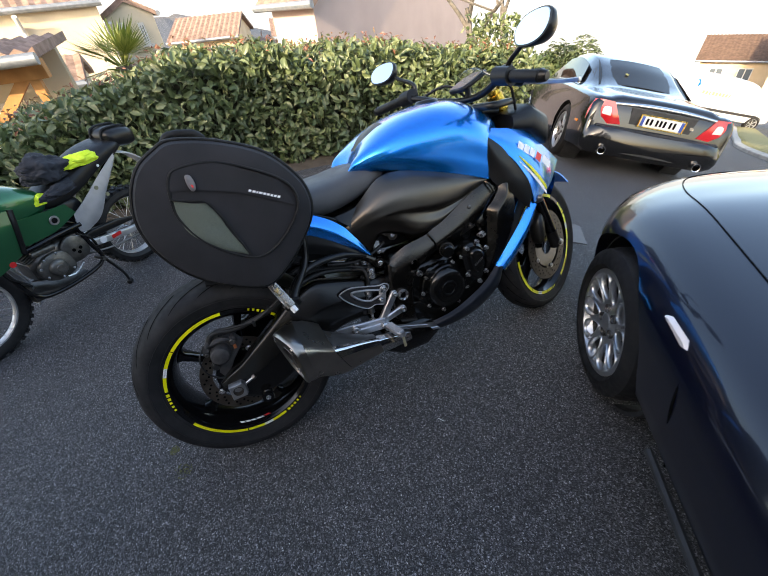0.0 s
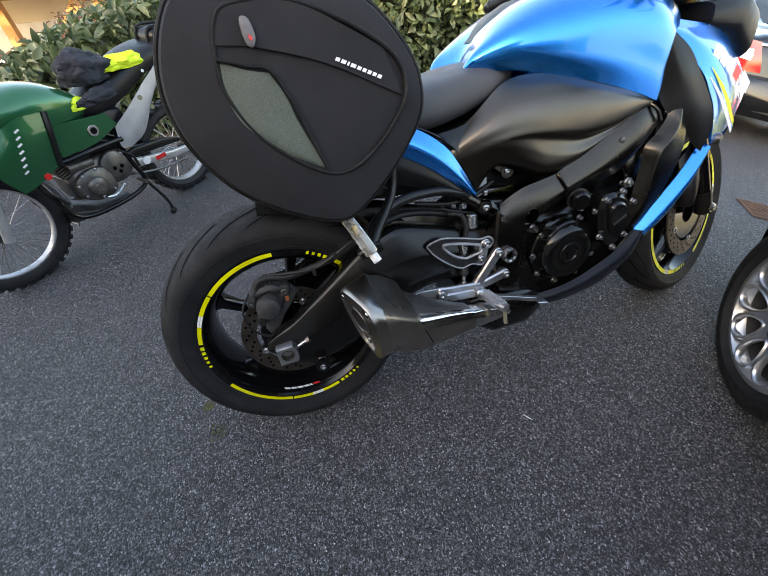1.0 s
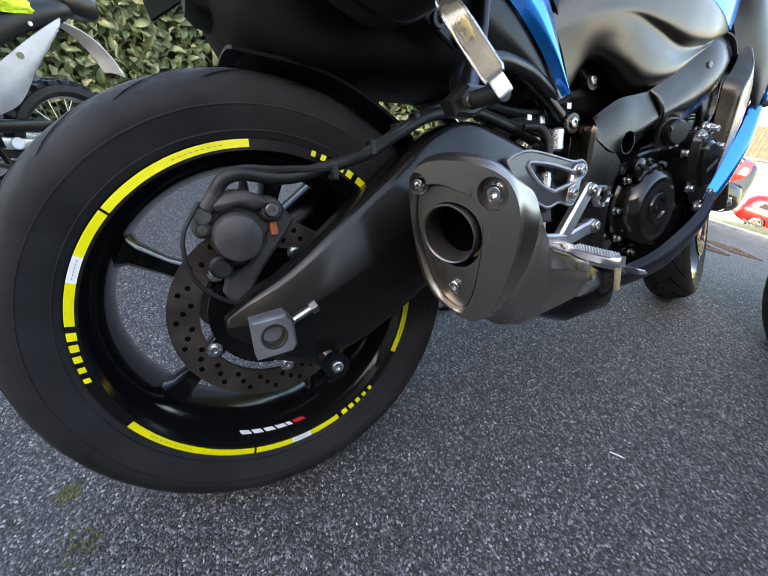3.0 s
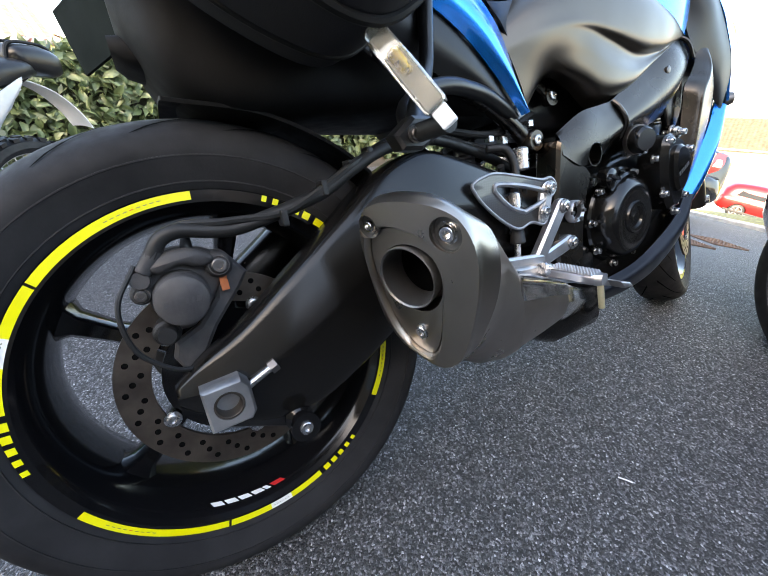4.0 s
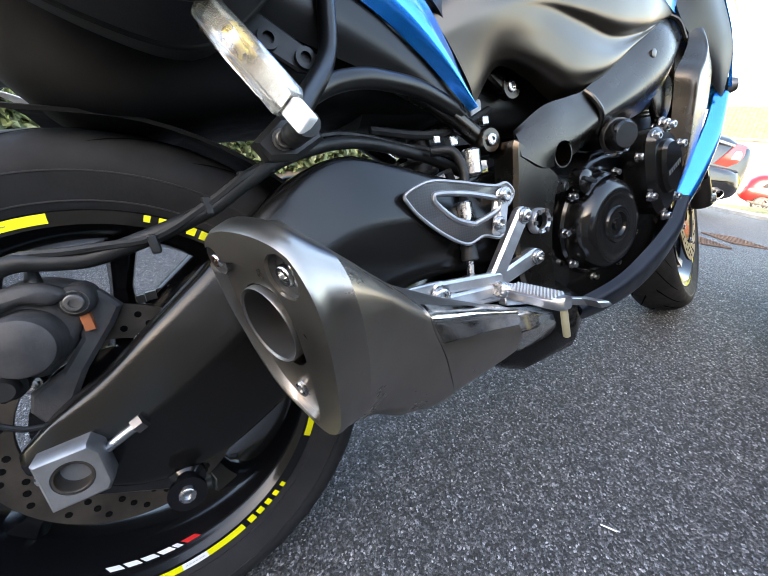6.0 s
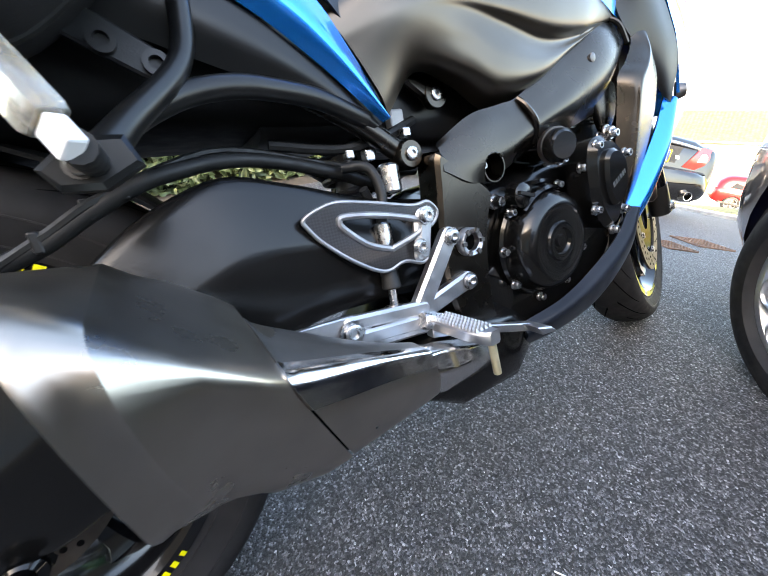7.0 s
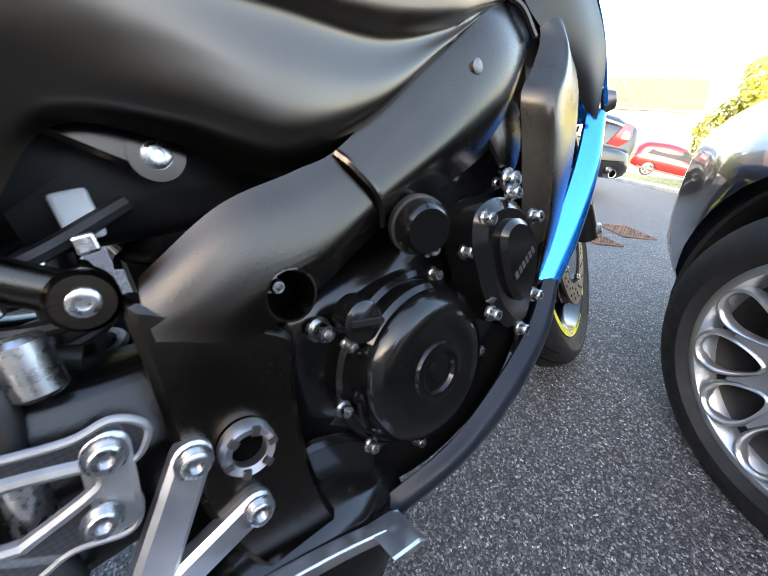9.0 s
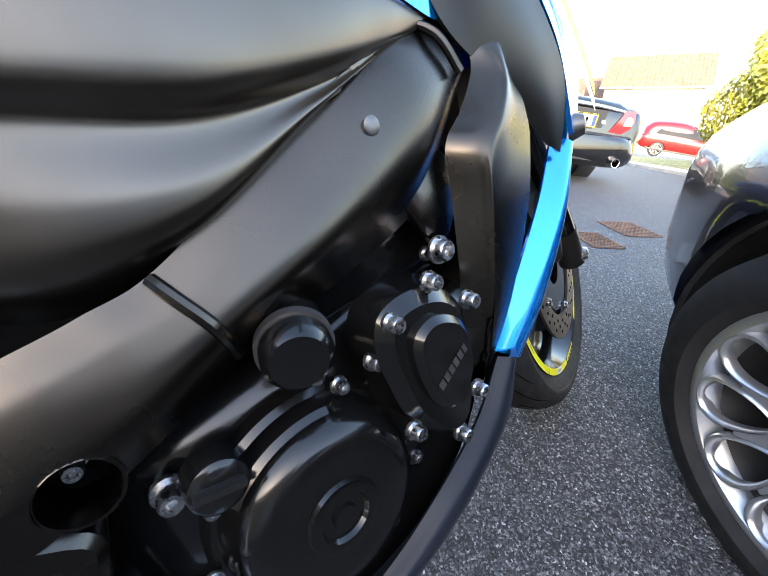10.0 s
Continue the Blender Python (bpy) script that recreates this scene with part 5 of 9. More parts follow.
def white_van():
    t = thing("van", pose(22.4, 11.8, ground_z(22.4, 11.8) + 0.1, 0, 13, -30), "white delivery van with blue corner stripe", "van", "parked cars")
    secs = [
        (0.0, [(0, .40), (.6, .40), (.86, .44), (.92, .8), (.92, 1.3), (.88, 1.8), (.7, 2.0), (0, 2.03)]),
        (0.3, [(0, .32), (.7, .32), (.92, .38), (.96, .8), (.96, 1.3), (.92, 1.85), (.72, 2.05), (0, 2.08)]),
        (2.8, [(0, .32), (.7, .32), (.92, .38), (.96, .8), (.96, 1.3), (.92, 1.85), (.72, 2.05), (0, 2.08)]),
        (3.6, [(0, .32), (.7, .32), (.92, .38), (.96, .8), (.95, 1.2), (.86, 1.6), (.66, 1.75), (0, 1.8)]),
        (4.2, [(0, .34), (.7, .34), (.9, .40), (.93, .75), (.90, 1.0), (.8, 1.12), (.5, 1.2), (0, 1.22)]),
        (4.8, [(0, .42), (.6, .42), (.74, .46), (.76, .65), (.72, .8), (.6, .88), (.4, .92), (0, .94)])]
    b = part("body", body_shell(secs, 60), VAN_WHITE, t, "white painted bodywork")
    wheel_cuts(b, [(x, s * 0.88) for x in (0.9, 4.0) for s in (1, -1)], 0.34, 0.2)
    for x in (0.9, 4.0):
        for s in (1, -1):
            car_wheel(t, (x, s * 0.83, 0.34), s, 0.34, 0.22, "6", 0, "grey steel wheel")
    for s in (1, -1):
        part("side_window", patch([[(2.95, s * .955, 1.2), (3.9, s * .93, 1.1)], [(3.0, s * .915, 1.72), (3.45, s * .86, 1.62)]], 8, 6, 0.006, (0, -s, 0)), TINT, t)
        part("stripe", patch([[(0.02, s * .93, 1.35), (0.35, s * .97, 1.62)], [(0.02, s * .90, 1.85), (0.22, s * .93, 1.86)]], 6, 6, 0.006, (0, -s, 0)), BLUE, t, "blue corner stripe")
        bm = bmesh.new()
        for i, wd in enumerate((0.12, 0.12, 0.10, 0.13, 0.12, 0.13, 0.13, 0.12, 0.08)):
            add_box(bm, (0.62 + 0.17 * i, s * 0.945 - 0.02, 1.28), (0.62 + 0.17 * i + wd, s * 0.945 + 0.02, 1.44))
        part("lettering_bars", bm, GREY_PRINT, t, "row of grey bars", smooth=False)
        part("rub_strip", box((0.3, s * .955 - 0.02, 0.62), (3.9, s * .955 + 0.02, 0.74)), TRIM_BLACK, t, smooth=False)
    part("windscreen", patch([[(4.15, y, 1.24) for y in (-.7, 0, .7)], [(3.55, y, 1.80) for y in (-.58, 0, .58)]], 10, 6, 0.008, (0, 0, -1)), TINT, t)
    return t


white_van()


# ---- the blue motorcycle: x forward, y to its left, z up its own leaning height ----
LEAN = pose(0, 0, 0, -15, 0, 0)
bike = thing("motorcycle", LEAN, "metallic blue and black sport-touring motorcycle leaning on its side stand", "motorcycle")


def sheet(curves, nu=40, nv=20):
    """A smooth skin through curves, without thickness, for closed volumes."""
    rows = [spline(c, nu) for c in curves]
    grid = np.array([spline([r[i] for r in rows], nv) for i in range(nu)])
    return rings(grid.tolist(), closed=False)


def mirrored(points):
    return [(x, -y, z) for x, y, z in points]


def both(name, curves, material, thick=0.006, nu=30, nv=14, label=""):
    """A panel of the right side and its twin on the left."""
    a = part(name, patch(curves, nu, nv, thick, (0, 1, 0)), material, bike, label)
    b = part(name, patch([mirrored(c) for c in curves], nu, nv, thick, (0, -1, 0)), material, bike, label)
    return a, b


def oval_loft(stations, sides=28, power=2.6):
    """Stations of (x, y centre, z low, z high, half width): a rounded bar along x."""
    out = []
    for x, yc, lo, hi, hw in stations:
        ring = []
        for k in np.linspace(0, 2 * math.pi, sides, endpoint=False):
            c, s = math.cos(k), math.sin(k)
            ring.append((x, yc + hw * abs(c) ** (2 / power) * math.copysign(1, c), (lo + hi) / 2 + (hi - lo) / 2 * abs(s) ** (2 / power) * math.copysign(1, s)))
        out.append(ring)
    return out


def smooth_stations(st, count):
    return [tuple(p) for p in spline(st, count)]


# -- rear wheel --
RW = (0.006, 0.0, 0.315)


def motorcycle_wheel(centre, r, rim, half, tyre_half, spokes, parent, m=None, disc=None):
    w = new("wheel")
    w.parent = parent
    w.matrix_local = (m if m is not None else Matrix.Identity(4)) @ Matrix.Translation(centre)
    prof = [(rim, -half + 0.004), (rim + 0.006, -half - 0.002), (rim + 0.03, -tyre_half * 0.97)]
    side = [(rim + (r - rim) * 0.52, -tyre_half), (rim + (r - rim) * 0.72, -tyre_half * 0.90), (rim + (r - rim) * 0.88, -tyre_half * 0.66), (rim + (r - rim) * 0.97, -tyre_half * 0.34)]
    prof = prof + side + [(r, 0)] + [(a, -b) for a, b in side[::-1]] + [(a, -b) for a, b in prof[::-1]]
    fine = spline(prof, 40)
    fine = np.vstack([fine, [(rim - 0.012, half - 0.02), (rim - 0.012, -half + 0.02)]])
    part("tyre", lathe([tuple(p) for p in fine], (0, 0, 0), (0, 1, 0), 96, closed=True), RUBBER_DUST, w, "black radial tyre with slanted grooves")
    # slanted grooves follow the crown, their shade painted as black ribbons
    half_fine = spline(prof, 161)[80:]
    crown = np.array([(p[1], p[0]) for p in half_fine if p[0] > rim + (r - rim) * 0.5])
    crown = crown[np.argsort(crown[:, 0])]
    n = 20
    for k in range(n):
        for sgn in (1, -1):
            a0 = 2 * math.pi * (k + (0.25 if sgn > 0 else 0.0)) / n
            run = []
            for u in np.linspace(0, 1, 9):
                y = sgn * tyre_half * (0.22 + 0.66 * u)
                tt = abs(y) / tyre_half
                rr = float(np.interp(tt * tyre_half, crown[:, 0], crown[:, 1]))
                a = a0 + 0.42 * u ** 1.2
                run.append((rr, y, a, 0.0044 * (1 - u) ** 0.4 + 0.0012))
            bm = bmesh.new()
            vs = []
            for rr, y, a, hw in run:
                vs.append([bm.verts.new(((rr + 0.0012) * math.cos(a + d * hw / rr), y, (rr + 0.0012) * math.sin(a + d * hw / rr))) for d in (-1, 1)])
            for p, q in zip(vs, vs[1:]):
                bm.faces.new((p[0], p[1], q[1], q[0]))
            part("tread_groove", bm, DARK_VOID, w)
    for sgn in (1, -1):
        for q in (0.14, 0.44):
            rr = rim + (r - rim) * q
            yy = sgn * float(np.interp(rr, [p[0] for p in half_fine[::-1]], [p[1] for p in half_fine[::-1]]))
            part("sidewall_ridge", lathe([(rr - 0.0012, yy - sgn * 0.002), (rr - 0.0006, yy + sgn * 0.0009), (rr + 0.0006, yy + sgn * 0.0009), (rr + 0.0012, yy - sgn * 0.002)], (0, 0, 0), (0, 1, 0), 96, closed=True), RUBBER, w)
    lip = [(rim + 0.005, -half), (rim + 0.003, -half - 0.0035), (rim - 0.010, -half - 0.0035), (rim - 0.014, -half + 0.002), (rim - 0.022, -half + 0.012), (rim - 0.030, -half * 0.45), (rim - 0.034, 0)]
    part("rim", lathe(lip + [(a, -b) for a, b in lip[::-1][1:]], (0, 0, 0), (0, 1, 0), 96, caps=False), BLACK_GLOSS, w, "gloss black wheel rim")
    for k in range(spokes):
        a = radians(143 + 360 / spokes * k)
        out = []
        for rr, tw, th, dy in ((0.040, 0.022, 0.030, 0.0), (0.085, 0.014, 0.024, 0.0), (0.135, 0.011, 0.020, 0.0), (rim - 0.045, 0.015, 0.022, 0.0), (rim - 0.026, 0.030, 0.030, 0.0)):
            aa = a + 0.10 * math.sin(rr * 12)
            c, s = math.cos(aa), math.sin(aa)
            out.append([(rr * c - tw * u * s, th * v, rr * s + tw * u * c) for u, v in ((-1, -.6), (-.6, -1), (.6, -1), (1, -.6), (1, .6), (.6, 1), (-.6, 1), (-1, .6))])
        part("spoke", rings(out), BLACK_GLOSS, w, "gloss black cast spoke")
    part("hub", lathe([(0.0, -half * 0.75), (0.030, -half * 0.75), (0.048, -half * 0.45), (0.045, 0), (0.048, half * 0.45), (0.030, half * 0.75), (0, half * 0.75)], (0, 0, 0), (0, 1, 0), 40), BLACK_GLOSS, w)
    if disc:
        for s in disc[3]:
            y = s * disc[2]
            bm = lathe([(disc[0], -0.0025), (disc[1], -0.0025), (disc[1], 0.0025), (disc[0], 0.0025)], (0, y, 0), (0, 1, 0), 80, closed=True)
            d = part("brake_disc", bm, DISC, w, "drilled steel brake disc")
            # black plugs paint the drilled holes dark
            holes = bmesh.new()
            for k in range(60):
                a = 2 * math.pi * k / 60
                rr = disc[0] + (disc[1] - disc[0]) * (0.28, 0.5, 0.72)[k % 3]
                add_lathe(holes, [(0, -0.0032), (0.0036, -0.0032), (0.0036, 0.0032), (0, 0.0032)], (rr * math.cos(a), y, rr * math.sin(a)), (0, 1, 0), 8)
            tagged(part("drilling", holes, DARK_VOID, d), "rows of small drilled holes", kind="stuff")
            bm = lathe([(0.042, -0.003), (disc[0] - 0.010, -0.003), (disc[0] - 0.010, 0.003), (0.042, 0.003)], (0, y * 0.93, 0), (0, 1, 0), 40, closed=True)
            part("disc_carrier", bm, BLACK_GLOSS, w)
            for k in range(5):
                a = radians(60 + 72 * k)
                part("disc_bolt", bolt(((disc[0] - 0.002) * math.cos(a), y + s * 0.003, (disc[0] - 0.002) * math.sin(a)), (0, s, 0), 0.0075, 0.004), ZINC, d)
    return w


rear_wheel = motorcycle_wheel(RW, 0.311, 0.2205, 0.082, 0.096, 5, bike, None, (0.090, 0.127, 0.078, (-1,)))


def tape_arc(wheel, r0, r1, a0, a1, y, mat, label="", n=16):
    bm = bmesh.new()
    ks = np.radians(np.linspace(a0, a1, n))
    vs = [[bm.verts.new((r * math.cos(k), y, r * math.sin(k))) for r in (r0, r1)] for k in ks]
    for p, q in zip(vs, vs[1:]):
        bm.faces.new((p[0], p[1], q[1], q[0]))
    return part("rim_tape", bm, mat, wheel, label)


def tape_set(wheel, r0, r1, y, starts):
    for s in starts:
        tape_arc(wheel, r0, r1, s, s + 46, y, YELLOW, "yellow reflective rim tape")
        tape_arc(wheel, r0, r1, s + 46.8, s + 61, y, YELLOW)
        tape_arc(wheel, r0, r1, s + 61, s + 69, y, WHITE, "white section of the rim tape", 8)
        tape_arc(wheel, r0, r1, s + 69, s + 82, y, YELLOW)
        for k in range(5):
            tape_arc(wheel, r0 + 0.0006 * k, r1, s + 84 + 3.8 * k, s + 86.6 - 0.25 * k + 3.8 * k, y, YELLOW, "", 4)
        # the model script on the tape, as bars
        for a, mat in [(s + 8 + 1.75 * i, GREY_PRINT if i != 4 else RED) for i in range(9)] + [(s + 62 + 1.05 * i, GREY_PRINT) for i in range(6)]:
            tape_arc(wheel, r0 + 0.0040, r1 - 0.0045, a, a + (1.05 if a < s + 50 else 0.6), y - 0.0006, mat, "", 3)


tape_set(rear_wheel, 0.2138, 0.2232, -0.0862, (88, 208, 327))
# script on the well of the rim: white bars and one red
bm, br = bmesh.new(), bmesh.new()
for i, a in enumerate((247, 252.2, 257.4, 262.6, 267.4)):
    k0, k1 = radians(a), radians(a + (4.2 if i < 4 else 2.0))
    bm.faces.new([bm.verts.new((r * math.cos(k), -0.0745, r * math.sin(k))) for r, k in ((0.1905, k0), (0.1905, k1), (0.1975, k1 + 0.03), (0.1975, k0 + 0.03))])
k0, k1 = radians(270.6), radians(275.6)
br.faces.new([br.verts.new((r * math.cos(k), -0.0745, r * math.sin(k))) for r, k in ((0.1905, k0), (0.1905, k1), (0.1975, k1 + 0.03), (0.1975, k0 + 0.03))])
part("script_bars", bm, WHITE, rear_wheel, "white bars of the wheel script")
part("script_mark", br, RED, rear_wheel, "red mark of the wheel script")

# -- swingarm, axle, brake --
hub_parts = len(BUILT)
arm_st = [(-0.062, -.128, .302, .322, .012), (-0.030, -.130, .280, .345, .026), (0.02, -.132, .255, .372, .032), (0.08, -.132, .255, .415, .036),
          (0.15, -.130, .285, .468, .038), (0.22, -.128, .325, .520, .039), (0.29, -.125, .360, .546, .040), (0.36, -.120, .378, .530, .040), (0.45, -.110, .372, .500, .042), (0.55, -.100, .365, .480, .045)]
def arm_ring(x, y, z0, z1, hw, s):
    """A swingarm section: an upper facet, a crease along the outer side and a tucked lower facet."""
    h = z1 - z0
    pts = [(-.50, 1.0), (-.62, .97), (-.70, .92), (-.90, .68), (-.985, .60), (-1.0, .57), (-.99, .53), (-.92, .30), (-.84, .10), (-.74, .03), (-.60, 0.0), (.60, 0.0), (.85, .06), (.95, .3), (.95, .7), (.80, .95), (.60, 1.0), (.05, 1.005)]
    return [(x, s * (abs(y) - hw * u), z0 + h * q) for u, q in pts]


for s in (1, -1):
    part("swingarm", rings([arm_ring(a, b, c, d, e, s) for a, b, c, d, e in smooth_stations(arm_st, 44)]), SWINGARM, bike, "black grained swingarm", angle=60)
part("swingarm_bridge", rings(oval_loft([(0.36, 0, .40, .50, .11), (0.42, 0, .385, .50, .12), (0.50, 0, .375, .48, .12)], 24, 4)), BLACK_TEX, bike)
blk = part("axle_block", slab([(-0.040, .330), (-0.002, .332), (0.006, .322), (0.006, .292), (0.000, .284), (-0.040, .284)], -0.158, -0.183, 0.003), CAST_ALU, bike, "silver chain-adjuster axle block", smooth=False)
cut(blk, cyl((-0.018, -0.22, .308), (-0.018, -0.168, .308), 0.0150, sides=32))
part("axle_bore", lathe([(0.0, 0.014), (0.0118, 0.014), (0.0118, 0.0), (0.0128, -0.0012), (0.0144, -0.0012), (0.0148, 0.0), (0.0148, 0.015), (0.0, 0.015)], (-0.018, -0.1815, .308), (0, 1, 0), 32), DISC, blk, "hollow axle end")
part("adjuster_bolt", cyl((0.004, -0.168, .314), (0.036, -0.168, .327), 0.0042, sides=12), ZINC, blk)
part("adjuster_nut", cyl((0.030, -0.168, .3245), (0.038, -0.168, .3278), 0.0078, sides=6), DARK_STEEL, blk, smooth=False)
sp = part("paddock_spool", lathe([(0.006, 0.0), (0.017, 0.0), (0.017, -0.006), (0.011, -0.011), (0.011, -0.020), (0.017, -0.026), (0.017, -0.031), (0.006, -0.031)], (0.050, -0.150, .246), (0, 1, 0), 28), BLACK_GLOSS, bike, "black paddock-stand spool")
part("spool_bolt", bolt((0.050, -0.1805, .246), (0, -1, 0), 0.0075, 0.004), ZINC, sp)
part("spool_bracket", slab([(-0.02, .285), (0.06, .262), (0.068, .24), (0.05, .228), (0.03, .24), (-0.03, .27)], -0.138, -0.152, 0.002), BLACK_TEX, bike, smooth=False)

PAD_RED = worn("rusty_orange", (0.22, 0.06, 0.02), (0.34, 0.10, 0.03), (0.6, 0.8), 30, 300, 0.2)
cal = part("brake_caliper", slab(closed_spline([(-.038, .461), (-.020, .463), (.006, .455), (.024, .438), (.010, .415), (-.008, .392), (-.028, .376), (-.050, .382), (-.058, .409), (-.062, .436), (-.055, .454)], 48), -.066, -.110, .006), CALIPER, bike, "dusty grey cast brake caliper", angle=50)
part("bridge", slab(closed_spline([(-.052, .452), (-.030, .463), (-.004, .460), (.010, .447), (-.004, .440), (-.022, .447), (-.044, .442)], 30), -.108, -.124, .004), CALIPER, cal, angle=50)
part("piston_housing", lathe([(0, -.0295), (.0215, -.0295), (.0250, -.0275), (.0262, -.022), (.0275, 0.0), (.0300, .006)], (-.030, -.112, .4135), (0, 1, 0), 40), CALIPER, cal, "round piston housing")
bm = bmesh.new()
bars(bm, -.0475, .4105, (.0044, .0022, .0040, .0040, .0022, .0044), .0060, .0026, -.1420, .0012)
part("cast_lettering_bars", bm, CALIPER, cal, smooth=False)
for x, z, r in ((.013, .438, .0080), (-.064, .425, .0058)):
    part("bolt_boss", lathe([(0, -.012), (r * 1.25, -.012), (r * 1.75, -.008), (r * 1.85, .0), (r * 1.9, .02)], (x, -.108, z), (0, 1, 0), 28), CALIPER, cal)
    part("caliper_bolt", bolt((x, -.120, z), (0, -1, 0), r, 0.005), DARK_STEEL, cal)
part("slide_pin_boot", lathe([(0, -.026), (.0085, -.026), (.0105, -.022), (.0105, -.016), (.0135, -.013), (.0135, -.004), (.0115, .0), (.0115, .02), (0, .02)], (-.053, -.108, .381), (0, 1, 0), 24), HOSE, cal, "rubber slide pin boot")
part("bleed_nipple", cyl((-.0135, -.104, .456), (-.0105, -.104, .473), 0.0075, 0.0045, 14, 0.0015), HOSE, cal)
part("banjo", lathe([(0, -.006), (.0085, -.006), (.0095, -.003), (.0095, .006), (0, .006)], (-.061, -.116, .440), (0, 1, 0), 20), CALIPER, cal)
part("hose_crimp", cyl((-.058, -.117, .446), (-.040, -.117, .467), 0.0078, sides=16, chamfer=0.0015), CALIPER, cal, "grey crimped hose end")
part("pad_shim", box((.010, -.112, .408), (.018, -.100, .424)), PAD_RED, cal, "rusty orange brake pad edge", smooth=False)
part("caliper_bracket", slab([(.014, .452), (.030, .440), (.042, .422), (.030, .405), (-.004, .368), (-.030, .330), (-.048, .326), (-.056, .345), (-.050, .362), (-.022, .374), (.002, .40)], -0.086, -0.104, 0.004), CALIPER, bike, "grey caliper bracket", smooth=False)
part("sensor_wire", tube([(-0.062, -.118, .455), (-0.085, -.128, .42), (-0.083, -.130, .375), (-0.058, -.130, .345), (-0.035, -.125, .335)], 0.0026, 8), HOSE, bike)
part("brake_hose", tube([(-.046, -.117, .460), (-.033, -.118, .476), (-.014, -.120, .481), (.011, -.121, .476), (.039, -.123, .473), (.073, -.127, .480), (0.14, -.135, .502), (0.19, -.138, .53), (0.25, -.135, .556), (0.33, -.115, .562), (0.43, -.105, .535), (0.50, -.11, .50)], 0.0078, 12), HOSE, bike, "black rubber brake hose")
part("sensor_hose", tube([(-0.046, -.100, .450), (-0.020, -.116, .484), (0.03, -.126, .482), (0.09, -.134, .483), (0.15, -.140, .512), (0.20, -.140, .540), (0.30, -.11, .575), (0.42, -.10, .548)], 0.0044, 8), HOSE, bike)
for x, z in ((0.09, .478), (0.145, .508), (0.185, .53), (0.215, .545)):
    part("hose_clip", box((x - 0.004, -0.144, z - 0.009), (x + 0.004, -0.124, z + 0.009)), BLACK_TEX, bike, smooth=False, bevel=0.002)
settle(hub_parts, faded((0.006, -0.010, 0.019), 0, 0.06, 0.26))
# chain, sprocket and hugger on the far side
part("sprocket", lathe([(0.035, -0.003), (0.098, -0.003), (0.098, 0.003), (0.035, 0.003)], (0, 0.100, .309), (0, 1, 0), 44, closed=True), DARK_STEEL, bike)
bm = bmesh.new()
for (xa, za), (xb, zb) in (((0.02, .405), (0.55, .468)), ((0.02, .213), (0.55, .40))):
    for k in range(34):
        u = k / 34
        x, z = xa + (xb - xa) * u, za + (zb - za) * u
        add_box(bm, (x - 0.007, 0.094 + 0.003 * (k % 2), z - 0.006), (x + 0.007, 0.106 - 0.003 * (k % 2), z + 0.006))
tagged(part("chain", bm, DARK_STEEL, bike, smooth=False), "oily drive chain", kind="stuff")
hug = [[(0.318 * math.cos(a) * 1.06, y, .309 + 0.318 * math.sin(a) * 1.06 - 0.25 * y * y * 6) for a in np.radians((88, 70, 52, 36, 22))] for y in (-0.095, -0.06, 0, 0.06, 0.095)]
part("hugger", patch(hug, 20, 14, 0.004, (-0.5, 0, -1)), TAIL_BLACK, bike, "black rear hugger mudguard")

# -- silencer --
silencer_parts = len(BUILT)
def tri_ring(x, top_in, top_out, low, rot=0.0, n=36, tilt=0.0):
    """A rounded triangular section; tilt leans its lower end forward."""
    top = np.array(((top_in[0] + top_out[0]) / 2, (top_in[1] + top_out[1]) / 2 + 0.006))
    out = np.array(((top_out[0] + low[0]) / 2 - 0.012, (top_out[1] + low[1]) / 2))
    o = np.array(top_out)
    pts = [top_in, top, o + 0.34 * (top - o), o + 0.06 * (top + out - 2 * o), o + 0.30 * (out - o), out, low, ((top_in[0] + low[0]) / 2 + 0.010, (top_in[1] + low[1]) / 2)]
    c = closed_spline(pts, n)
    zt = max(top_in[1], top_out[1])
    return [(x + tilt * (zt - z), y, z) for y, z in c]


ST = [(0.130, (-.198, .478), (-.318, .468), (-.245, .352), -0.06), (0.132, (-.186, .490), (-.334, .478), (-.245, .330), -0.06), (0.146, (-.183, .494), (-.340, .480), (-.246, .322), 0.0),
      (0.190, (-.180, .484), (-.338, .462), (-.250, .314), 0.14), (0.235, (-.176, .466), (-.332, .444), (-.256, .301), 0.22), (0.280, (-.170, .447), (-.322, .425), (-.258, .294), 0.28), (0.300, (-.168, .436), (-.314, .417), (-.257, .293), 0.30)]
# the end cap's face is cut off slantwise, towards the rear and the outside
FN = Vector((-1, -0.36, -0.22)).normalized()


def on_face(y, z, depth=0.0):
    return Vector((0.1475 - 0.36 * (y + 0.311) - 0.22 * (z - 0.453), y, z)) - FN * depth


def face_ring(line, scale, depth):
    mid = np.array((-0.268, 0.410))
    return [tuple(on_face(y, z, depth)) for y, z in (line - mid) * scale + mid]


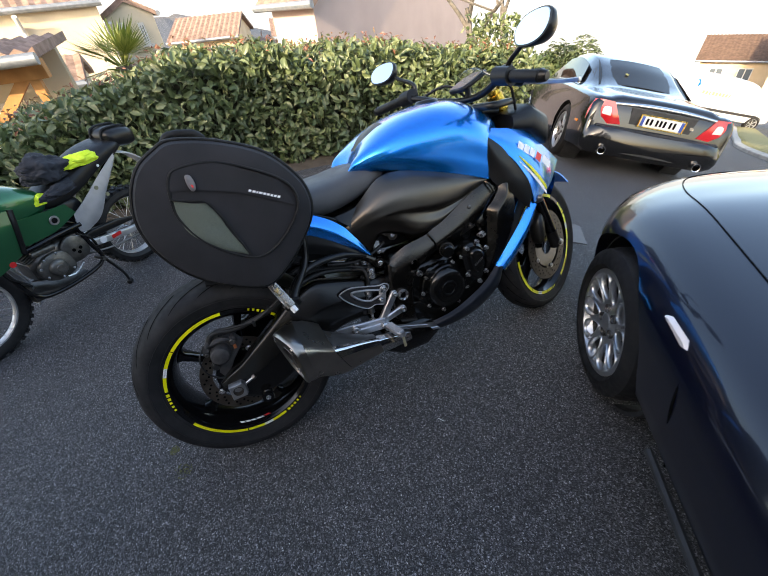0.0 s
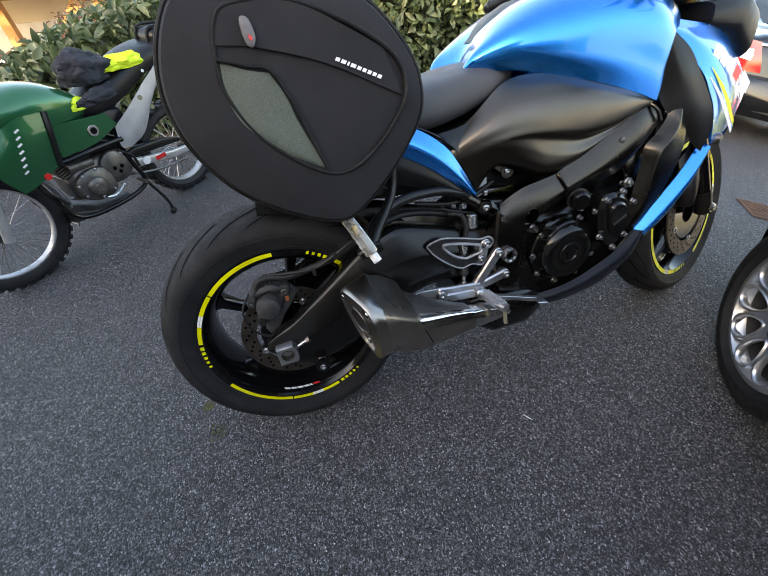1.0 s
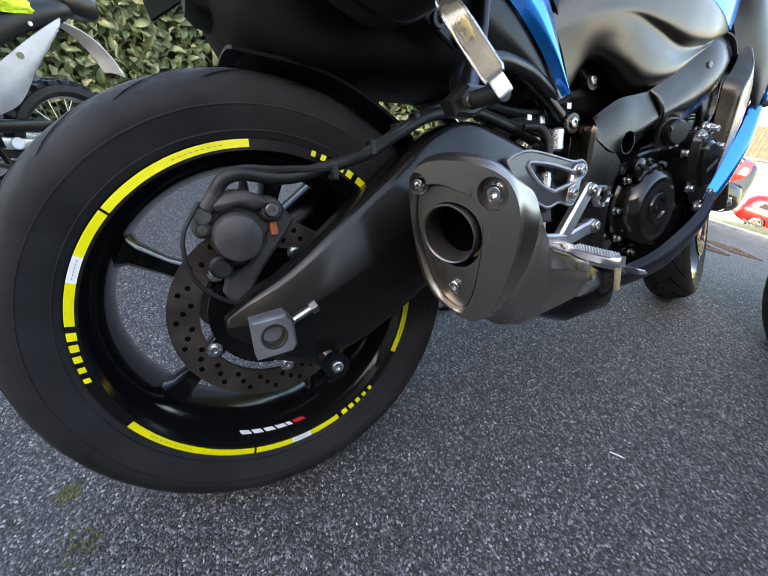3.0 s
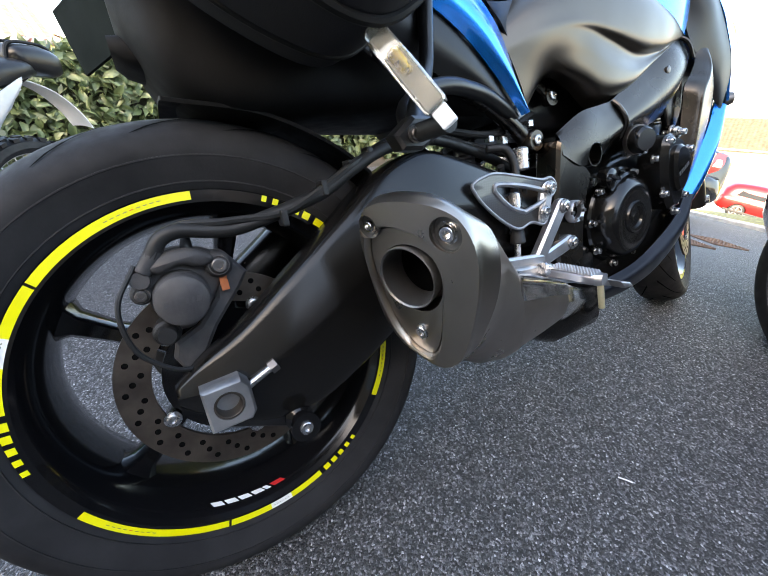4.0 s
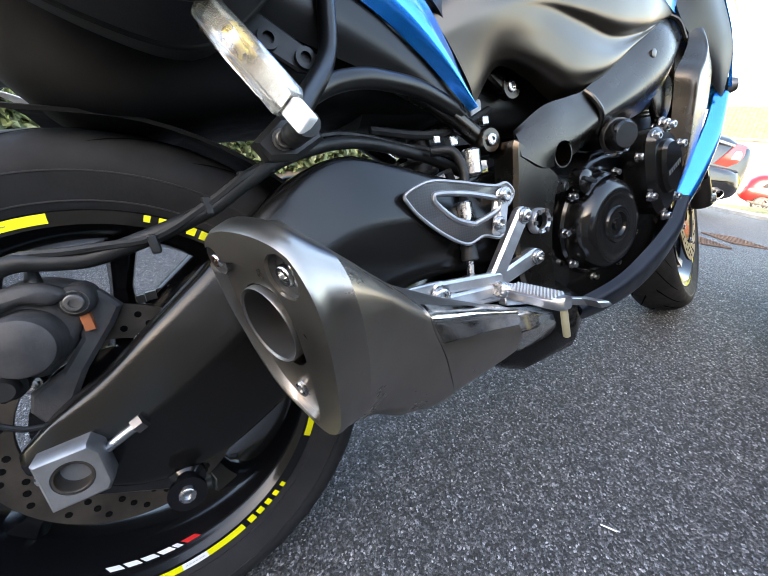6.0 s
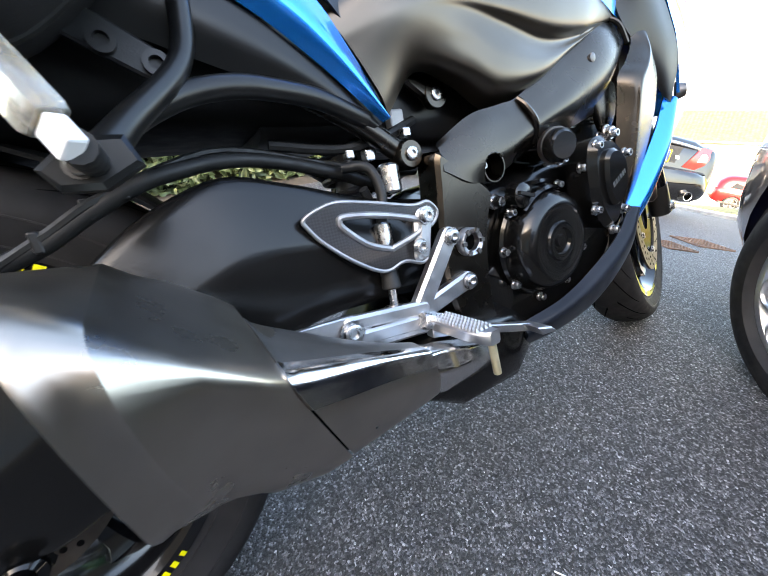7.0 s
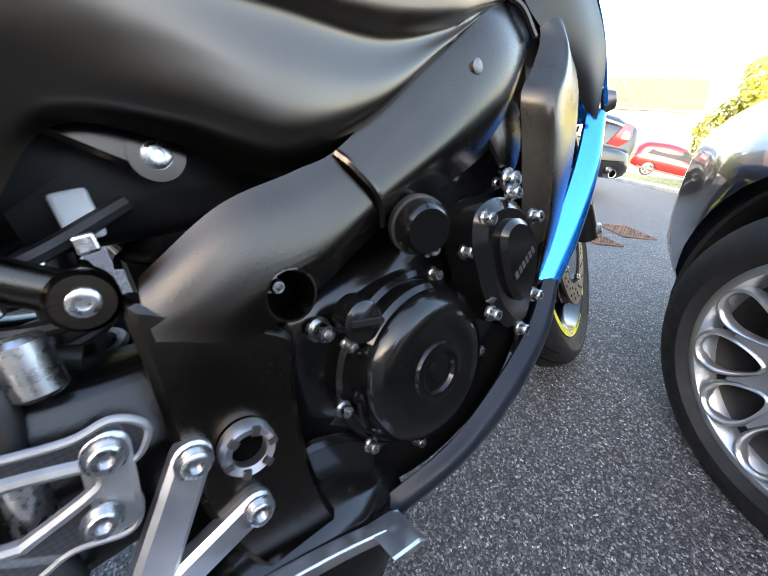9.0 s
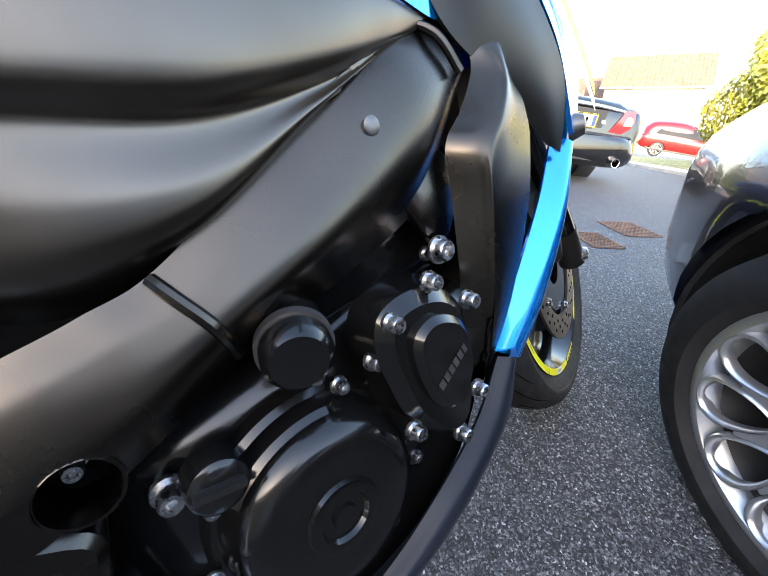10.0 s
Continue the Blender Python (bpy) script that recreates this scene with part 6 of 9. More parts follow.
FLANGE = closed_spline([(-.226, .466), (-.240, .485), (-.262, .4905), (-.286, .489), (-.308, .484), (-.324, .476), (-.335, .463), (-.340, .444), (-.336, .415), (-.323, .378), (-.304, .340), (-.278, .320), (-.252, .3225), (-.228, .337), (-.2165, .370), (-.2185, .425)], 48)
INSET = closed_spline([(-.2304, .452), (-.244, .463), (-.262, .4650), (-.278, .460), (-.289, .4555), (-.295, .449), (-.298, .439), (-.2985, .425), (-.295, .403), (-.288, .377), (-.278, .348), (-.265, .332), (-.250, .333), (-.236, .343), (-.226, .366), (-.223, .420)], 48)
back = [(x + 0.14 * (0.484 - z), y, z) for x, y, z in [(0.190, float(p[0]), float(p[1])) for p in closed_spline([(-.184, .468), (-.200, .488), (-.232, .4855), (-.268, .480), (-.305, .474), (-.325, .470), (-.338, .458), (-.341, .435), (-.333, .405), (-.315, .372), (-.288, .335), (-.258, .316), (-.232, .325), (-.208, .360), (-.192, .400), (-.183, .440)], 48)]]
cap = part("end_cap", rings([back, face_ring(FLANGE, 1.0, 0.016), face_ring(FLANGE, 0.985, 0.006), face_ring(FLANGE, 0.955, 0.001), face_ring(INSET, 1.03, 0.0), face_ring(INSET, 1.0, 0.0015), face_ring(INSET, 0.97, 0.010)]), MUFFLER, bike, "satin steel silencer end cap")
face = part("cap_face", rings([face_ring(INSET, 0.968, 0.0095), face_ring(INSET, 0.968, 0.0075), face_ring(INSET, 0.95, 0.0065)]), MUFFLER, cap, "recessed cap face")
PIPE_AXIS = (0.93, 0.32, 0.15)
for ob in (cap, face):
    cut(ob, lathe([(0, -0.05), (0.0345, -0.05), (0.0345, 0.055), (0, 0.055)], tuple(on_face(-.2635, .414)), PIPE_AXIS, 40))
CAP_BOLTS = ((-.3125, .4575, .0150), (-.2385, .4660, .0115))
for y, z, r in CAP_BOLTS:
    cut(cap, lathe([(0, -0.02), (r, -0.02), (r, 0.009), (0, 0.009)], tuple(on_face(y, z)), tuple(-FN), 32))
part("silencer", rings([back] + [tri_ring(x, a, b, c, 0, 48, t) for x, a, b, c, t in ST[4:]]), MUFFLER, bike, "brushed satin steel silencer body")
part("tail_pipe", lathe([(0.0285, 0.0), (0.0300, -0.0015), (0.0310, 0.0), (0.0310, 0.085), (0.0285, 0.085)], tuple(on_face(-.2605, .4155, 0.003)), PIPE_AXIS, 44, closed=True), MUFFLER_CAP, cap, "round tail pipe")
# flat black disc paints the shaded depth of the tail pipe
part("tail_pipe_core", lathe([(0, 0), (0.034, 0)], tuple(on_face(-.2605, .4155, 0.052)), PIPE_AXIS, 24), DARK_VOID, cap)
for y, z, r in CAP_BOLTS:
    # darker cup than the cap around it, painting in the recess shade
    part("bolt_recess", lathe([(0, 0), (r * 0.985, 0), (r * 0.985, 0.006), (r * 0.96, 0.006), (r * 0.96, 0.0008), (0, 0.0008)], tuple(on_face(y, z, 0.0088)), tuple(FN), 28), MUFFLER_CAP, cap)
    part("cap_bolt", bolt(tuple(on_face(y, z, 0.008)), tuple(FN), r * 0.48, 0.007), CHROME, cap)
part("cap_bolt", bolt(tuple(on_face(-.2565, .3565, 0.0065)), tuple(FN), 0.0070, 0.005), ZINC, cap)
part("joint_seal", rings([tri_ring(x, a, b, c, 0, 48, 0.30) for x, a, b, c in ((0.296, (-.172, .430), (-.308, .411), (-.255, .300)), (0.309, (-.172, .424), (-.304, .406), (-.254, .300)))]), DARK_VOID, bike)
LK = [(0.304, (-.205, .428), (-.310, .414), (-.257, .294), 0.30), (0.335, (-.205, .402), (-.297, .398), (-.252, .291), 0.30), (0.366, (-.205, .374), (-.284, .382), (-.247, .288), 0.28), (0.398, (-.202, .347), (-.270, .363), (-.240, .284), 0.24), (0.420, (-.200, .333), (-.262, .350), (-.235, .282), 0.20)]
sections = [tri_ring(x, a, b, c, 0, 48, t) for x, a, b, c, t in LK]
lc = part("link_cover", rings(sections), MUFFLER, bike, "satin steel link-pipe cover")


def over_section(first, last, grow):
    """Lines along the link cover, between two places round its section, lifted off it a little."""
    curves = []
    for j in range(first, last + 1):
        line = []
        for ring in sections:
            mid = np.mean(ring, axis=0)
            p = np.array(ring[j])
            line.append(tuple(p + grow * (p - mid) / np.linalg.norm(p - mid)))
        curves.append(line)
    return curves


part("top_shield", patch(over_section(0, 12, 0.004), 24, 20, 0.003, (0, 0, -1)), MUFFLER_CAP, lc, "dark satin top shield of the link cover")
part("polished_edge", patch(over_section(12, 26, 0.0055), 24, 22, 0.004, (0, 1, -1)), CHROME, lc, "polished rounded edge of the link cover")
PIPE_ST = [(0.410, (-.203, .334), (-.262, .350), (-.238, .288), 0.20), (0.440, (-.196, .324), (-.254, .340), (-.230, .276), 0.15), (0.49, (-.175, .306), (-.236, .318), (-.210, .262), 0.08), (0.55, (-.14, .285), (-.205, .292), (-.185, .245), 0.0)]
part("link_pipe", rings([tri_ring(x, a, b, c, 0, 36, t) for x, a, b, c, t in PIPE_ST]), CHROME, bike, "polished steel link pipe")
settle(silencer_parts, lambda p: Vector((0.016, -0.026, 0.014)).lerp(Vector((-0.034, 0.0, -0.010)), max(0.0, (p.x - 0.15) / 0.16)) if p.x < 0.31 else Vector((-0.034, 0.0, -0.010)) * max(0.0, (0.43 - p.x) / 0.12))
part("collector", rings(oval_loft([(0.47, -.02, .20, .30, .13), (0.52, -.02, .18, .33, .17), (0.62, -.02, .18, .32, .17), (0.68, -.02, .20, .28, .14)], 28, 4)), ENGINE, bike, "dark exhaust collector box")

# -- footrest bracket, heel guard, peg, pedal --
V = -0.190


def link(bm, a, b, wa, wb, y0, y1):
    """A flat tapering bar with rounded ends between two points of the x-z plane."""
    a, b = np.array(a, float), np.array(b, float)
    d = (b - a) / np.linalg.norm(b - a)
    n = np.array((-d[1], d[0]))
    th = math.atan2(n[1], n[0])
    o = [tuple(a + wa * np.array((math.cos(th + k), math.sin(th + k)))) for k in np.linspace(0, math.pi, 9)] + [tuple(b + wb * np.array((math.cos(th + math.pi + k), math.sin(th + math.pi + k)))) for k in np.linspace(0, math.pi, 9)]
    return add_slab(bm, o, y0, y1, 0.0035)


rest_parts = len(BUILT)
def heel_y(x):
    return V - 0.002 + 0.10 * max(0.0, 0.49 - x)


def heel_line(points, count, y=0.0):
    return [(x - .003, heel_y(x) + y, z + .002) for x, z in closed_spline(points, count)]


HEEL = [(.357, .490), (.361, .494), (.374, .499), (.397, .502), (.436, .494), (.483, .482), (.505, .482), (.517, .469), (.509, .456), (.497, .450), (.497, .428), (.487, .414), (.462, .421), (.436, .416), (.404, .435), (.373, .464), (.359, .484)]
HOLE = [(.394, .482), (.401, .486), (.439, .480), (.482, .467), (.489, .460), (.486, .450), (.452, .440), (.446, .440), (.421, .451), (.398, .473)]
ring_ = heel_line(HEEL, 60)
heel = part("heel_guard", tube(ring_ + ring_[:1], 0.0025, 8), CAST_ALU, bike, "silver pointed heel guard")
hf = part("heel_guard_face", rings([heel_line(HEEL, 60, d) for d in (-0.0012, 0.0018)]), CARBON, heel, "black carbon-look inset of the heel guard", smooth=False)
cut(hf, slab([(x - .003, z + .002) for x, z in closed_spline(HOLE, 40)], V - 0.03, V + 0.05))
ring_ = heel_line(HOLE, 44, -0.001)
part("loop", tube(ring_ + ring_[:1], [0.0040] * len(ring_ + ring_[:1]), 8), CAST_ALU, heel, "cast loop round the opening")
br = bmesh.new()
link(br, (.495, .470), (.486, .428), 0.010, 0.009, V - 0.007, V + 0.005)
part("end_link", br, ALU, heel)
br = bmesh.new()
link(br, (0.526, .437), (0.468, .360), 0.012, 0.013, V - 0.008, V + 0.008)
brk = part("footrest_bracket", br, ALU, bike, "cast aluminium footrest bracket")
for p, q, wa, wb, y0, y1 in (((0.546, .374), (0.470, .356), 0.012, 0.011, V - 0.008, V + 0.008), ((0.492, .470), (0.480, .425), 0.011, 0.008, V - 0.005, V + 0.006), ((0.470, .362), (0.372, .376), 0.009, 0.008, V - 0.010, V + 0.003),
                             ((0.478, .344), (0.372, .356), 0.010, 0.009, V - 0.010, V + 0.003), ((0.470, .335), (0.400, .345), 0.006, 0.008, V - 0.009, V + 0.003)):
    br = bmesh.new()
    link(br, p, q, wa, wb, y0, y1)
    part("bracket_arm", br, ALU, brk)
part("bracket_plate", slab([(0.310, .389), (.341, .387), (.377, .384), (.400, .378), (.395, .350), (.366, .340), (.344, .341), (.327, .366)], V - 0.006, V + 0.002, 0.0015), ALU, brk, "flat silver bracket plate", smooth=False)
for x, z, r in ((0.526, .437, .0085), (0.546, .374, .0085), (0.493, .470, .008), (0.478, .436, .0075), (0.372, .366, .011)):
    part("bracket_bolt", bolt((x, V - 0.010, z), (0, -1, 0), r, 0.005), ZINC, brk)
peg = part("footrest_peg", rings([[(x + hw * u, y, z + 0.008 * v) for u, v in ((-1, -.6), (-.7, -1), (.7, -1), (1, -.6), (1, .6), (.7, 1), (-.7, 1), (-1, .6))] for x, y, z, hw in ((0.474, -.200, .345, .010), (0.479, -.213, .343, .013), (0.490, -.258, .338, .014), (0.496, -.276, .335, .011), (0.497, -.282, .336, .007))]), ALU, bike, "knurled aluminium rider footrest")
bm = bmesh.new()
for k in range(14):
    for j in range(4):
        u = k / 14
        c = Vector((0.479 + 0.014 * u + (j - 1.5) * 0.0065, -.214 - 0.060 * u, .3525 - 0.007 * u))
        add_rings(bm, [[c + Vector((0.0024 * q * a, 0.0024 * q * b, h)) for a, b in ((-1, -1), (1, -1), (1, 1), (-1, 1))] for q, h in ((1, -0.002), (0.3, 0.0022))])
tagged(part("knurling", bm, ALU, peg, smooth=False), "small pyramids of the footrest grip", kind="stuff")
part("feeler", cyl((0.496, -.276, .331), (0.498, -.278, .290), 0.0046, sides=12, chamfer=0.001), worn("yellowed_steel", (0.48, 0.42, 0.25), (0.6, 0.54, 0.36), (0.35, 0.5), 30, 300, 0, 0.7), peg, "yellowish peg feeler")
part("peg_hinge", cyl((0.458, -.206, .352), (0.486, -.206, .340), 0.011, sides=16, chamfer=0.002), ZINC, brk)
part("brake_pedal", rings([[(x, y + 0.007 * u, z + 0.006 * v) for u, v in ((-1, -1), (1, -1), (1, 1), (-1, 1))] for x, y, z in spline(((0.470, -.200, .330), (0.52, -.205, .318), (0.58, -.208, .298), (0.625, -.215, .285)), 14)]), ALU, bike, "aluminium rear brake pedal", bevel=0.0015)
part("pedal_tip", slab([(0.612, .294), (0.640, .286), (0.648, .276), (0.622, .280)], -.205, -.245, 0.002), ALU, bike, smooth=False)
part("master_cylinder", cyl((0.445, -.172, .405), (0.452, -.165, .470), 0.0105, sides=18, chamfer=0.002), ZINC, bike, "zinc rear brake master cylinder")
part("pushrod", cyl((0.440, -.178, .352), (0.446, -.172, .410), 0.005, sides=10), ZINC, bike)
part("clevis", box((0.430, -.188, .345), (0.450, -.168, .372)), ZINC, bike, smooth=False, bevel=0.003)
part("pushrod_boot", cyl((0.443, -.176, .392), (0.446, -.172, .425), 0.012, 0.009, 16, 0.002), HOSE, bike)
part("brake_line", tube([(0.452, -.165, .47), (0.462, -.160, .505), (0.455, -.15, .535), (0.43, -.135, .54)], 0.0065, 10), HOSE, bike)
part("reservoir", cyl((0.478, -.158, .500), (0.480, -.155, .535), 0.013, sides=18, chamfer=0.003), ZINC, bike)

settle(rest_parts, (0.003, 0.015, -0.002))

# -- frame --
frame_curves = [
    [(.546, -.158, .546), (.60, -.163, .573), (.655, -.163, .582), (.70, -.161, .592), (.79, -.156, .640), (.888, -.148, .694), (.982, -.124, .718)],
    [(.542, -.167, .538), (.60, -.173, .553), (.66, -.172, .558), (.71, -.171, .570), (.80, -.168, .612), (.90, -.166, .666), (.990, -.140, .690)],
    [(.540, -.173, .526), (.59, -.178, .520), (.65, -.177, .522), (.72, -.175, .546), (.81, -.175, .578), (.91, -.171, .620), (.988, -.148, .660)],
    [(.539, -.176, .512), (.588, -.177, .490), (.65, -.166, .498), (.72, -.158, .520), (.81, -.158, .538), (.905, -.152, .566), (.970, -.132, .618)]]
fr, fl = both("main_frame", frame_curves, BLACK_FRAME, 0.02, 60, 24, "black painted twin-spar frame")
# a round opening through the frame above the pivot
HX, HZ, HR = 0.622, 0.505, 0.0180
fb = bmesh.new()
fb.from_mesh(fr.data)
near = [e for e in fb.edges if math.hypot((e.verts[0].co.x + e.verts[1].co.x) / 2 - HX, (e.verts[0].co.z + e.verts[1].co.z) / 2 - HZ) < 0.034]
bmesh.ops.subdivide_edges(fb, edges=near, cuts=6, use_grid_fill=True)
for v in fb.verts:
    d = math.hypot(v.co.x - HX, v.co.z - HZ)
    if abs(d - HR) < 0.0009:
        v.co.x, v.co.z = HX + (v.co.x - HX) * HR / d, HZ + (v.co.z - HZ) * HR / d
bmesh.ops.delete(fb, geom=[f for f in fb.faces if math.hypot(f.calc_center_median().x - HX, f.calc_center_median().z - HZ) < HR - 0.0002], context='FACES')
fb.to_mesh(fr.data)
fb.free()
part("frame_hole_wall", lathe([(HR + 0.0012, -0.0265), (HR - 0.0006, -0.0265), (HR - 0.0006, 0.022), (HR + 0.0012, 0.022)], (HX, -0.150, HZ), (0, 1, 0), 40, closed=True), BLACK_FRAME, bike)
# the opening ends in a black disc that paints its shade
part("hole_floor", lathe([(0, 0), (HR + 0.001, 0)], (HX, -0.142, HZ), (0, 1, 0), 24), DARK_VOID, bike, "flat black disc painting the shade in the frame opening")
part("frame_inner_bolt", bolt((HX - 0.002, -0.146, HZ + 0.004), (0, -1, 0), 0.0052, 0.016), ZINC, bike)
part("frame_lug", slab(closed_spline([(.868, .590), (.905, .606), (.935, .596), (.940, .560), (.922, .528), (.900, .526), (.885, .552)], 32), -.148, -.160, .003), BLACK_FRAME, bike, "frame lug with engine bolt", angle=50)
part("frame_weld", tube([(.692, -.162, .587), (.698, -.1715, .575), (.709, -.1775, .552), (.716, -.166, .526)], 0.0042, 8, 30), BLACK_FRAME, bike, "rounded weld across the frame")
part("head_weld", tube([(.925, -.134, .705), (.945, -.160, .686), (.962, -.166, .655)], 0.0038, 8, 20), BLACK_FRAME, bike)
part("frame_plug", lathe([(0, 0.0015), (0.005, 0.0015), (0.0068, 0.0004), (0.0068, -0.003), (0, -0.003)], (0.854, -0.1722, .632), (0.05, -1, 0.28), 20), DARK_STEEL, bike)
piv = slab(closed_spline([(0.534, .534), (0.560, .520), (0.588, .500), (0.616, .474), (0.606, .440), (0.598, .39), (0.598, .33), (0.604, .285), (0.575, .268), (0.545, .290), (0.524, .36), (0.522, .43), (0.528, .49)], 60), -0.1745, -0.130, 0.005)
part("pivot_plate", piv, BLACK_FRAME, bike, "black swingarm pivot plate", angle=28)
part("pivot_plate", slab([(0.548, .52), (0.634, .47), (0.632, .30), (0.56, .28), (0.54, .40)], 0.178, 0.130, 0.006), BLACK_FRAME, bike)
part("pivot_ring", lathe([(0.0115, 0.002), (0.0115, -0.006), (0.0165, -0.008), (0.0185, -0.004), (0.0185, 0.004)], (0.559, -0.180, .421), (0, 1, 0), 36, caps=False), ALU, bike, "silver castellated pivot nut")
for k in range(6):
    a = radians(60 * k)
    part("pivot_notch", box((-0.003, -0.0015, -0.0025), (0.003, 0.0015, 0.0025), Matrix.Translation((0.559 + 0.0150 * math.cos(a), -0.1885, .421 + 0.0150 * math.sin(a))) @ pose(0, 0, 0, 0, -math.degrees(a), 0)), DARK_STEEL, bike, smooth=False)
# black disc painted in for the shaded bore of the nut
part("pivot_core", lathe([(0, 0), (0.0118, 0)], (0.559, -0.178, .421), (0, 1, 0), 24), DARK_VOID, bike)

# -- tank, covers, seat --
tank_half = [
    [(.53, 0, .83), (.555, 0, .872), (.60, 0, .91), (.66, 0, .938), (.74, 0, .958), (.83, 0, .966), (.92, 0, .958), (1.0, 0, .928), (1.07, 0, .888)],
    [(.515, -.05, .83), (.54, -.07, .868), (.59, -.085, .902), (.66, -.10, .928), (.74, -.110, .944), (.83, -.115, .946), (.92, -.11, .930), (1.0, -.10, .892), (1.045, -.09, .855)],
    [(.50, -.08, .83), (.52, -.105, .855), (.58, -.138, .878), (.66, -.160, .893), (.74, -.170, .897), (.83, -.174, .890), (.91, -.170, .864), (.97, -.157, .828), (1.008, -.142, .79)],
    [(.495, -.09, .829), (.52, -.116, .838), (.59, -.150, .842), (.66, -.164, .833), (.74, -.168, .818), (.83, -.168, .802), (.91, -.164, .777), (.965, -.155, .752), (.998, -.145, .738)],
    [(.49, -.085, .826), (.53, -.105, .820), (.60, -.127, .810), (.67, -.142, .793), (.75, -.152, .772), (.83, -.157, .746), (.90, -.157, .720), (.95, -.152, .700), (.985, -.145, .692)]]
tank = part("fuel_tank", sheet([mirrored(c) for c in tank_half[:0:-1]] + tank_half, 70, 54), BLUE, bike, "glossy metallic blue fuel tank")
part("tank_base", rings(oval_loft([(.52, 0, .72, .81, .07), (.6, 0, .68, .80, .11), (.8, 0, .66, .77, .13), (.98, 0, .66, .72, .12)], 24, 4)), BLACK_TEX, bike)
part("tank_pad", patch([[(.556, y, .876 - 3 * y * y) for y in (-.05, -.02, .02, .05)], [(.60, y, .914 - 2.5 * y * y) for y in (-.06, -.02, .02, .06)], [(.655, y, .940 - 2.2 * y * y) for y in (-.05, -.02, .02, .05)]], 12, 10, 0.002, (0, 0, -1)), BLACK_TEX, tank, "black tank pad")
cap_ = part("filler_cap", lathe([(0, 0.010), (0.030, 0.010), (0.036, 0.006), (0.040, 0.0), (0.0, 0.0)], (0.845, 0, .964), (0, 0, 1), 32), BLACK_SATIN, tank)
cover_curves = [
    [(.430, -.128, .695), (.500, -.132, .745), (.575, -.128, .795), (.66, -.140, .797), (.75, -.151, .772), (.84, -.157, .742), (.905, -.156, .718), (.955, -.146, .700)],
    [(.435, -.148, .684), (.505, -.165, .722), (.58, -.172, .752), (.66, -.178, .752), (.75, -.181, .737), (.84, -.176, .718), (.90, -.165, .706), (.945, -.152, .698)],
    [(.445, -.154, .668), (.515, -.172, .694), (.587, -.180, .700), (.66, -.184, .690), (.75, -.183, .676), (.83, -.176, .677), (.89, -.164, .685), (.938, -.152, .692)],
    [(.456, -.154, .652), (.522, -.172, .678), (.591, -.177, .683), (.662, -.1745, .670), (.747, -.1685, .655), (.83, -.1625, .664), (.886, -.158, .679), (.932, -.151, .690)],
    [(.470, -.153, .630), (.53, -.166, .657), (.595, -.174, .657), (.66, -.177, .634), (.74, -.175, .628), (.82, -.168, .652), (.88, -.160, .674), (.924, -.151, .688)],
    [(.486, -.150, .604), (.535, -.156, .638), (.595, -.166, .626), (.655, -.171, .603), (.73, -.169, .608), (.81, -.162, .643), (.87, -.154, .670), (.915, -.147, .684)],
    [(.494, -.144, .586), (.540, -.144, .629), (.592, -.143, .613), (.650, -.142, .580), (.72, -.142, .594), (.80, -.145, .633), (.86, -.148, .662), (.905, -.142, .680)]]
both("tank_side_cover", cover_curves, COVER, 0.006, 80, 48, "satin black tank side cover with a long crease")
seat_st = smooth_stations([(.640, 0, .798, .822, .050), (.610, 0, .782, .836, .092), (.56, 0, .756, .842, .118), (.50, 0, .738, .838, .132), (.43, 0, .724, .828, .140), (.36, 0, .722, .826, .142), (.30, 0, .735, .840, .135)], 30)
part("rider_seat", rings(oval_loft(seat_st, 40, 3.0)), SEAT, bike, "dark grey vinyl rider seat")
part("pillion_seat", rings(oval_loft(smooth_stations([(.31, 0, .80, .850, .105), (.26, 0, .79, .885, .120), (.18, 0, .79, .900, .110), (.10, 0, .80, .895, .085), (.05, 0, .82, .88, .05)], 20), 32, 3.0)), SEAT, bike, "dark pillion seat")

# -- tail --
U = [(.492, -.148, .584), (.452, -.156, .652), (.415, -.160, .702), (.35, -.160, .748), (.24, -.150, .790), (.14, -.12, .835), (.06, -.06, .86)]
L = [(.484, -.146, .578), (.41, -.158, .640), (.345, -.164, .686), (.26, -.164, .728), (.17, -.150, .765), (.09, -.12, .800), (.03, -.05, .83)]
M = [((a[0] + b[0]) / 2, (a[1] + b[1]) / 2 - 0.010, (a[2] + b[2]) / 2) for a, b in zip(U, L)]
both("tail_panel", [U, M, L], BLUE, 0.004, 40, 12, "blue tail panel stripe")
L2 = [(.470, -.135, .572), (.39, -.145, .610), (.30, -.150, .646), (.22, -.150, .680), (.13, -.14, .715), (.06, -.11, .755), (.01, -.05, .80)]
both("tail_side", [[(x, y + 0.004, z) for x, y, z in L], [((a[0] + b[0]) / 2, (a[1] + b[1]) / 2 - 0.004, (a[2] + b[2]) / 2) for a, b in zip(L, L2)], L2], BLACK_SATIN, 0.004, 40, 10, "satin black tail side panel")
both("seat_side", [[(.62, -.10, .80), (.54, -.125, .75), (.44, -.142, .725), (.34, -.145, .735), (.20, -.135, .80)], [(.52, -.150, .70), (.47, -.152, .665), (.43, -.158, .70), (.36, -.160, .745), (.20, -.148, .80)]], BLACK_SATIN, 0.003, 24, 6, "satin black panel under the seat")
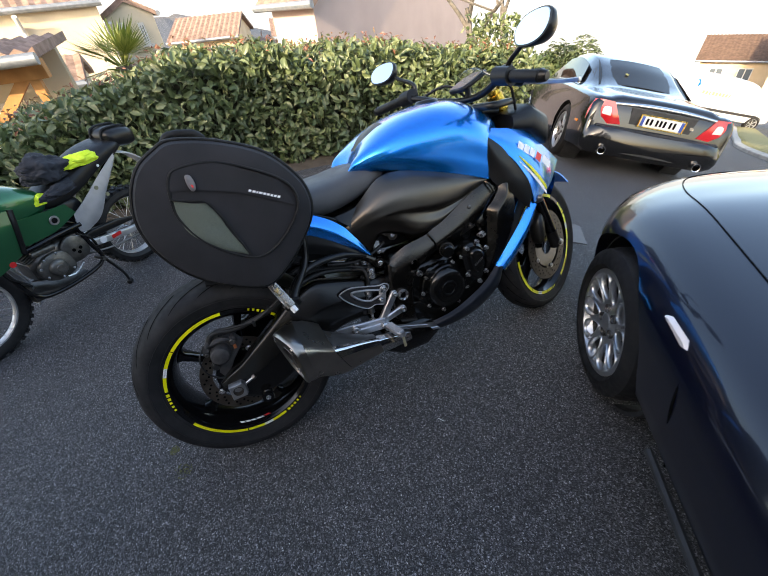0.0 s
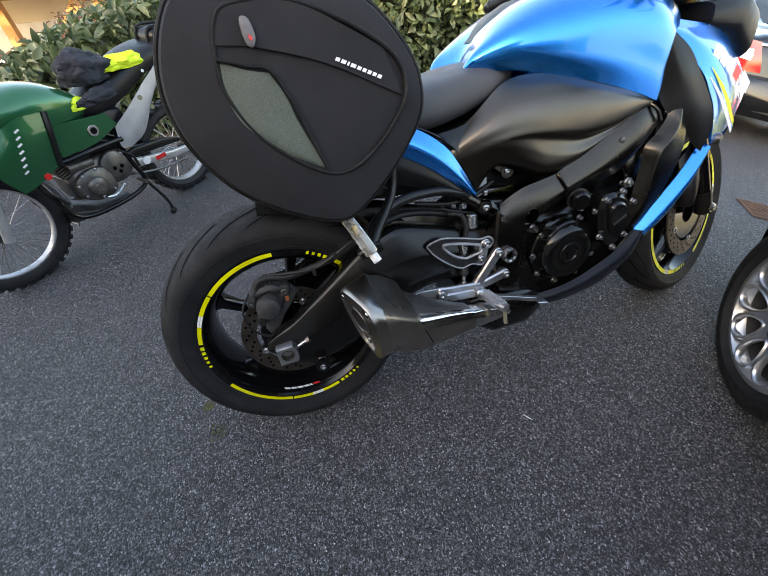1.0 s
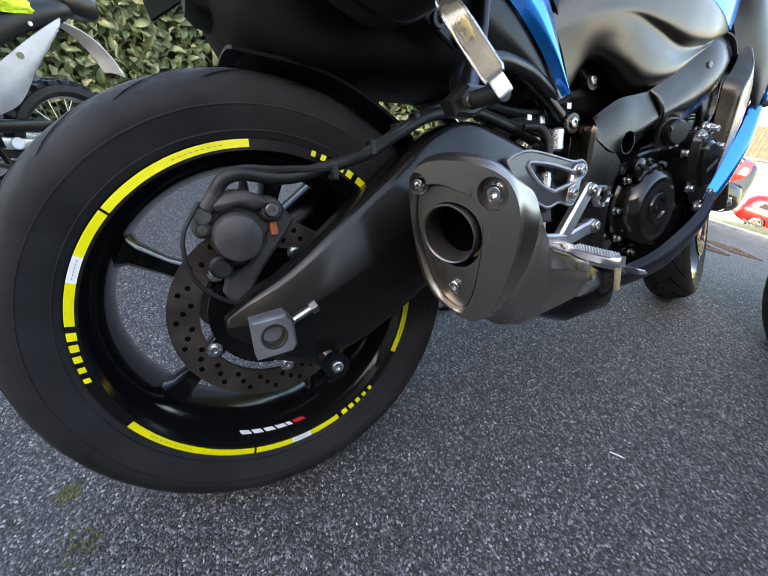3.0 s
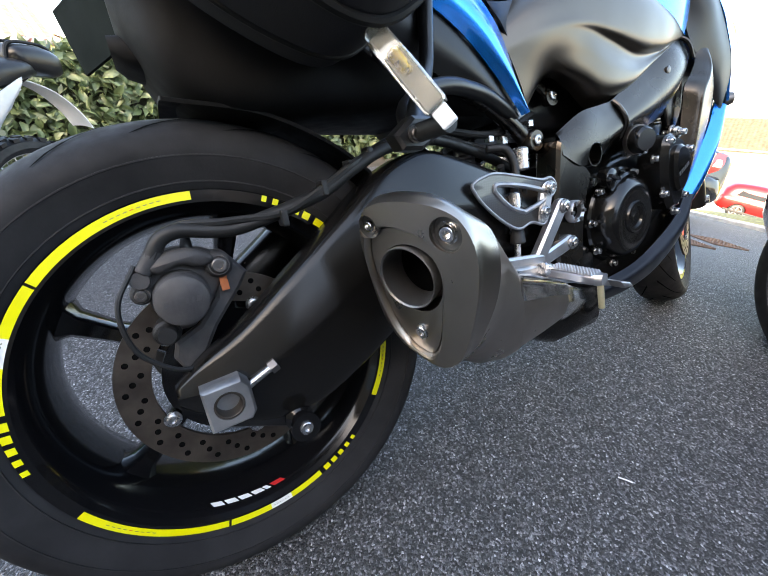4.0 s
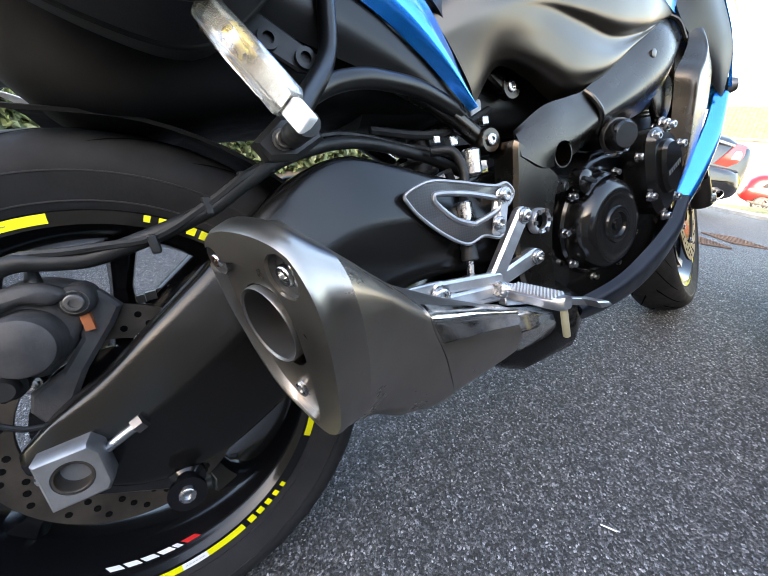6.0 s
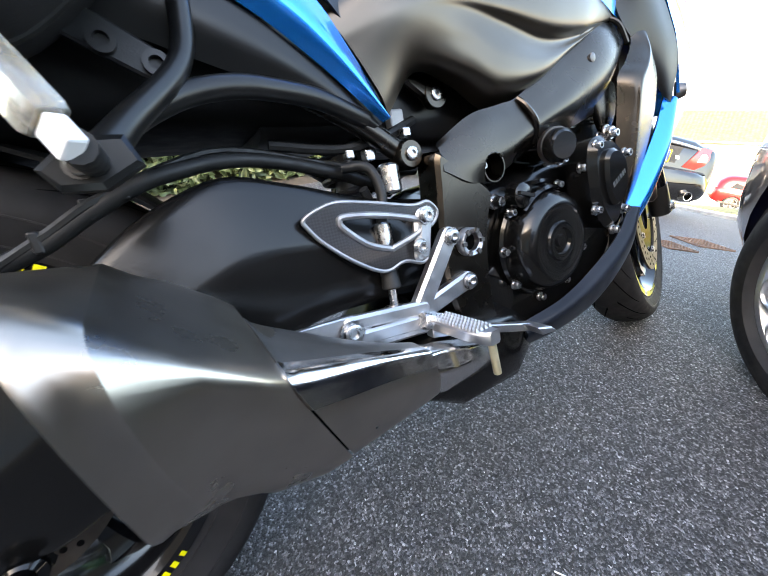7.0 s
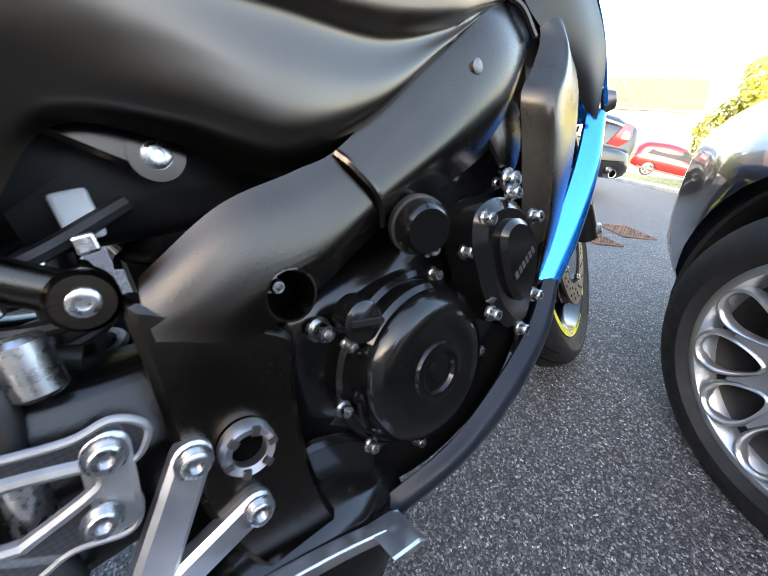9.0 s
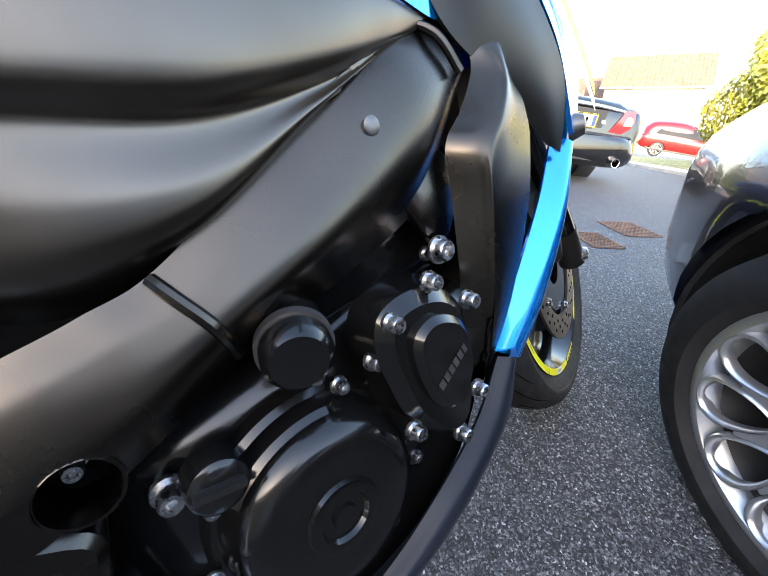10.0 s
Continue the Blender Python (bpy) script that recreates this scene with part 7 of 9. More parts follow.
part("tail_tray", rings(oval_loft(smooth_stations([(.46, 0, .58, .66, .10), (.36, 0, .596, .70, .125), (.24, 0, .604, .74, .125), (.12, 0, .606, .76, .120), (.06, 0, .618, .79, .112), (.02, 0, .650, .80, .10), (-.01, 0, .71, .82, .06)], 26), 30, 5)), TAIL_BLACK, bike, "black moulded tail underside")
part("mudguard_arm", rings(oval_loft([(.12, 0, .63, .69, .05), (.04, 0, .66, .70, .045), (-.01, 0, .68, .71, .04), (-.02, 0, .69, .71, .035)], 20, 4)), TAIL_BLACK, bike)
flap = [Vector(p) for p in ((-.0695, .150, .797), (-.0535, .110, .708), (.022, -.020, .719), (.006, .020, .808))]
part("mudguard_flap", rings([[tuple(p + Vector((-.87, -.50, 0.0)) * d) for p in flap] for d in (0, .004)]), PLATE_BACK, bike, "dark grey-green mudguard flap below the tail", smooth=False)
# pannier carrier arms and the moved indicator
part("carrier_arm", tube([(.212, -.246, .556), (.235, -.222, .582), (.285, -.180, .633), (.30, -.17, .69), (.31, -.165, .75)], [0.013, 0.0105, 0.009, 0.009, 0.009], 12, 26), BLACK_SATIN, bike, "black pannier carrier arm")
part("carrier_loop", tube([(.214, -.240, .556), (.234, -.204, .585), (.277, -.182, .608), (.322, -.172, .616), (.362, -.162, .614), (.41, -.150, .606), (.465, -.138, .585)], 0.0105, 12, 34), BLACK_SATIN, bike, "curved black carrier loop")
part("carrier_plate", slab([(.185, .680), (.215, .694), (.288, .640), (.282, .626), (.262, .628)], -.152, -.160, 0.002), BLACK_TEX, bike, "slotted bracket plate", smooth=False)
for x, z in ((.207, .672), (.238, .655), (.270, .638)):
    part("eyelet", lathe([(0.0055, -0.006), (0.0100, -0.006), (0.0100, 0.004), (0.0055, 0.004)], (x, -.160, z), (0, 1, 0), 18, closed=True), BLACK_SATIN, bike)
part("hanger", slab([(.184, .556), (.206, .572), (.232, .570), (.238, .552), (.214, .540), (.192, .542)], -.232, -.256, 0.004), BLACK_SATIN, bike, smooth=False)
part("hanger_bolt", bolt((.205, -.257, .555), (0, -1, 0), 0.006, 0.004), DARK_STEEL, bike)
ind = new("indicator")
ind.parent = bike
tagged(ind, "clear-lens indicator on the carrier")
top_, foot_ = Vector((.175, -.258, .638)), Vector((.211, -.300, .556))
ax_ = (foot_ - top_).normalized()
az_ = (Vector((0.815, 0.540, -0.207)) - ax_ * ax_.dot(Vector((0.815, 0.540, -0.207)))).normalized()
T = Matrix.Translation(top_) @ Matrix((ax_, az_.cross(ax_), az_)).transposed().to_4x4() @ Matrix.Scale(0.90, 4)


def tapered(profile):
    return rings([[tuple(T @ Vector((s, y * a, z * a + dz))) for y, z in ((-.012, -.008), (-.010, -.011), (.010, -.011), (.012, -.008), (.012, .006), (.009, .009), (-.009, .009), (-.012, .006))] for s, a, dz in profile])


part("lens", tapered([(-0.004, 0.6, 0), (0.0, 0.85, 0), (0.045, 0.97, 0), (0.088, 1.0, 0), (0.092, 0.85, 0)]), LENS, ind, "clear ribbed lens")
part("reflector", rings([[tuple(T @ Vector((s, y, z))) for y, z in ((-.009, .004), (.009, .004), (.009, .007), (-.009, .007))] for s in (0.004, 0.086)]), CHROME, ind, "bright reflector", smooth=False)
part("lens_ribs", rings([[tuple(T @ Vector((s, 0.0118 + 0.0012 * math.cos(z * 1400), z))) for z in np.linspace(-0.008, 0.006, 17)] for s in (0.006, 0.072)], closed=False), CHROME, ind)
part("bulb", cyl(tuple(T @ Vector((0.025, 0, -0.002))), tuple(T @ Vector((0.05, 0, -0.002))), 0.0065, 0.005, 14, 0.002), GOLD, ind)
part("indicator_foot", rings([[tuple(T @ Vector((s, y, z))) for y, z in ((-.008, -.007), (.008, -.007), (.008, .005), (-.008, .005))] for s in (0.092, 0.094, 0.110, 0.112)]), WHITE, ind, "white indicator foot", smooth=False, bevel=0.002)
part("indicator_stem", tube([tuple(T @ Vector((0.108, 0.0, 0.002))), (.212, -.246, .556)], 0.009, 12), HOSE, ind)

# -- subframe and shock space --
part("subframe_rail", tube([(.517, -.128, .540), (.46, -.128, .583), (.40, -.125, .62), (.30, -.11, .68)], 0.013, 12, 20), BLACK_FRAME, bike, "black subframe tube")
part("subframe_rail", tube([(.517, .128, .540), (.46, .128, .583), (.40, .125, .62), (.30, .11, .68)], 0.013, 12, 20), BLACK_FRAME, bike)
part("fuse_box", box((.522, -.106, .568), (.543, -.090, .600)), GREY_BOX, bike, "pale moulded box under the side cover", smooth=False, bevel=0.003)
lug = part("subframe_lug", lathe([(0.0, -0.004), (0.008, -0.004), (0.008, -0.010), (0.0155, -0.010), (0.0185, -0.006), (0.0185, 0.014), (0, 0.014)], (.517, -.136, .540), (0, 1, 0), 28), BLACK_FRAME, bike)
part("lug_bolt", bolt((.517, -.1455, .540), (0, -1, 0), 0.0085, 0.004), ZINC, lug)
arm = bmesh.new()
link(arm, (.585, .609), (.535, .640), 0.014, 0.008, -.124, -.110)
part("tank_bracket", arm, BLACK_FRAME, bike)
part("tank_bracket_bolt", bolt((.585, -.1245, .609), (0, -1, 0), 0.0085, 0.004), ZINC, bike)
part("tank_bracket_boss", lathe([(0.009, -0.002), (0.0165, -0.002), (0.0165, 0.012), (0.009, 0.012)], (.585, -.124, .609), (0, 1, 0), 28, closed=True), BLACK_FRAME, bike)
bm = bmesh.new()
add_tube(bm, [(0.49 + 0.0 * k + 0.03 * math.cos(k * 0.7), 0.03 * math.sin(k * 0.7), .40 + 0.0026 * k) for k in range(60)], 0.005, 8, 180)
part("shock_spring", bm, worn("shock_red", (0.03, 0.03, 0.03), (0.05, 0.045, 0.045), (0.4, 0.5), 20, 300, 0.0), bike)
part("shock_body", cyl((.485, 0, .36), (.50, 0, .60), 0.02, sides=20, chamfer=0.003), DARK_STEEL, bike)
part("under_seat_box", rings(oval_loft([(.36, 0, .58, .72, .09), (.44, 0, .57, .72, .10), (.56, 0, .585, .74, .095), (.62, 0, .60, .74, .09)], 20, 5)), BLACK_TEX, bike)
for pts, r in (([(.56, -.10, .585), (.50, -.115, .567), (.44, -.11, .560), (.36, -.10, .575)], 0.006), ([(.55, -.10, .52), (.49, -.11, .525), (.43, -.10, .545), (.37, -.08, .565)], 0.005),
               ([(.54, -.09, .47), (.50, -.10, .455), (.47, -.12, .475), (.45, -.13, .51)], 0.006), ([(.53, -.12, .40), (.50, -.13, .43), (.49, -.14, .47)], 0.005), ([(.55, -.06, .60), (.48, -.05, .57), (.42, -.07, .55)], 0.004)):
    part("hose", tube(pts, r, 8, 18), HOSE, bike, "black hose")
for p, s in (((.50, -.11, .558), .008), ((.474, -.115, .548), .007), ((.53, -.12, .568), .006), ((.45, -.11, .553), .006)):
    part("connector", box(tuple(c - s for c in p), tuple(c + s for c in p)), ZINC, bike, smooth=False, bevel=0.002)

part("airbox", rings(oval_loft([(.50, 0, .56, .72, .092), (.60, 0, .55, .74, .100), (.78, 0, .55, .74, .104), (.92, 0, .58, .74, .100)], 22, 5)), BLACK_TEX, bike, "black airbox under the tank")

# -- engine --
part("crankcase", rings(oval_loft(smooth_stations([(.600, 0, .30, .46, .105), (.63, 0, .275, .49, .128), (.72, 0, .262, .50, .140), (.82, 0, .272, .515, .140), (.90, 0, .30, .53, .125), (.93, 0, .33, .52, .10)], 24), 32, 5)), ENGINE, bike, "black engine crankcase")
part("cylinder_block", rings(oval_loft([(.76, 0, .48, .60, .125), (.82, 0, .48, .645, .13), (.92, 0, .47, .66, .13), (.98, 0, .47, .62, .12)], 24, 5)), ENGINE, bike, "black cylinder head and block")
for k in range(9):
    part("cooling_rib", box((.845, -.136 - 0.0015 * (k % 2), .540 + 0.006 * k), (.925, -.120, .5435 + 0.006 * k)), ENGINE, bike, smooth=False)
part("sump", rings(oval_loft(smooth_stations([(.63, 0, .225, .38, .13), (.72, 0, .222, .42, .158), (.82, 0, .24, .45, .166), (.90, 0, .285, .47, .160), (.95, 0, .34, .47, .14)], 16), 26, 5)), ENGINE, bike, "black oil sump")
cc = (.730, -.134, .381)
part("clutch_flange", lathe([(0, 0), (.086, 0), (.088, -.004), (.088, -.016), (.084, -.020), (0, -.020)], cc, (0, 1, 0), 64), ENGINE, bike)
cv = part("clutch_cover", lathe([(.080, -.018), (.078, -.030), (.074, -.042), (.069, -.050), (.060, -.054), (.050, -.0555), (.046, -.0545), (.030, -.0545), (.0285, -.0575), (.024, -.0585), (.020, -.0575), (.018, -.054), (.010, -.054), (.009, -.057), (0, -.057)], cc, (0, 1, 0), 72), ENGINE, bike, "round black clutch cover with central ring")
part("cover_ribs", rings([[(cc[0] + r * math.cos(a), cc[1] - h, cc[2] + r * math.sin(a)) for r, h in ((.083, .018), (.0835, .040), (.079, .044), (.076, .030))] for a in np.radians(np.linspace(75, 135, 14))]), ENGINE, cv)
part("cover_ribs", rings([[(cc[0] + r * math.cos(a), cc[1] - h, cc[2] + r * math.sin(a)) for r, h in ((.093, .010), (.0935, .026), (.089, .030), (.088, .012))] for a in np.radians(np.linspace(78, 130, 14))]), ENGINE, cv)
of = part("oil_filler_cap", lathe([(0, -.014), (.014, -.014), (.018, -.011), (.019, -.003), (.019, .006), (0, .006)], (.672, -.166, .461), (0, 1, 0.15), 32), ENGINE, bike, "slotted black oil filler cap")
part("filler_slot", box((-.015, -.0185, -.0022), (.015, -.013, .0022), Matrix.Translation((.672, -.166, .461)) @ pose(0, 0, 0, 0, 18, 0)), BLACK_SATIN, of, smooth=False)
for a in (20, 62, 140, 178, 215, 258, 300, 338):
    part("cover_bolt", bolt((cc[0] + .089 * math.cos(radians(a)), -.160, cc[2] + .089 * math.sin(radians(a))), (0, -1, 0), .0055, .008), ZINC, cv)
part("cover_boss", bolt((.646, -.148, .457), (0, -1, 0), .008, .014), ZINC, bike)
cover_parts = len(BUILT)
pk = closed_spline([(.790, .505), (.800, .528), (.830, .533), (.862, .520), (.880, .490), (.878, .446), (.862, .398), (.832, .392), (.802, .432), (.792, .475)], 44)
pc = part("starter_cover", slab(pk, -.150, -.205, .010), ENGINE, bike, "black pick-up cover with raised oval", angle=30)
part("cover_face", slab(closed_spline([(.812, .500), (.835, .512), (.862, .495), (.868, .46), (.852, .43), (.832, .428), (.815, .455)], 36), -.200, -.214, .005), ENGINE, pc, angle=30)
bm = bmesh.new()
bars(bm, -.022, -.004, (.006, .005, .005, .005, .005, .004), .008, .0016, 0, .001, Matrix.Translation((.842, -.2146, .468)) @ pose(0, 0, 0, 0, -28, 0))
part("cast_script_bars", bm, DARK_STEEL, pc, smooth=False)
for x, z in ((.806, .520), (.848, .533), (.884, .500), (.876, .414), (.800, .426), (.846, .386), (.792, .492)):
    part("cover_bolt", bolt((x, -.200 if (x, z) != (.792, .492) else -.185, z), (0, -1, 0), .0062, .009), ZINC, pc)
settle(cover_parts, (0.002, 0.0, -0.014))
starter_parts = len(BUILT)
part("starter_body", lathe([(0, -.05), (.018, -.05), (.023, -.044), (.024, -.02), (.024, .05), (0, .05)], (.772, -.150, .530), (0.35, 1, 0.1), 36), ENGINE, bike, "black starter motor housing")
part("starter_ring", lathe([(.0235, -.032), (.0258, -.032), (.0258, -.024), (.0235, -.024)], (.772, -.150, .530), (0.35, 1, 0.1), 36, closed=True), DARK_STEEL, bike)
settle(starter_parts, (-0.016, 0.0, -0.010))
for p, r in (((.748, -.183, .497), .0062), ((.899, -.166, .522), .0095), ((.893, -.155, .520), .005), ((.745, -.165, .497), .006), ((.800, -.165, .380), .006), ((.815, -.162, .350), .006)):
    part("engine_bolt", bolt(p, (0, -1, 0), r, .010), ZINC, bike)
part("lower_engine_cover", slab(closed_spline([(.80, .43), (.84, .42), (.87, .40), (.86, .35), (.82, .33), (.80, .36)], 30), -.140, -.168, .006), ENGINE, bike, angle=30)
part("front_sprocket_cover", slab(closed_spline([(.60, .36), (.66, .33), (.66, .29), (.62, .275), (.60, .30)], 24), -.135, -.150, .004), ENGINE, bike, angle=30)
part("radiator", box((.985, -.14, .38), (1.03, .14, .66)), DARK_STEEL, bike, "dark radiator core", smooth=False)
HEADER = worn("header_steel", (0.22, 0.19, 0.16), (0.32, 0.28, 0.24), (0.3, 0.45), 12, 300, 0.05, 0.9)
for y in (-.10, -.035, .035, .10):
    part("header_pipe", tube([(.965, y, .56), (1.02, y, .50), (1.03, y, .38), (.97, y * 0.8, .28), (.80, y * 0.5, .235), (.66, y * 0.4, .23)], 0.019, 12, 30), HEADER, bike, "heat-tinted header pipe")

# -- cowls and fairing --
both("belly_cowl", [[(.650, -.165, .268), (.729, -.186, .290), (.808, -.192, .322), (.88, -.190, .356), (.932, -.182, .394)], [(.654, -.178, .252), (.733, -.200, .276), (.822, -.206, .306), (.90, -.202, .342), (.948, -.192, .388)],
                    [(.655, -.158, .226), (.75, -.172, .232), (.85, -.176, .254), (.945, -.172, .306), (.985, -.160, .368)], [(.66, -.12, .195), (.76, -.125, .200), (.86, -.13, .218), (.95, -.13, .27), (.99, -.12, .33)]], BELLY, 0.006, 36, 20, "dark slate belly cowl")
both("radiator_cowl", [[(.985, -.150, .690), (.985, -.160, .660), (.955, -.167, .628), (.925, -.170, .604), (.921, -.170, .562), (.912, -.170, .480), (.905, -.166, .40), (.910, -.155, .350)],
                       [(1.000, -.160, .680), (1.000, -.176, .648), (.972, -.187, .618), (.945, -.190, .594), (.940, -.190, .550), (.930, -.187, .465), (.918, -.178, .39), (.915, -.158, .347)],
                       [(1.020, -.168, .670), (1.004, -0.182, .638), (0.984, -0.190, .612), (0.962, -0.193, .585), (0.952, -0.192, .535), (0.935, -0.188, .448), (0.910, -0.178, .38), (0.902, -0.156, .344)],
                       [(1.030, -0.156, .650), (1.035, -0.170, .630), (1.038, -0.174, .610), (1.040, -0.174, .580), (1.025, -0.174, .520), (0.980, -0.174, .440), (0.938, -0.170, .385), (0.915, -0.152, .342)]], BLACK_FRAME, 0.006, 56, 28, "satin black radiator side cowl")
fairing_parts = len(BUILT)
both("fairing_inner", [[(.937, -.140, .866), (.955, -.148, .790), (.972, -.150, .735), (.990, -.156, .690), (1.025, -.160, .655), (1.070, -.160, .620), (1.120, -.158, .570)],
                       [(.948, -.155, .856), (.985, -.168, .795), (1.010, -.174, .745), (1.040, -.174, .702), (1.075, -.174, .660), (1.105, -.170, .612), (1.130, -.162, .562)],
                       [(.962, -.158, .846), (1.020, -.170, .797), (1.058, -.175, .748), (1.095, -.177, .700), (1.125, -.177, .655), (1.142, -.173, .615), (1.140, -.164, .555)]], BLACK_SATIN, 0.005, 44, 18, "satin black inner fairing panel")
fair = both("side_fairing", [[(.925, -.130, .872), (1.02, -.138, .850), (1.15, -.128, .818), (1.26, -.108, .745), (1.36, -.080, .670)], [(.945, -.152, .858), (1.05, -.166, .802), (1.14, -.166, .745), (1.22, -.152, .675), (1.28, -.120, .600)],
                             [(.960, -.160, .846), (1.060, -.176, .748), (1.098, -.178, .700), (1.130, -.177, .650), (1.160, -.170, .570)]], BLUE, 0.005, 44, 24, "glossy blue side fairing")[0]
# script on the fairing: white and red bars with a yellow and white flash
for i, (mat, x0, x1, z0, z1) in enumerate(((WHITE, 1.090, 1.112, .772, .755), (WHITE, 1.116, 1.136, .757, .741), (WHITE, 1.140, 1.160, .741, .725), (RED, 1.166, 1.186, .722, .704), (WHITE, 1.195, 1.225, .705, .675))):
    bm = bmesh.new()
    bm.faces.new([bm.verts.new(p) for p in ((x0, -.1695, z0), (x1, -.1695, z1), (x1 + .012, -.1655, z1 + .022), (x0 + .012, -.1655, z0 + .022))])
    part("script_bar", bm, mat, fair)
for mat, dz in ((YELLOW, 0.0), (WHITE, -.018)):
    bm = bmesh.new()
    vs = [[bm.verts.new((x, -.1765 + .10 * max(0, x - 1.15), z + dz + d)) for d in (0, -w_)] for x, z, w_ in ((1.09, .750, .003), (1.14, .705, .012), (1.18, .662, .016), (1.215, .615, .012))]
    for a, b in zip(vs, vs[1:]):
        bm.faces.new((a[0], a[1], b[1], b[0]))
    part("fairing_flash", bm, mat, fair)
settle(fairing_parts, (-0.025, 0.0, 0.0))
bar_parts = len(BUILT)
both("lower_fairing_bar", [[(1.140, -.138, .575), (1.080, -.150, .512), (1.005, -.155, .437), (.956, -.155, .385)], [(1.155, -.155, .560), (1.100, -.168, .490), (1.030, -.172, .415), (.978, -.170, .368)], [(1.170, -.138, .545), (1.122, -.150, .470), (1.055, -.155, .395), (1.002, -.150, .345)]], BLUE, 0.006, 30, 12, "blue lower fairing bar")
settle(bar_parts, (-0.008, -0.008, 0.0))
part("nose", sheet([[(1.19, y, .745 + 0.03 * (1 - abs(y) / .12)) for y in (-.12, -.06, 0, .06, .12)], [(1.28, y * .85, .68 + 0.03 * (1 - abs(y) / .12)) for y in (-.12, -.06, 0, .06, .12)], [(1.33, y * .6, .60) for y in (-.12, -.06, 0, .06, .12)], [(1.31, y * .6, .54) for y in (-.12, -.06, 0, .06, .12)]], 16, 14), BLUE, bike, "blue fairing nose")
part("fairing_light", lathe([(0, .02), (.012, .016), (.018, 0), (0, 0)], (1.165, -.150, .575), (0.5, -0.85, 0), 18), DARK_STEEL, bike)
part("dash_surround", rings(oval_loft([(1.08, 0, .82, .88, .14), (1.16, 0, .80, .90, .15), (1.25, 0, .74, .86, .12)], 24, 4)), BLACK_TEX, bike, "black dash surround")
part("windscreen", patch([[(1.19, y, .87) for y in (-.13, -.05, .05, .13)], [(1.12, y * .9, .96) for y in (-.13, -.05, .05, .13)], [(1.03, y * .7, 1.04 - 2 * y * y) for y in (-.13, -.05, .05, .13)]], 14, 10, 0.003, (-1, 0, -1)), SCREEN, bike, "small clear windscreen")

# -- steered front end, turned to the left --
STEER = Matrix.Translation((1.08, 0.055, .86)) @ Matrix.Rotation(radians(20), 4, Vector((-0.42, 0, 0.908))) @ Matrix.Translation((-1.10, 0, -.86))
front_wheel = motorcycle_wheel((1.35, 0, 0.290), 0.290, 0.2205, 0.046, 0.060, 5, bike, STEER, (0.105, 0.152, 0.062, (-1, 1)))
tape_set(front_wheel, 0.2105, 0.2235, -0.0500, (60, 180, 300))


def steered(points):
    return [tuple(STEER @ Vector(p)) for p in points]


for s in (1, -1):
    part("fork_upper", tube(steered([(1.085, s * .100, .930), (1.235, s * .100, .590)]), 0.026, 20), GOLD, bike, "gold anodised fork tube")
    part("fork_lower", tube(steered([(1.215, s * .100, .635), (1.345, s * .100, .330)]), 0.021, 18), BLACK_GLOSS, bike)
    part("axle_clamp", tube(steered([(1.335, s * .098, .36), (1.362, s * .096, .285)]), 0.025, 16), BLACK_SATIN, bike, "black fork foot")
    part("front_axle_end", bolt(tuple(STEER @ Vector((1.36, s * .120, .298))), tuple((STEER.to_3x3() @ Vector((0, s, 0)))), 0.012, 0.008), ZINC, bike, "zinc front axle end")
    fc = slab(closed_spline([(1.235, .43), (1.265, .455), (1.285, .42), (1.275, .36), (1.245, .33), (1.228, .37)], 26), s * .060, s * .108, .008)
    bmesh.ops.transform(fc, matrix=STEER, verts=fc.verts)
    part("front_caliper", fc, BLACK_SATIN, bike, "black radial front caliper", angle=55)
fend = [[tuple(STEER @ Vector((1.36 + 0.322 * math.cos(a), y, .298 + 0.322 * math.sin(a) - 2.2 * y * y))) for a in np.radians((150, 128, 106, 84, 62, 44))] for y in (-.075, -.045, 0, .045, .075)]
part("front_mudguard", patch(fend, 30, 14, 0.004, (0, 0, -1)), BLUE, bike, "blue front mudguard")
part("fender_stay", patch([steered([(1.20, -.078, .48), (1.25, -.085, .52), (1.30, -.08, .585)]), steered([(1.22, -.082, .42), (1.28, -.088, .46), (1.34, -.078, .56)])], 10, 6, 0.004, (0, 1, 0)), BLACK_SATIN, bike)

# handlebar, controls, mirrors
part("handlebar", tube([(.845, .37, .972), (.895, .23, .990), (.965, .09, .955), (1.0, 0, .945), (1.005, -.09, .955), (.985, -.22, .988), (1.012, -.33, .970)], 0.011, 14, 60), BLACK_SATIN, bike, "black tapered handlebar")
for a, b in (((.988, -.245, .985), (1.010, -.328, .970)), ((.890, .245, .990), (.840, .385, .970))):
    part("grip", cyl(a, b, 0.0165, sides=24, chamfer=0.003), HOSE, bike, "ribbed black rubber grip")
    d = (Vector(b) - Vector(a)).normalized()
    part("bar_end", cyl(b, tuple(Vector(b) + d * 0.022), 0.0175, 0.014, 20, 0.003), BLACK_SATIN, bike)
    part("switchgear", rings([[tuple(Vector(a) - d * (0.05 * u) + Vector((0.024 * math.cos(k), 0, 0.026 * math.sin(k)))) for k in np.linspace(0, 6.283, 12, endpoint=False)] for u in (0, 0.3, 1.0)]), BLACK_TEX, bike, "black switch housing")
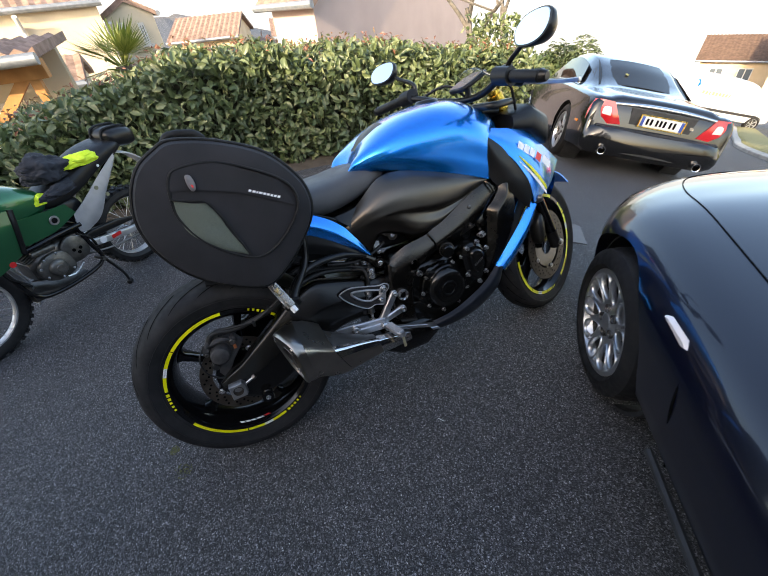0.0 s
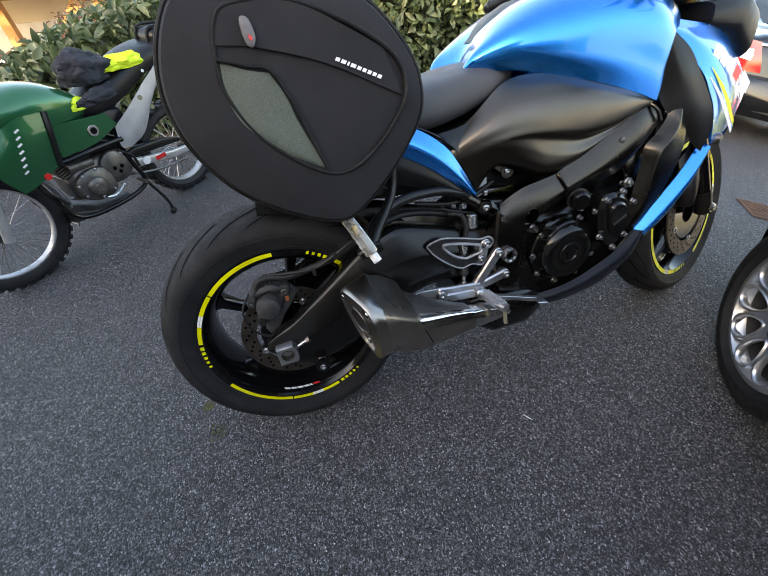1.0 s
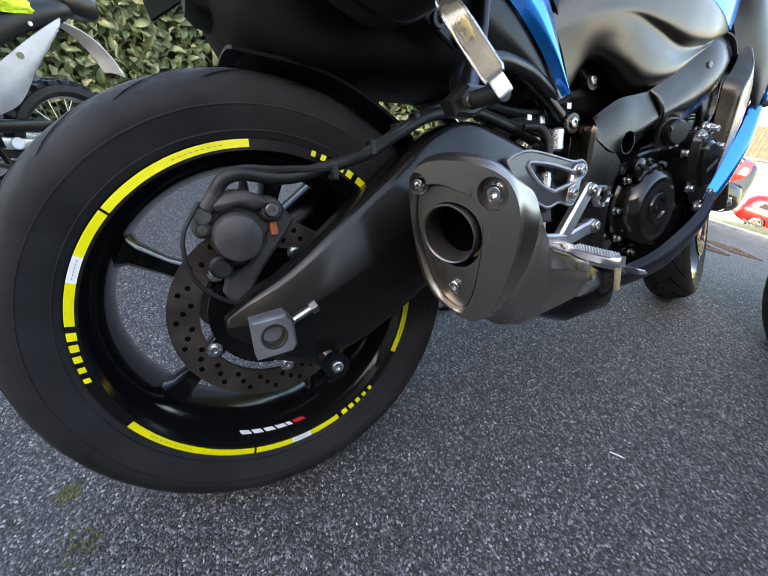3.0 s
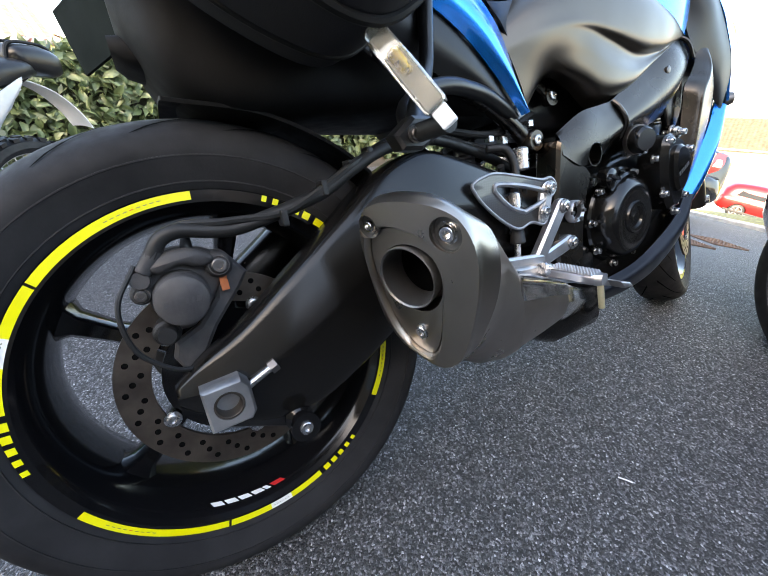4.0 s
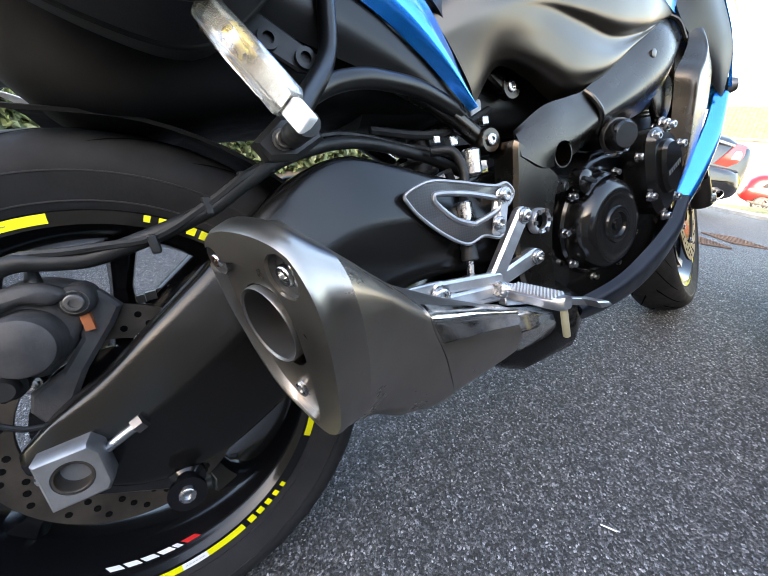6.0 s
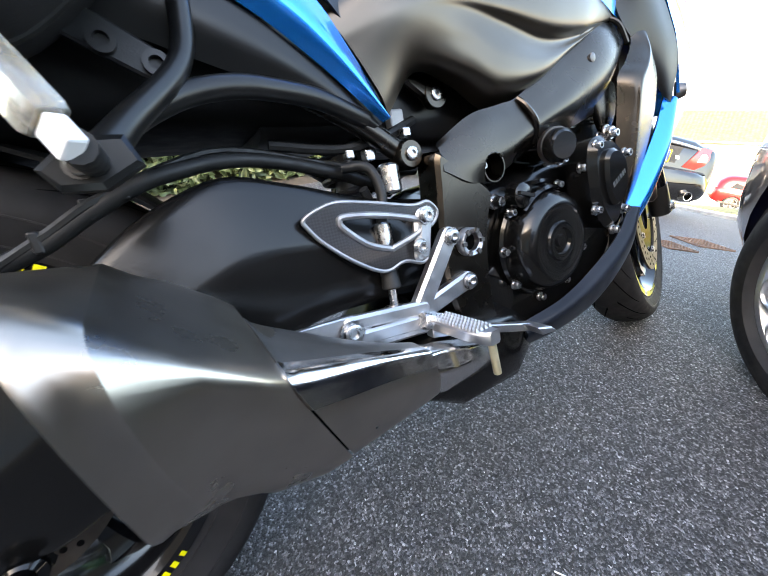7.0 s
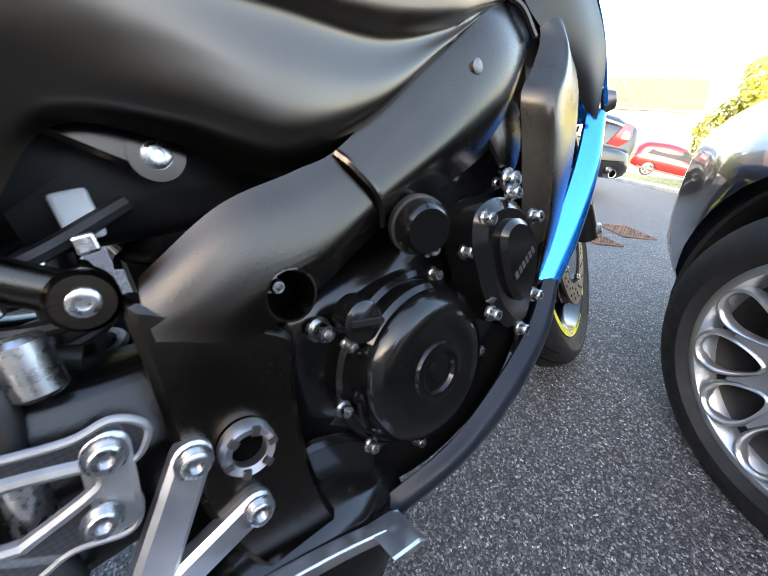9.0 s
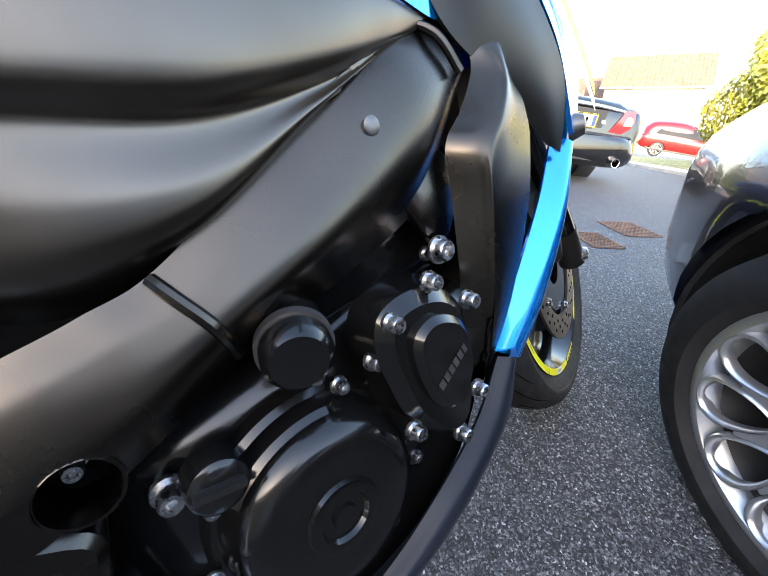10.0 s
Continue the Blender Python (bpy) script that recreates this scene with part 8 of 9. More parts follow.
part("brake_lever", rings([[(x, y, z + 0.0055 * v + 0.0) if u else (x - 0.009, y, z + 0.0055 * v) for u, v in ((0, -1), (1, -1), (1, 1), (0, 1))] for x, y, z in spline(((1.045, -.20, .965), (1.085, -.26, .955), (1.095, -.33, .945), (1.085, -.395, .942)), 20)]), ALU, bike, "silver adjustable brake lever", bevel=0.002)
part("clutch_lever", rings([[(x, y, z + 0.0055 * v) if u else (x - 0.009, y, z + 0.0055 * v) for u, v in ((0, -1), (1, -1), (1, 1), (0, 1))] for x, y, z in spline(((.955, .21, .965), (.955, .28, .955), (.93, .35, .945), (.90, .41, .942)), 16)]), ALU, bike, "silver clutch lever", bevel=0.002)
part("brake_reservoir", cyl((1.04, -.165, .975), (1.035, -.165, 1.020), 0.021, sides=24, chamfer=0.003), BLACK_TEX, bike)
part("lever_perch", cyl((1.02, -.185, .978), (1.06, -.215, .965), 0.014, sides=16, chamfer=0.003), BLACK_SATIN, bike)
part("top_yoke", slab(closed_spline([(.985, -.13), (1.05, -.14), (1.12, -.10), (1.10, 0), (1.10, .12), (1.03, .13), (.98, .09), (.965, 0)], 34), .905, .925, .004, "xy"), BLACK_SATIN, bike, "black top fork yoke", angle=50)
for y in (-.10, .10):
    part("fork_top_cap", cyl(tuple(STEER @ Vector((1.088, y, .925))), tuple(STEER @ Vector((1.083, y, .945))), 0.020, sides=24, chamfer=0.003), GOLD, bike, "gold fork cap with adjuster")


def mirror(stem, centre, half, face, name_label):
    """An angular motorcycle mirror on a cranked black stem."""
    part("mirror_stem", tube(stem, [0.008, 0.0075, 0.0065, 0.0065], 12, 24), BLACK_SATIN, bike, "black mirror stem")
    f = Vector(face).normalized()
    side = f.cross(Vector((0, 0, 1))).normalized()
    up = side.cross(f).normalized()
    out = closed_spline([(-1.0, -.1), (-.85, .62), (-.2, .85), (.6, .75), (1.0, .2), (.75, -.55), (0, -.8), (-.7, -.65)], 40)
    c = Vector(centre)

    def ring(scale, depth):
        return [tuple(c + side * (half[0] * a * scale) + up * (half[1] * b * scale) + f * depth) for a, b in out]
    sh = part("mirror_shell", rings([ring(0.3, -0.042), ring(0.7, -0.034), ring(0.98, -0.012), ring(1.02, 0.0), ring(1.0, 0.004), ring(0.93, 0.004)]), BLACK_SATIN, bike, "black mirror housing")
    part("mirror_glass", rings([ring(0.92, 0.0045), ring(0.92, 0.0055)]), MIRROR, sh, name_label)


mirror([(1.010, -.205, .990), (1.010, -.212, 1.020), (1.005, -.270, 1.052), (0.995, -.310, 1.068)], (0.972, -.345, 1.078), (0.070, 0.048), (-1, 0.12, 0.42), "bright mirror glass")
mirror([(.93, .215, .998), (.93, .225, 1.035), (.915, .300, 1.065), (.90, .335, 1.085)], (.885, .385, 1.100), (0.078, 0.048), (-1, -0.25, 0.55), "bright mirror glass")
ph = part("phone_holder", slab(closed_spline([(.955, -.045), (1.05, -.045), (1.06, 0), (1.05, .045), (.955, .045), (.945, 0)], 24), -.006, .006, .002, "xy"), BLACK_TEX, bike, "tilted device holder on the handlebar", angle=50)
ph.matrix_local = Matrix.Translation((1.02, 0.01, .998)) @ pose(0, 0, 0, 0, -22, 0) @ Matrix.Translation((-1.0, 0, 0))
part("screen", slab(closed_spline([(.958, -.038), (1.045, -.038), (1.052, 0), (1.045, .038), (.958, .038), (.950, 0)], 24), .0065, .0085, 0, "xy"), bsdf("device_glass", (0.25, 0.26, 0.27), 0.06, 0.3, 1.0), ph, "glossy pale screen")
part("holder_arm", tube([(1.02, .01, .985), (1.02, .01, .955)], 0.010, 12), BLACK_SATIN, bike)
bm = bmesh.new()
for pts in ([(1.04, -.17, .97), (1.09, -.13, .94), (1.13, -.10, .86)], [(.99, -.20, .98), (1.06, -.10, 1.0), (1.12, -.02, .93), (1.13, .04, .86)], [(.93, .20, .98), (1.02, .12, 1.0), (1.10, .06, .90)]):
    add_tube(bm, pts, 0.0045, 8, 20)
part("control_cables", bm, HOSE, bike, "black control cables")
part("steering_damper_cover", rings(oval_loft([(.985, 0, .872, .905, .05), (1.03, 0, .88, .925, .065), (1.09, 0, .87, .91, .06)], 20, 3)), BLACK_SATIN, bike)
part("side_stand", tube([(.60, .150, .27), (.57, .205, .14), (.55, .262, .078)], [0.012, 0.011, 0.010], 12), BLACK_SATIN, bike, "black side stand")
part("stand_foot", cyl((.55, .250, .062), (.555, .285, .082), 0.022, sides=16, chamfer=0.004), BLACK_SATIN, bike)

# ---- soft pannier on the carrier ----
bag = thing("pannier", LEAN, "black textile soft pannier with dark piping and a grey mesh pocket", "pannier")
BAG = [(-0.026, .935), (0.02, .966), (.062, .978), (.15, .958), (.24, .915), (.297, .852), (.318, .80), (.312, .745), (.27, .685), (.21, .628), (.150, .596), (.08, .618), (.0, .672), (-.050, .738), (-.070, .81), (-.060, .875)]
bag_line = closed_spline(BAG, 72)
bag_mid = bag_line.mean(0)


def bag_ring(scale, y, line=None, mid=None):
    ln = bag_line if line is None else line
    return [(float(a), y, float(b)) for a, b in (np.array(ln) - bag_mid) * scale + bag_mid]


shell = part("body", rings([bag_ring(0.72, -.150), bag_ring(0.90, -.155), bag_ring(0.985, -.175), bag_ring(1.0, -.205), bag_ring(1.0, -.255), bag_ring(0.985, -.2820)]), CORDURA, bag, "black woven textile gusset")
lid = part("lid", rings([bag_ring(0.985, -.2820), bag_ring(0.95, -.2960), bag_ring(0.80, -.3040), bag_ring(0.45, -.3080), bag_ring(0.05, -.3090)]), CORDURA, bag, "black textile outer lid")
for sc, y, r in ((1.0, -.2760, .0046), (0.995, -.205, .0036)):
    bm = bmesh.new()
    add_tube(bm, bag_ring(sc, y) + bag_ring(sc, y)[:1], r, 8, 145, caps=False)
    part("piping", bm, PIPING, bag, "rounded black piping")
inner = closed_spline([(.030, .905), (.058, .922), (.14, .914), (.255, .850), (.280, .79), (.24, .732), (.178, .690), (.125, .695), (.055, .752), (.020, .815), (.018, .86)], 60)
bm = bmesh.new()
add_tube(bm, [(float(a), -.3065, float(b)) for a, b in inner] + [(float(inner[0][0]), -.3065, float(inner[0][1]))], 0.0036, 8, 121, caps=False)
part("lid_piping", bm, PIPING, lid)
part("pocket_flap", patch([[(.026, -.3075, .906), (.06, -.3095, .920), (.14, -.3105, .912), (.252, -.3080, .848)], [(.024, -.3090, .880), (.07, -.3115, .872), (.16, -.3125, .842), (.272, -.3085, .783)]], 30, 10, 0.003, (0, 1, 0)), CORDURA, lid, "black pocket flap")
MESHY = worn("grey_green_mesh", (0.060, 0.074, 0.058), (0.098, 0.114, 0.090), (0.55, 0.7), 620, 900, 0.6)
part("mesh_pocket", patch([[(.022, -.3085, .862), (.018, -.3085, .82), (.030, -.3085, .78), (.075, -.3085, .735), (.128, -.3085, .700)], [(.052, -.3105, .848), (.050, -.3120, .805), (.065, -.3120, .765), (.095, -.3110, .73), (.130, -.3095, .702)], [(.082, -.3105, .840), (.097, -.3120, .808), (.105, -.3120, .775), (.118, -.3110, .738), (.132, -.3095, .703)]], 30, 14, 0.002, (0, 1, 0)), MESHY, lid, "grey-green mesh pocket panel")
bm = bmesh.new()
add_tube(bm, [(.020, -.3110, .864), (.055, -.3125, .852), (.084, -.3125, .842), (.102, -.3130, .805), (.112, -.3130, .772), (.133, -.3110, .700)], 0.0026, 8, 40)
part("pocket_piping", bm, PIPING, lid)
bm = bmesh.new()
bars(bm, 0, 0, (.0062, .0070, .003, .0078, .0062, .0058, .0058, .0058, .0062), .0050, .0022, 0, .0012, Matrix.Translation((.176, -.3140, .842)) @ pose(0, 0, 0, 0, 27, 0))
part("logo_bars", bm, WHITE, lid, "row of small white bars", smooth=False)
zp = part("zip_pull", slab(closed_spline([(.063, .905), (.073, .903), (.077, .885), (.072, .872), (.064, .874), (.061, .89)], 22), -.3130, -.3180, .001), worn("grey_rubber", (0.12, 0.11, 0.11), (0.18, 0.17, 0.165), (0.5, 0.6), 40, 300, 0.1), lid, "grey rubber zip pull", angle=55)
part("pull_mark", slab(closed_spline([(.068, .885), (.0715, .884), (.072, .879), (.069, .879)], 12), -.3180, -.3186), RED, zp)
part("top_handle", tube([(.035, -.215, .972), (.055, -.215, .990), (.105, -.215, .985), (.125, -.215, .968)], 0.010, 10, 20), PIPING, bag, "black carry handle")
part("top_strap", patch([[(.13, -.16, .972), (.15, -.24, .966)], [(.25, -.16, .918), (.27, -.24, .905)]], 10, 4, 0.004, (0, 0, -1)), PIPING, bag)

# the loaded bag bulges outwards and is a little narrower than its flat cut
def stuffed(ob):
    for c in ob.children:
        stuffed(c)
        for v in c.data.vertices:
            x, y, z = v.co
            if y < -0.2:
                y += 0.0035 * noise.noise(v.co * 11) + 0.0015 * noise.noise(v.co * 31)
            v.co = (0.124 + (x - 0.10) * 0.95, -0.12 + (y + 0.15) * 1.22 if y < -0.15 else y + 0.03, 0.890 + (z - 0.86) * 0.95)


stuffed(bag)


# ---- the green trail motorcycle beside the hedge ----
GREEN = metallic_paint("green_lacquer", (0.02, 0.16, 0.06), (0.01, 0.10, 0.035), 0.3)
SILVER = worn("satin_silver", (0.50, 0.50, 0.50), (0.60, 0.60, 0.60), (0.3, 0.45), 10, 300, 0.03, 0.7)
DULL_PANEL = worn("scuffed_aluminium_panel", (0.34, 0.34, 0.35), (0.46, 0.46, 0.47), (0.35, 0.5), 9, 200, 0.08, 0.35)
HI_VIS = worn("hi_vis_yellow_cloth", (0.62, 0.80, 0.02), (0.72, 0.88, 0.05), (0.7, 0.85), 20, 400, 0.4)
DARK_CLOTH = worn("navy_black_cloth", (0.012, 0.014, 0.020), (0.026, 0.028, 0.036), (0.8, 0.92), 14, 500, 0.5)
GREEN_M = pose(-0.46, 1.67, 0, 0, 0, 224) @ pose(0, 0, 0, -5, 0, 0) @ Matrix.Scale(0.77, 4)
gb = thing("motorcycle", GREEN_M, "older green and silver trail motorcycle standing by the hedge", "motorcycle")


def green_wheel(x, r, half, name_front):
    w = new("wheel")
    w.parent = gb
    w.matrix_local = Matrix.Translation((x, 0, r))
    part("tyre", lathe([(r - .075, -half * .7), (r - .05, -half), (r - .02, -half * .9), (r - .006, -half * .5), (r - .004, 0), (r - .006, half * .5), (r - .02, half * .9), (r - .05, half), (r - .075, half * .7)], (0, 0, 0), (0, 1, 0), 56, closed=True), RUBBER, w)
    bm = bmesh.new()
    n = 30 if not name_front else 40
    for k in range(n):
        a = 360 / n * k
        for y in (-half * .62, -half * .0, half * .62):
            m = pose(0, 0, 0, 0, -a - (6 if y == 0 else 0), 0) @ Matrix.Translation((r - .004 - abs(y) * .12, y, 0))
            add_box(bm, (-.008, -half * .26, -.014), (.008, half * .26, .014), m)
    tagged(part("knobbly_tread", bm, RUBBER, w, smooth=False), "knobbly tread blocks", kind="stuff")
    part("rim", lathe([(r - .07, -half * .55), (r - .082, -half * .5), (r - .088, -half * .15), (r - .088, half * .15), (r - .082, half * .5), (r - .07, half * .55)], (0, 0, 0), (0, 1, 0), 56, closed=True), SILVER, w, "silver wire-wheel rim")
    for k in range(32):
        a = radians(360 / 32 * k)
        b = a + (0.35 if k % 4 < 2 else -0.35)
        s = 1 if k % 2 else -1
        part("spoke", tube([(.035 * math.cos(b), s * .03, .035 * math.sin(b)), ((r - .085) * math.cos(a), 0, (r - .085) * math.sin(a))], 0.0022, 5), ZINC, w)
    part("hub", lathe([(0, -.045), (.035, -.045), (.038, -.03), (.028, -.01), (.028, .01), (.038, .03), (.035, .045), (0, .045)], (0, 0, 0), (0, 1, 0), 24), DARK_STEEL, w)
    return w


green_wheel(0, .305, .055, False)
green_wheel(1.17, .325, .042, True)
for s in (1, -1):
    part("swingarm", rings(oval_loft([(-.06, s * .085, .285, .325, .014), (.1, s * .085, .295, .345, .015), (.35, s * .080, .345, .400, .016), (.50, s * .075, .385, .430, .018)], 20, 5)), SILVER, gb, "brushed aluminium box swingarm")
    part("fork", tube([(0.99, s * .09, .93), (1.07, s * .09, .62), (1.17, s * .09, .31)], [.020, .021, .025], 14, 14), SILVER if s > 0 else SILVER, gb, "silver telescopic fork leg")
    part("cradle", tube([(.98, s * .05, .80), (.90, s * .09, .50), (.86, s * .12, .30), (.75, s * .13, .235), (.50, s * .13, .225), (.38, s * .12, .27), (.40, s * .10, .42), (.42, s * .10, .62)], .014, 10, 40), BLACK_GLOSS, gb, "black frame cradle tube")
    part("subframe", tube([(.60, s * .10, .72), (.35, s * .11, .56), (.10, s * .11, .78), (-.14, s * .08, .90)], .012, 10, 24), BLACK_GLOSS, gb)
part("chain_guard", rings(oval_loft([(.02, .095, .385, .41, .012), (.15, .098, .40, .455, .016), (.34, .095, .42, .475, .018), (.42, .09, .43, .46, .014)], 16, 4)), BLACK_SATIN, gb, "black chain guard")
part("logo_oval", lathe([(0, .001), (.026, .001), (.026, -.001), (0, -.001)], (.30, .100, .368), (0, 1, 0), 20), WHITE, gb, "round white sticker")
part("sticker", box((.16, .0995, .335), (.235, .1015, .362)), RED, gb, "red sticker", smooth=False)
part("chain", tube([(0, .07, .24), (.25, .075, .27), (.48, .07, .34)], .008, 6), DARK_STEEL, gb)
part("engine", rings(oval_loft(smooth_stations([(.44, 0, .34, .48, .06), (.50, 0, .31, .51, .085), (.60, 0, .29, .52, .10), (.70, 0, .29, .50, .10), (.77, 0, .33, .45, .07)], 14), 24, 4)), DARK_STEEL, gb, "grey aluminium engine cases")
CASTING = worn("dusty_engine_alloy", (0.11, 0.105, 0.095), (0.19, 0.18, 0.165), (0.4, 0.55), 24, 300, 0.25, 0.8)
BARREL = pose(.69, 0, .48, 0, 14, 0)
part("cylinder", box((-.07, -.075, 0), (.07, .075, .13), BARREL), DARK_STEEL, gb, smooth=False, bevel=.01)
for k in range(8):
    part("cooling_fin", box((-.088, -.092, .012 + .015 * k), (.088, .092, .0175 + .015 * k), BARREL), CASTING, gb, smooth=False)
head = part("cylinder_head", box((-.085, -.088, .132), (.085, .088, .185), BARREL), CASTING, gb, "dusty alloy cylinder head", smooth=False, bevel=.012)
part("valve_cover", box((-.060, -.070, .185), (.060, .070, .215), BARREL), CASTING, head, smooth=False, bevel=.012)
for x in (-.06, -.02, .02, .06):
    part("head_bolt", bolt(tuple(BARREL @ Vector((x, .089, .158))), (0, 1, 0), .008, .006), ZINC, head)
part("carburettor", cyl((.50, .02, .60), (.60, .02, .62), .035, .030, 18, .004), CASTING, gb)
part("starter_motor", cyl((.60, .10, .505), (.74, .10, .520), .024, sides=18, chamfer=.004), CASTING, gb)
part("clutch_side_case", slab(closed_spline([(.56, .30), (.66, .285), (.745, .33), (.76, .40), (.72, .455), (.64, .475), (.57, .45), (.545, .37)], 30), .085, .122, .008), CASTING, gb, "dusty alloy side case", angle=50)
for x, z in ((.575, .315), (.655, .300), (.735, .345), (.745, .415), (.70, .458), (.62, .466)):
    part("case_bolt", bolt((x, .123, z), (0, 1, 0), .007, .005), ZINC, gb)
part("alternator_cover", lathe([(0, .030), (.022, .030), (.025, .026), (.044, .023), (.054, .014), (.058, 0), (0, 0)], (.655, .122, .375), (0, 1, 0), 40), CASTING, gb, "round polished alternator cover")
part("sprocket_cover", slab(closed_spline([(.42, .36), (.50, .33), (.575, .36), (.575, .47), (.50, .52), (.43, .47)], 28), .090, .118, .006), CASTING, gb, "grey sprocket cover", angle=55)
# holes drawn as thin black discs on the cover, their shade in the colour
for x, z in ((.49, .39), (.515, .42), (.47, .415)):
    part("cover_hole", lathe([(0, .001), (.012, .001), (.012, -.001), (0, -.001)], (x, .1185, z), (0, 1, 0), 14), DARK_VOID, gb)
part("tank", rings(oval_loft(smooth_stations([(.46, 0, .74, .81, .09), (.53, 0, .70, .865, .125), (.62, 0, .68, .915, .145), (.74, 0, .68, .94, .150), (.88, 0, .70, .925, .135), (.97, 0, .76, .89, .09)], 24), 36, 2.8)), GREEN, gb, "metallic green fuel tank")
for s in (1, -1):
    part("shroud", patch([[(.70, s * .158, .83), (.84, s * .168, .84), (.97, s * .155, .79)], [(.74, s * .176, .73), (.90, s * .185, .70), (1.04, s * .175, .66)], [(.78, s * .165, .58), (.90, s * .170, .54), (.99, s * .165, .52)]], 16, 12, .006, (0, -s, 0)), GREEN, gb, "green tank shroud")
    part("front_side_panel", patch([[(.42, s * .135, .72), (.58, s * .150, .74), (.72, s * .155, .76)], [(.38, s * .130, .64), (.55, s * .148, .60), (.74, s * .150, .60)]], 14, 8, .006, (0, -s, 0)), GREEN, gb, "green front side panel")
    part("side_panel", patch([[(-.05, s * .125, .885), (.12, s * .14, .80), (.30, s * .14, .69), (.40, s * .13, .63)], [(-.03, s * .13, .845), (.10, s * .148, .735), (.28, s * .148, .61), (.42, s * .135, .52)], [(.02, s * .125, .80), (.14, s * .14, .67), (.25, s * .14, .545), (.36, s * .13, .495)]], 20, 12, .006, (0, -s, 0)), DULL_PANEL, gb, "silver-white side panel with round vents")
for x, z in ((.16, .735), (.135, .70), (.11, .665)):
    part("panel_vent", lathe([(0, .001), (.014, .001), (.014, -.002), (0, -.002)], (x + .03, .1475, z - .005), (0, 1, 0), 16), GREY_PRINT, gb)
part("badge_ring", lathe([(.018, .003), (.028, .003), (.030, 0), (.018, 0)], (.53, .1525, .665), (0, 1, 0), 28, closed=True), ALU, gb, "round silver badge ring")
part("badge_centre", lathe([(0, .002), (.018, .002), (.018, 0), (0, 0)], (.53, .1525, .665), (0, 1, 0), 24), BLACK_GLOSS, gb)
bm = bmesh.new()
for k in range(7):
    add_box(bm, (-.012, -.001, -.004), (.012, .001, .004), Matrix.Translation((.86 + .012 * k, .1875, .80 - .03 * k)) @ pose(0, 0, 0, 0, 20, 0))
part("script_bars", bm, WHITE, gb, "white bars down the shroud", smooth=False)
for s in (1, -1):
    # the shade of the gap is drawn as a solid black tube
    part("shroud_gap", tube([(.70, s * .157, .83), (.735, s * .174, .73), (.775, s * .164, .58)], .016, 8, 16), BLACK_SATIN, gb, "black tube standing for the shaded gap behind the shroud")
    part("frame_rail", tube([(.98, s * .08, .60), (.76, s * .14, .575), (.56, s * .145, .575), (.40, s * .13, .56)], .016, 10, 20), BLACK_GLOSS, gb, "black lower frame rail")
    part("side_reflector", lathe([(0, .004), (.016, .004), (.018, 0), (0, 0)], (.86, s * .172, .555), (0, s, 0), 18), RED, gb, "small orange-red reflector")
part("exhaust_pipe", tube([(.78, -.05, .62), (.90, -.08, .54), (.90, -.10, .32), (.78, -.11, .25), (.55, -.11, .24)], .021, 12, 26), DARK_STEEL, gb)
part("seat", rings(oval_loft(smooth_stations([(-.16, 0, .88, .925, .08), (-.08, 0, .86, .955, .125), (.10, 0, .80, .935, .135), (.30, 0, .72, .86, .135), (.46, 0, .70, .80, .12), (.58, 0, .74, .81, .09), (.66, 0, .80, .86, .06)], 28), 32, 3)), BLACK_TEX, gb, "long black vinyl seat")
part("seat_stud", lathe([(0, .003), (.009, .003), (.009, -.002), (0, -.002)], (.10, .135, .85), (0, 1, 0), 14), WHITE, gb)
fen = [[(-.02 + .40 * math.cos(a), y, .40 + .48 * math.sin(a)) for a in np.radians((72, 95, 118, 138, 152))] for y in (-.075, -.045, 0, .045, .075)]
part("rear_mudguard", patch([[(x, y, z - 1.5 * y * y) for x, y, z in c] for c in fen], 20, 12, .005, (0, 0, -1)), WHITE, gb, "white rear mudguard")
part("front_mudguard", lathe([(.352, -.058), (.366, -.040), (.374, 0), (.366, .040), (.352, .058), (.349, .056), (.362, .038), (.370, 0), (.362, -.038), (.349, -.056)], (1.17, 0, .325), (0, 1, 0), 40, closed=True, arc=(38, 205)), SILVER, gb, "polished silver front mudguard")
for s in (1, -1):
    part("mudguard_stay", tube([(1.17, s * .075, .33), (1.07, s * .078, .58)], .006, 6), SILVER, gb)
part("handlebar", tube([(.90, .38, 1.06), (.96, .22, 1.09), (1.02, .06, 1.03), (1.02, -.06, 1.03), (.96, -.22, 1.09), (.90, -.38, 1.06)], .011, 10, 30), BLACK_SATIN, gb, "wide black handlebar")
for s in (1, -1):
    part("grip", cyl((.925, s * .28, 1.075), (.895, s * .39, 1.058), .017, sides=14, chamfer=.003), HOSE, gb)
    part("lever", tube([(1.0, s * .20, 1.07), (1.0, s * .30, 1.06), (.97, s * .39, 1.05)], .006, 6), ALU, gb)
part("headlight", lathe([(0, .07), (.06, .065), (.085, .04), (.09, 0), (.07, -.04), (0, -.05)], (1.08, 0, .92), (1, 0, 0), 24), WHITE, gb)
part("kick_stand", tube([(.38, .125, .27), (.34, .18, .12), (.34, .20, .035)], [.012, .010, .009], 8), BLACK_SATIN, gb, "black side stand")
part("stand_foot", cyl((.325, .192, .030), (.358, .212, .034), .018, sides=12, chamfer=.003), BLACK_SATIN, gb)
part("footrest", tube([(.42, .12, .30), (.42, .21, .305)], .012, 8), DARK_STEEL, gb)
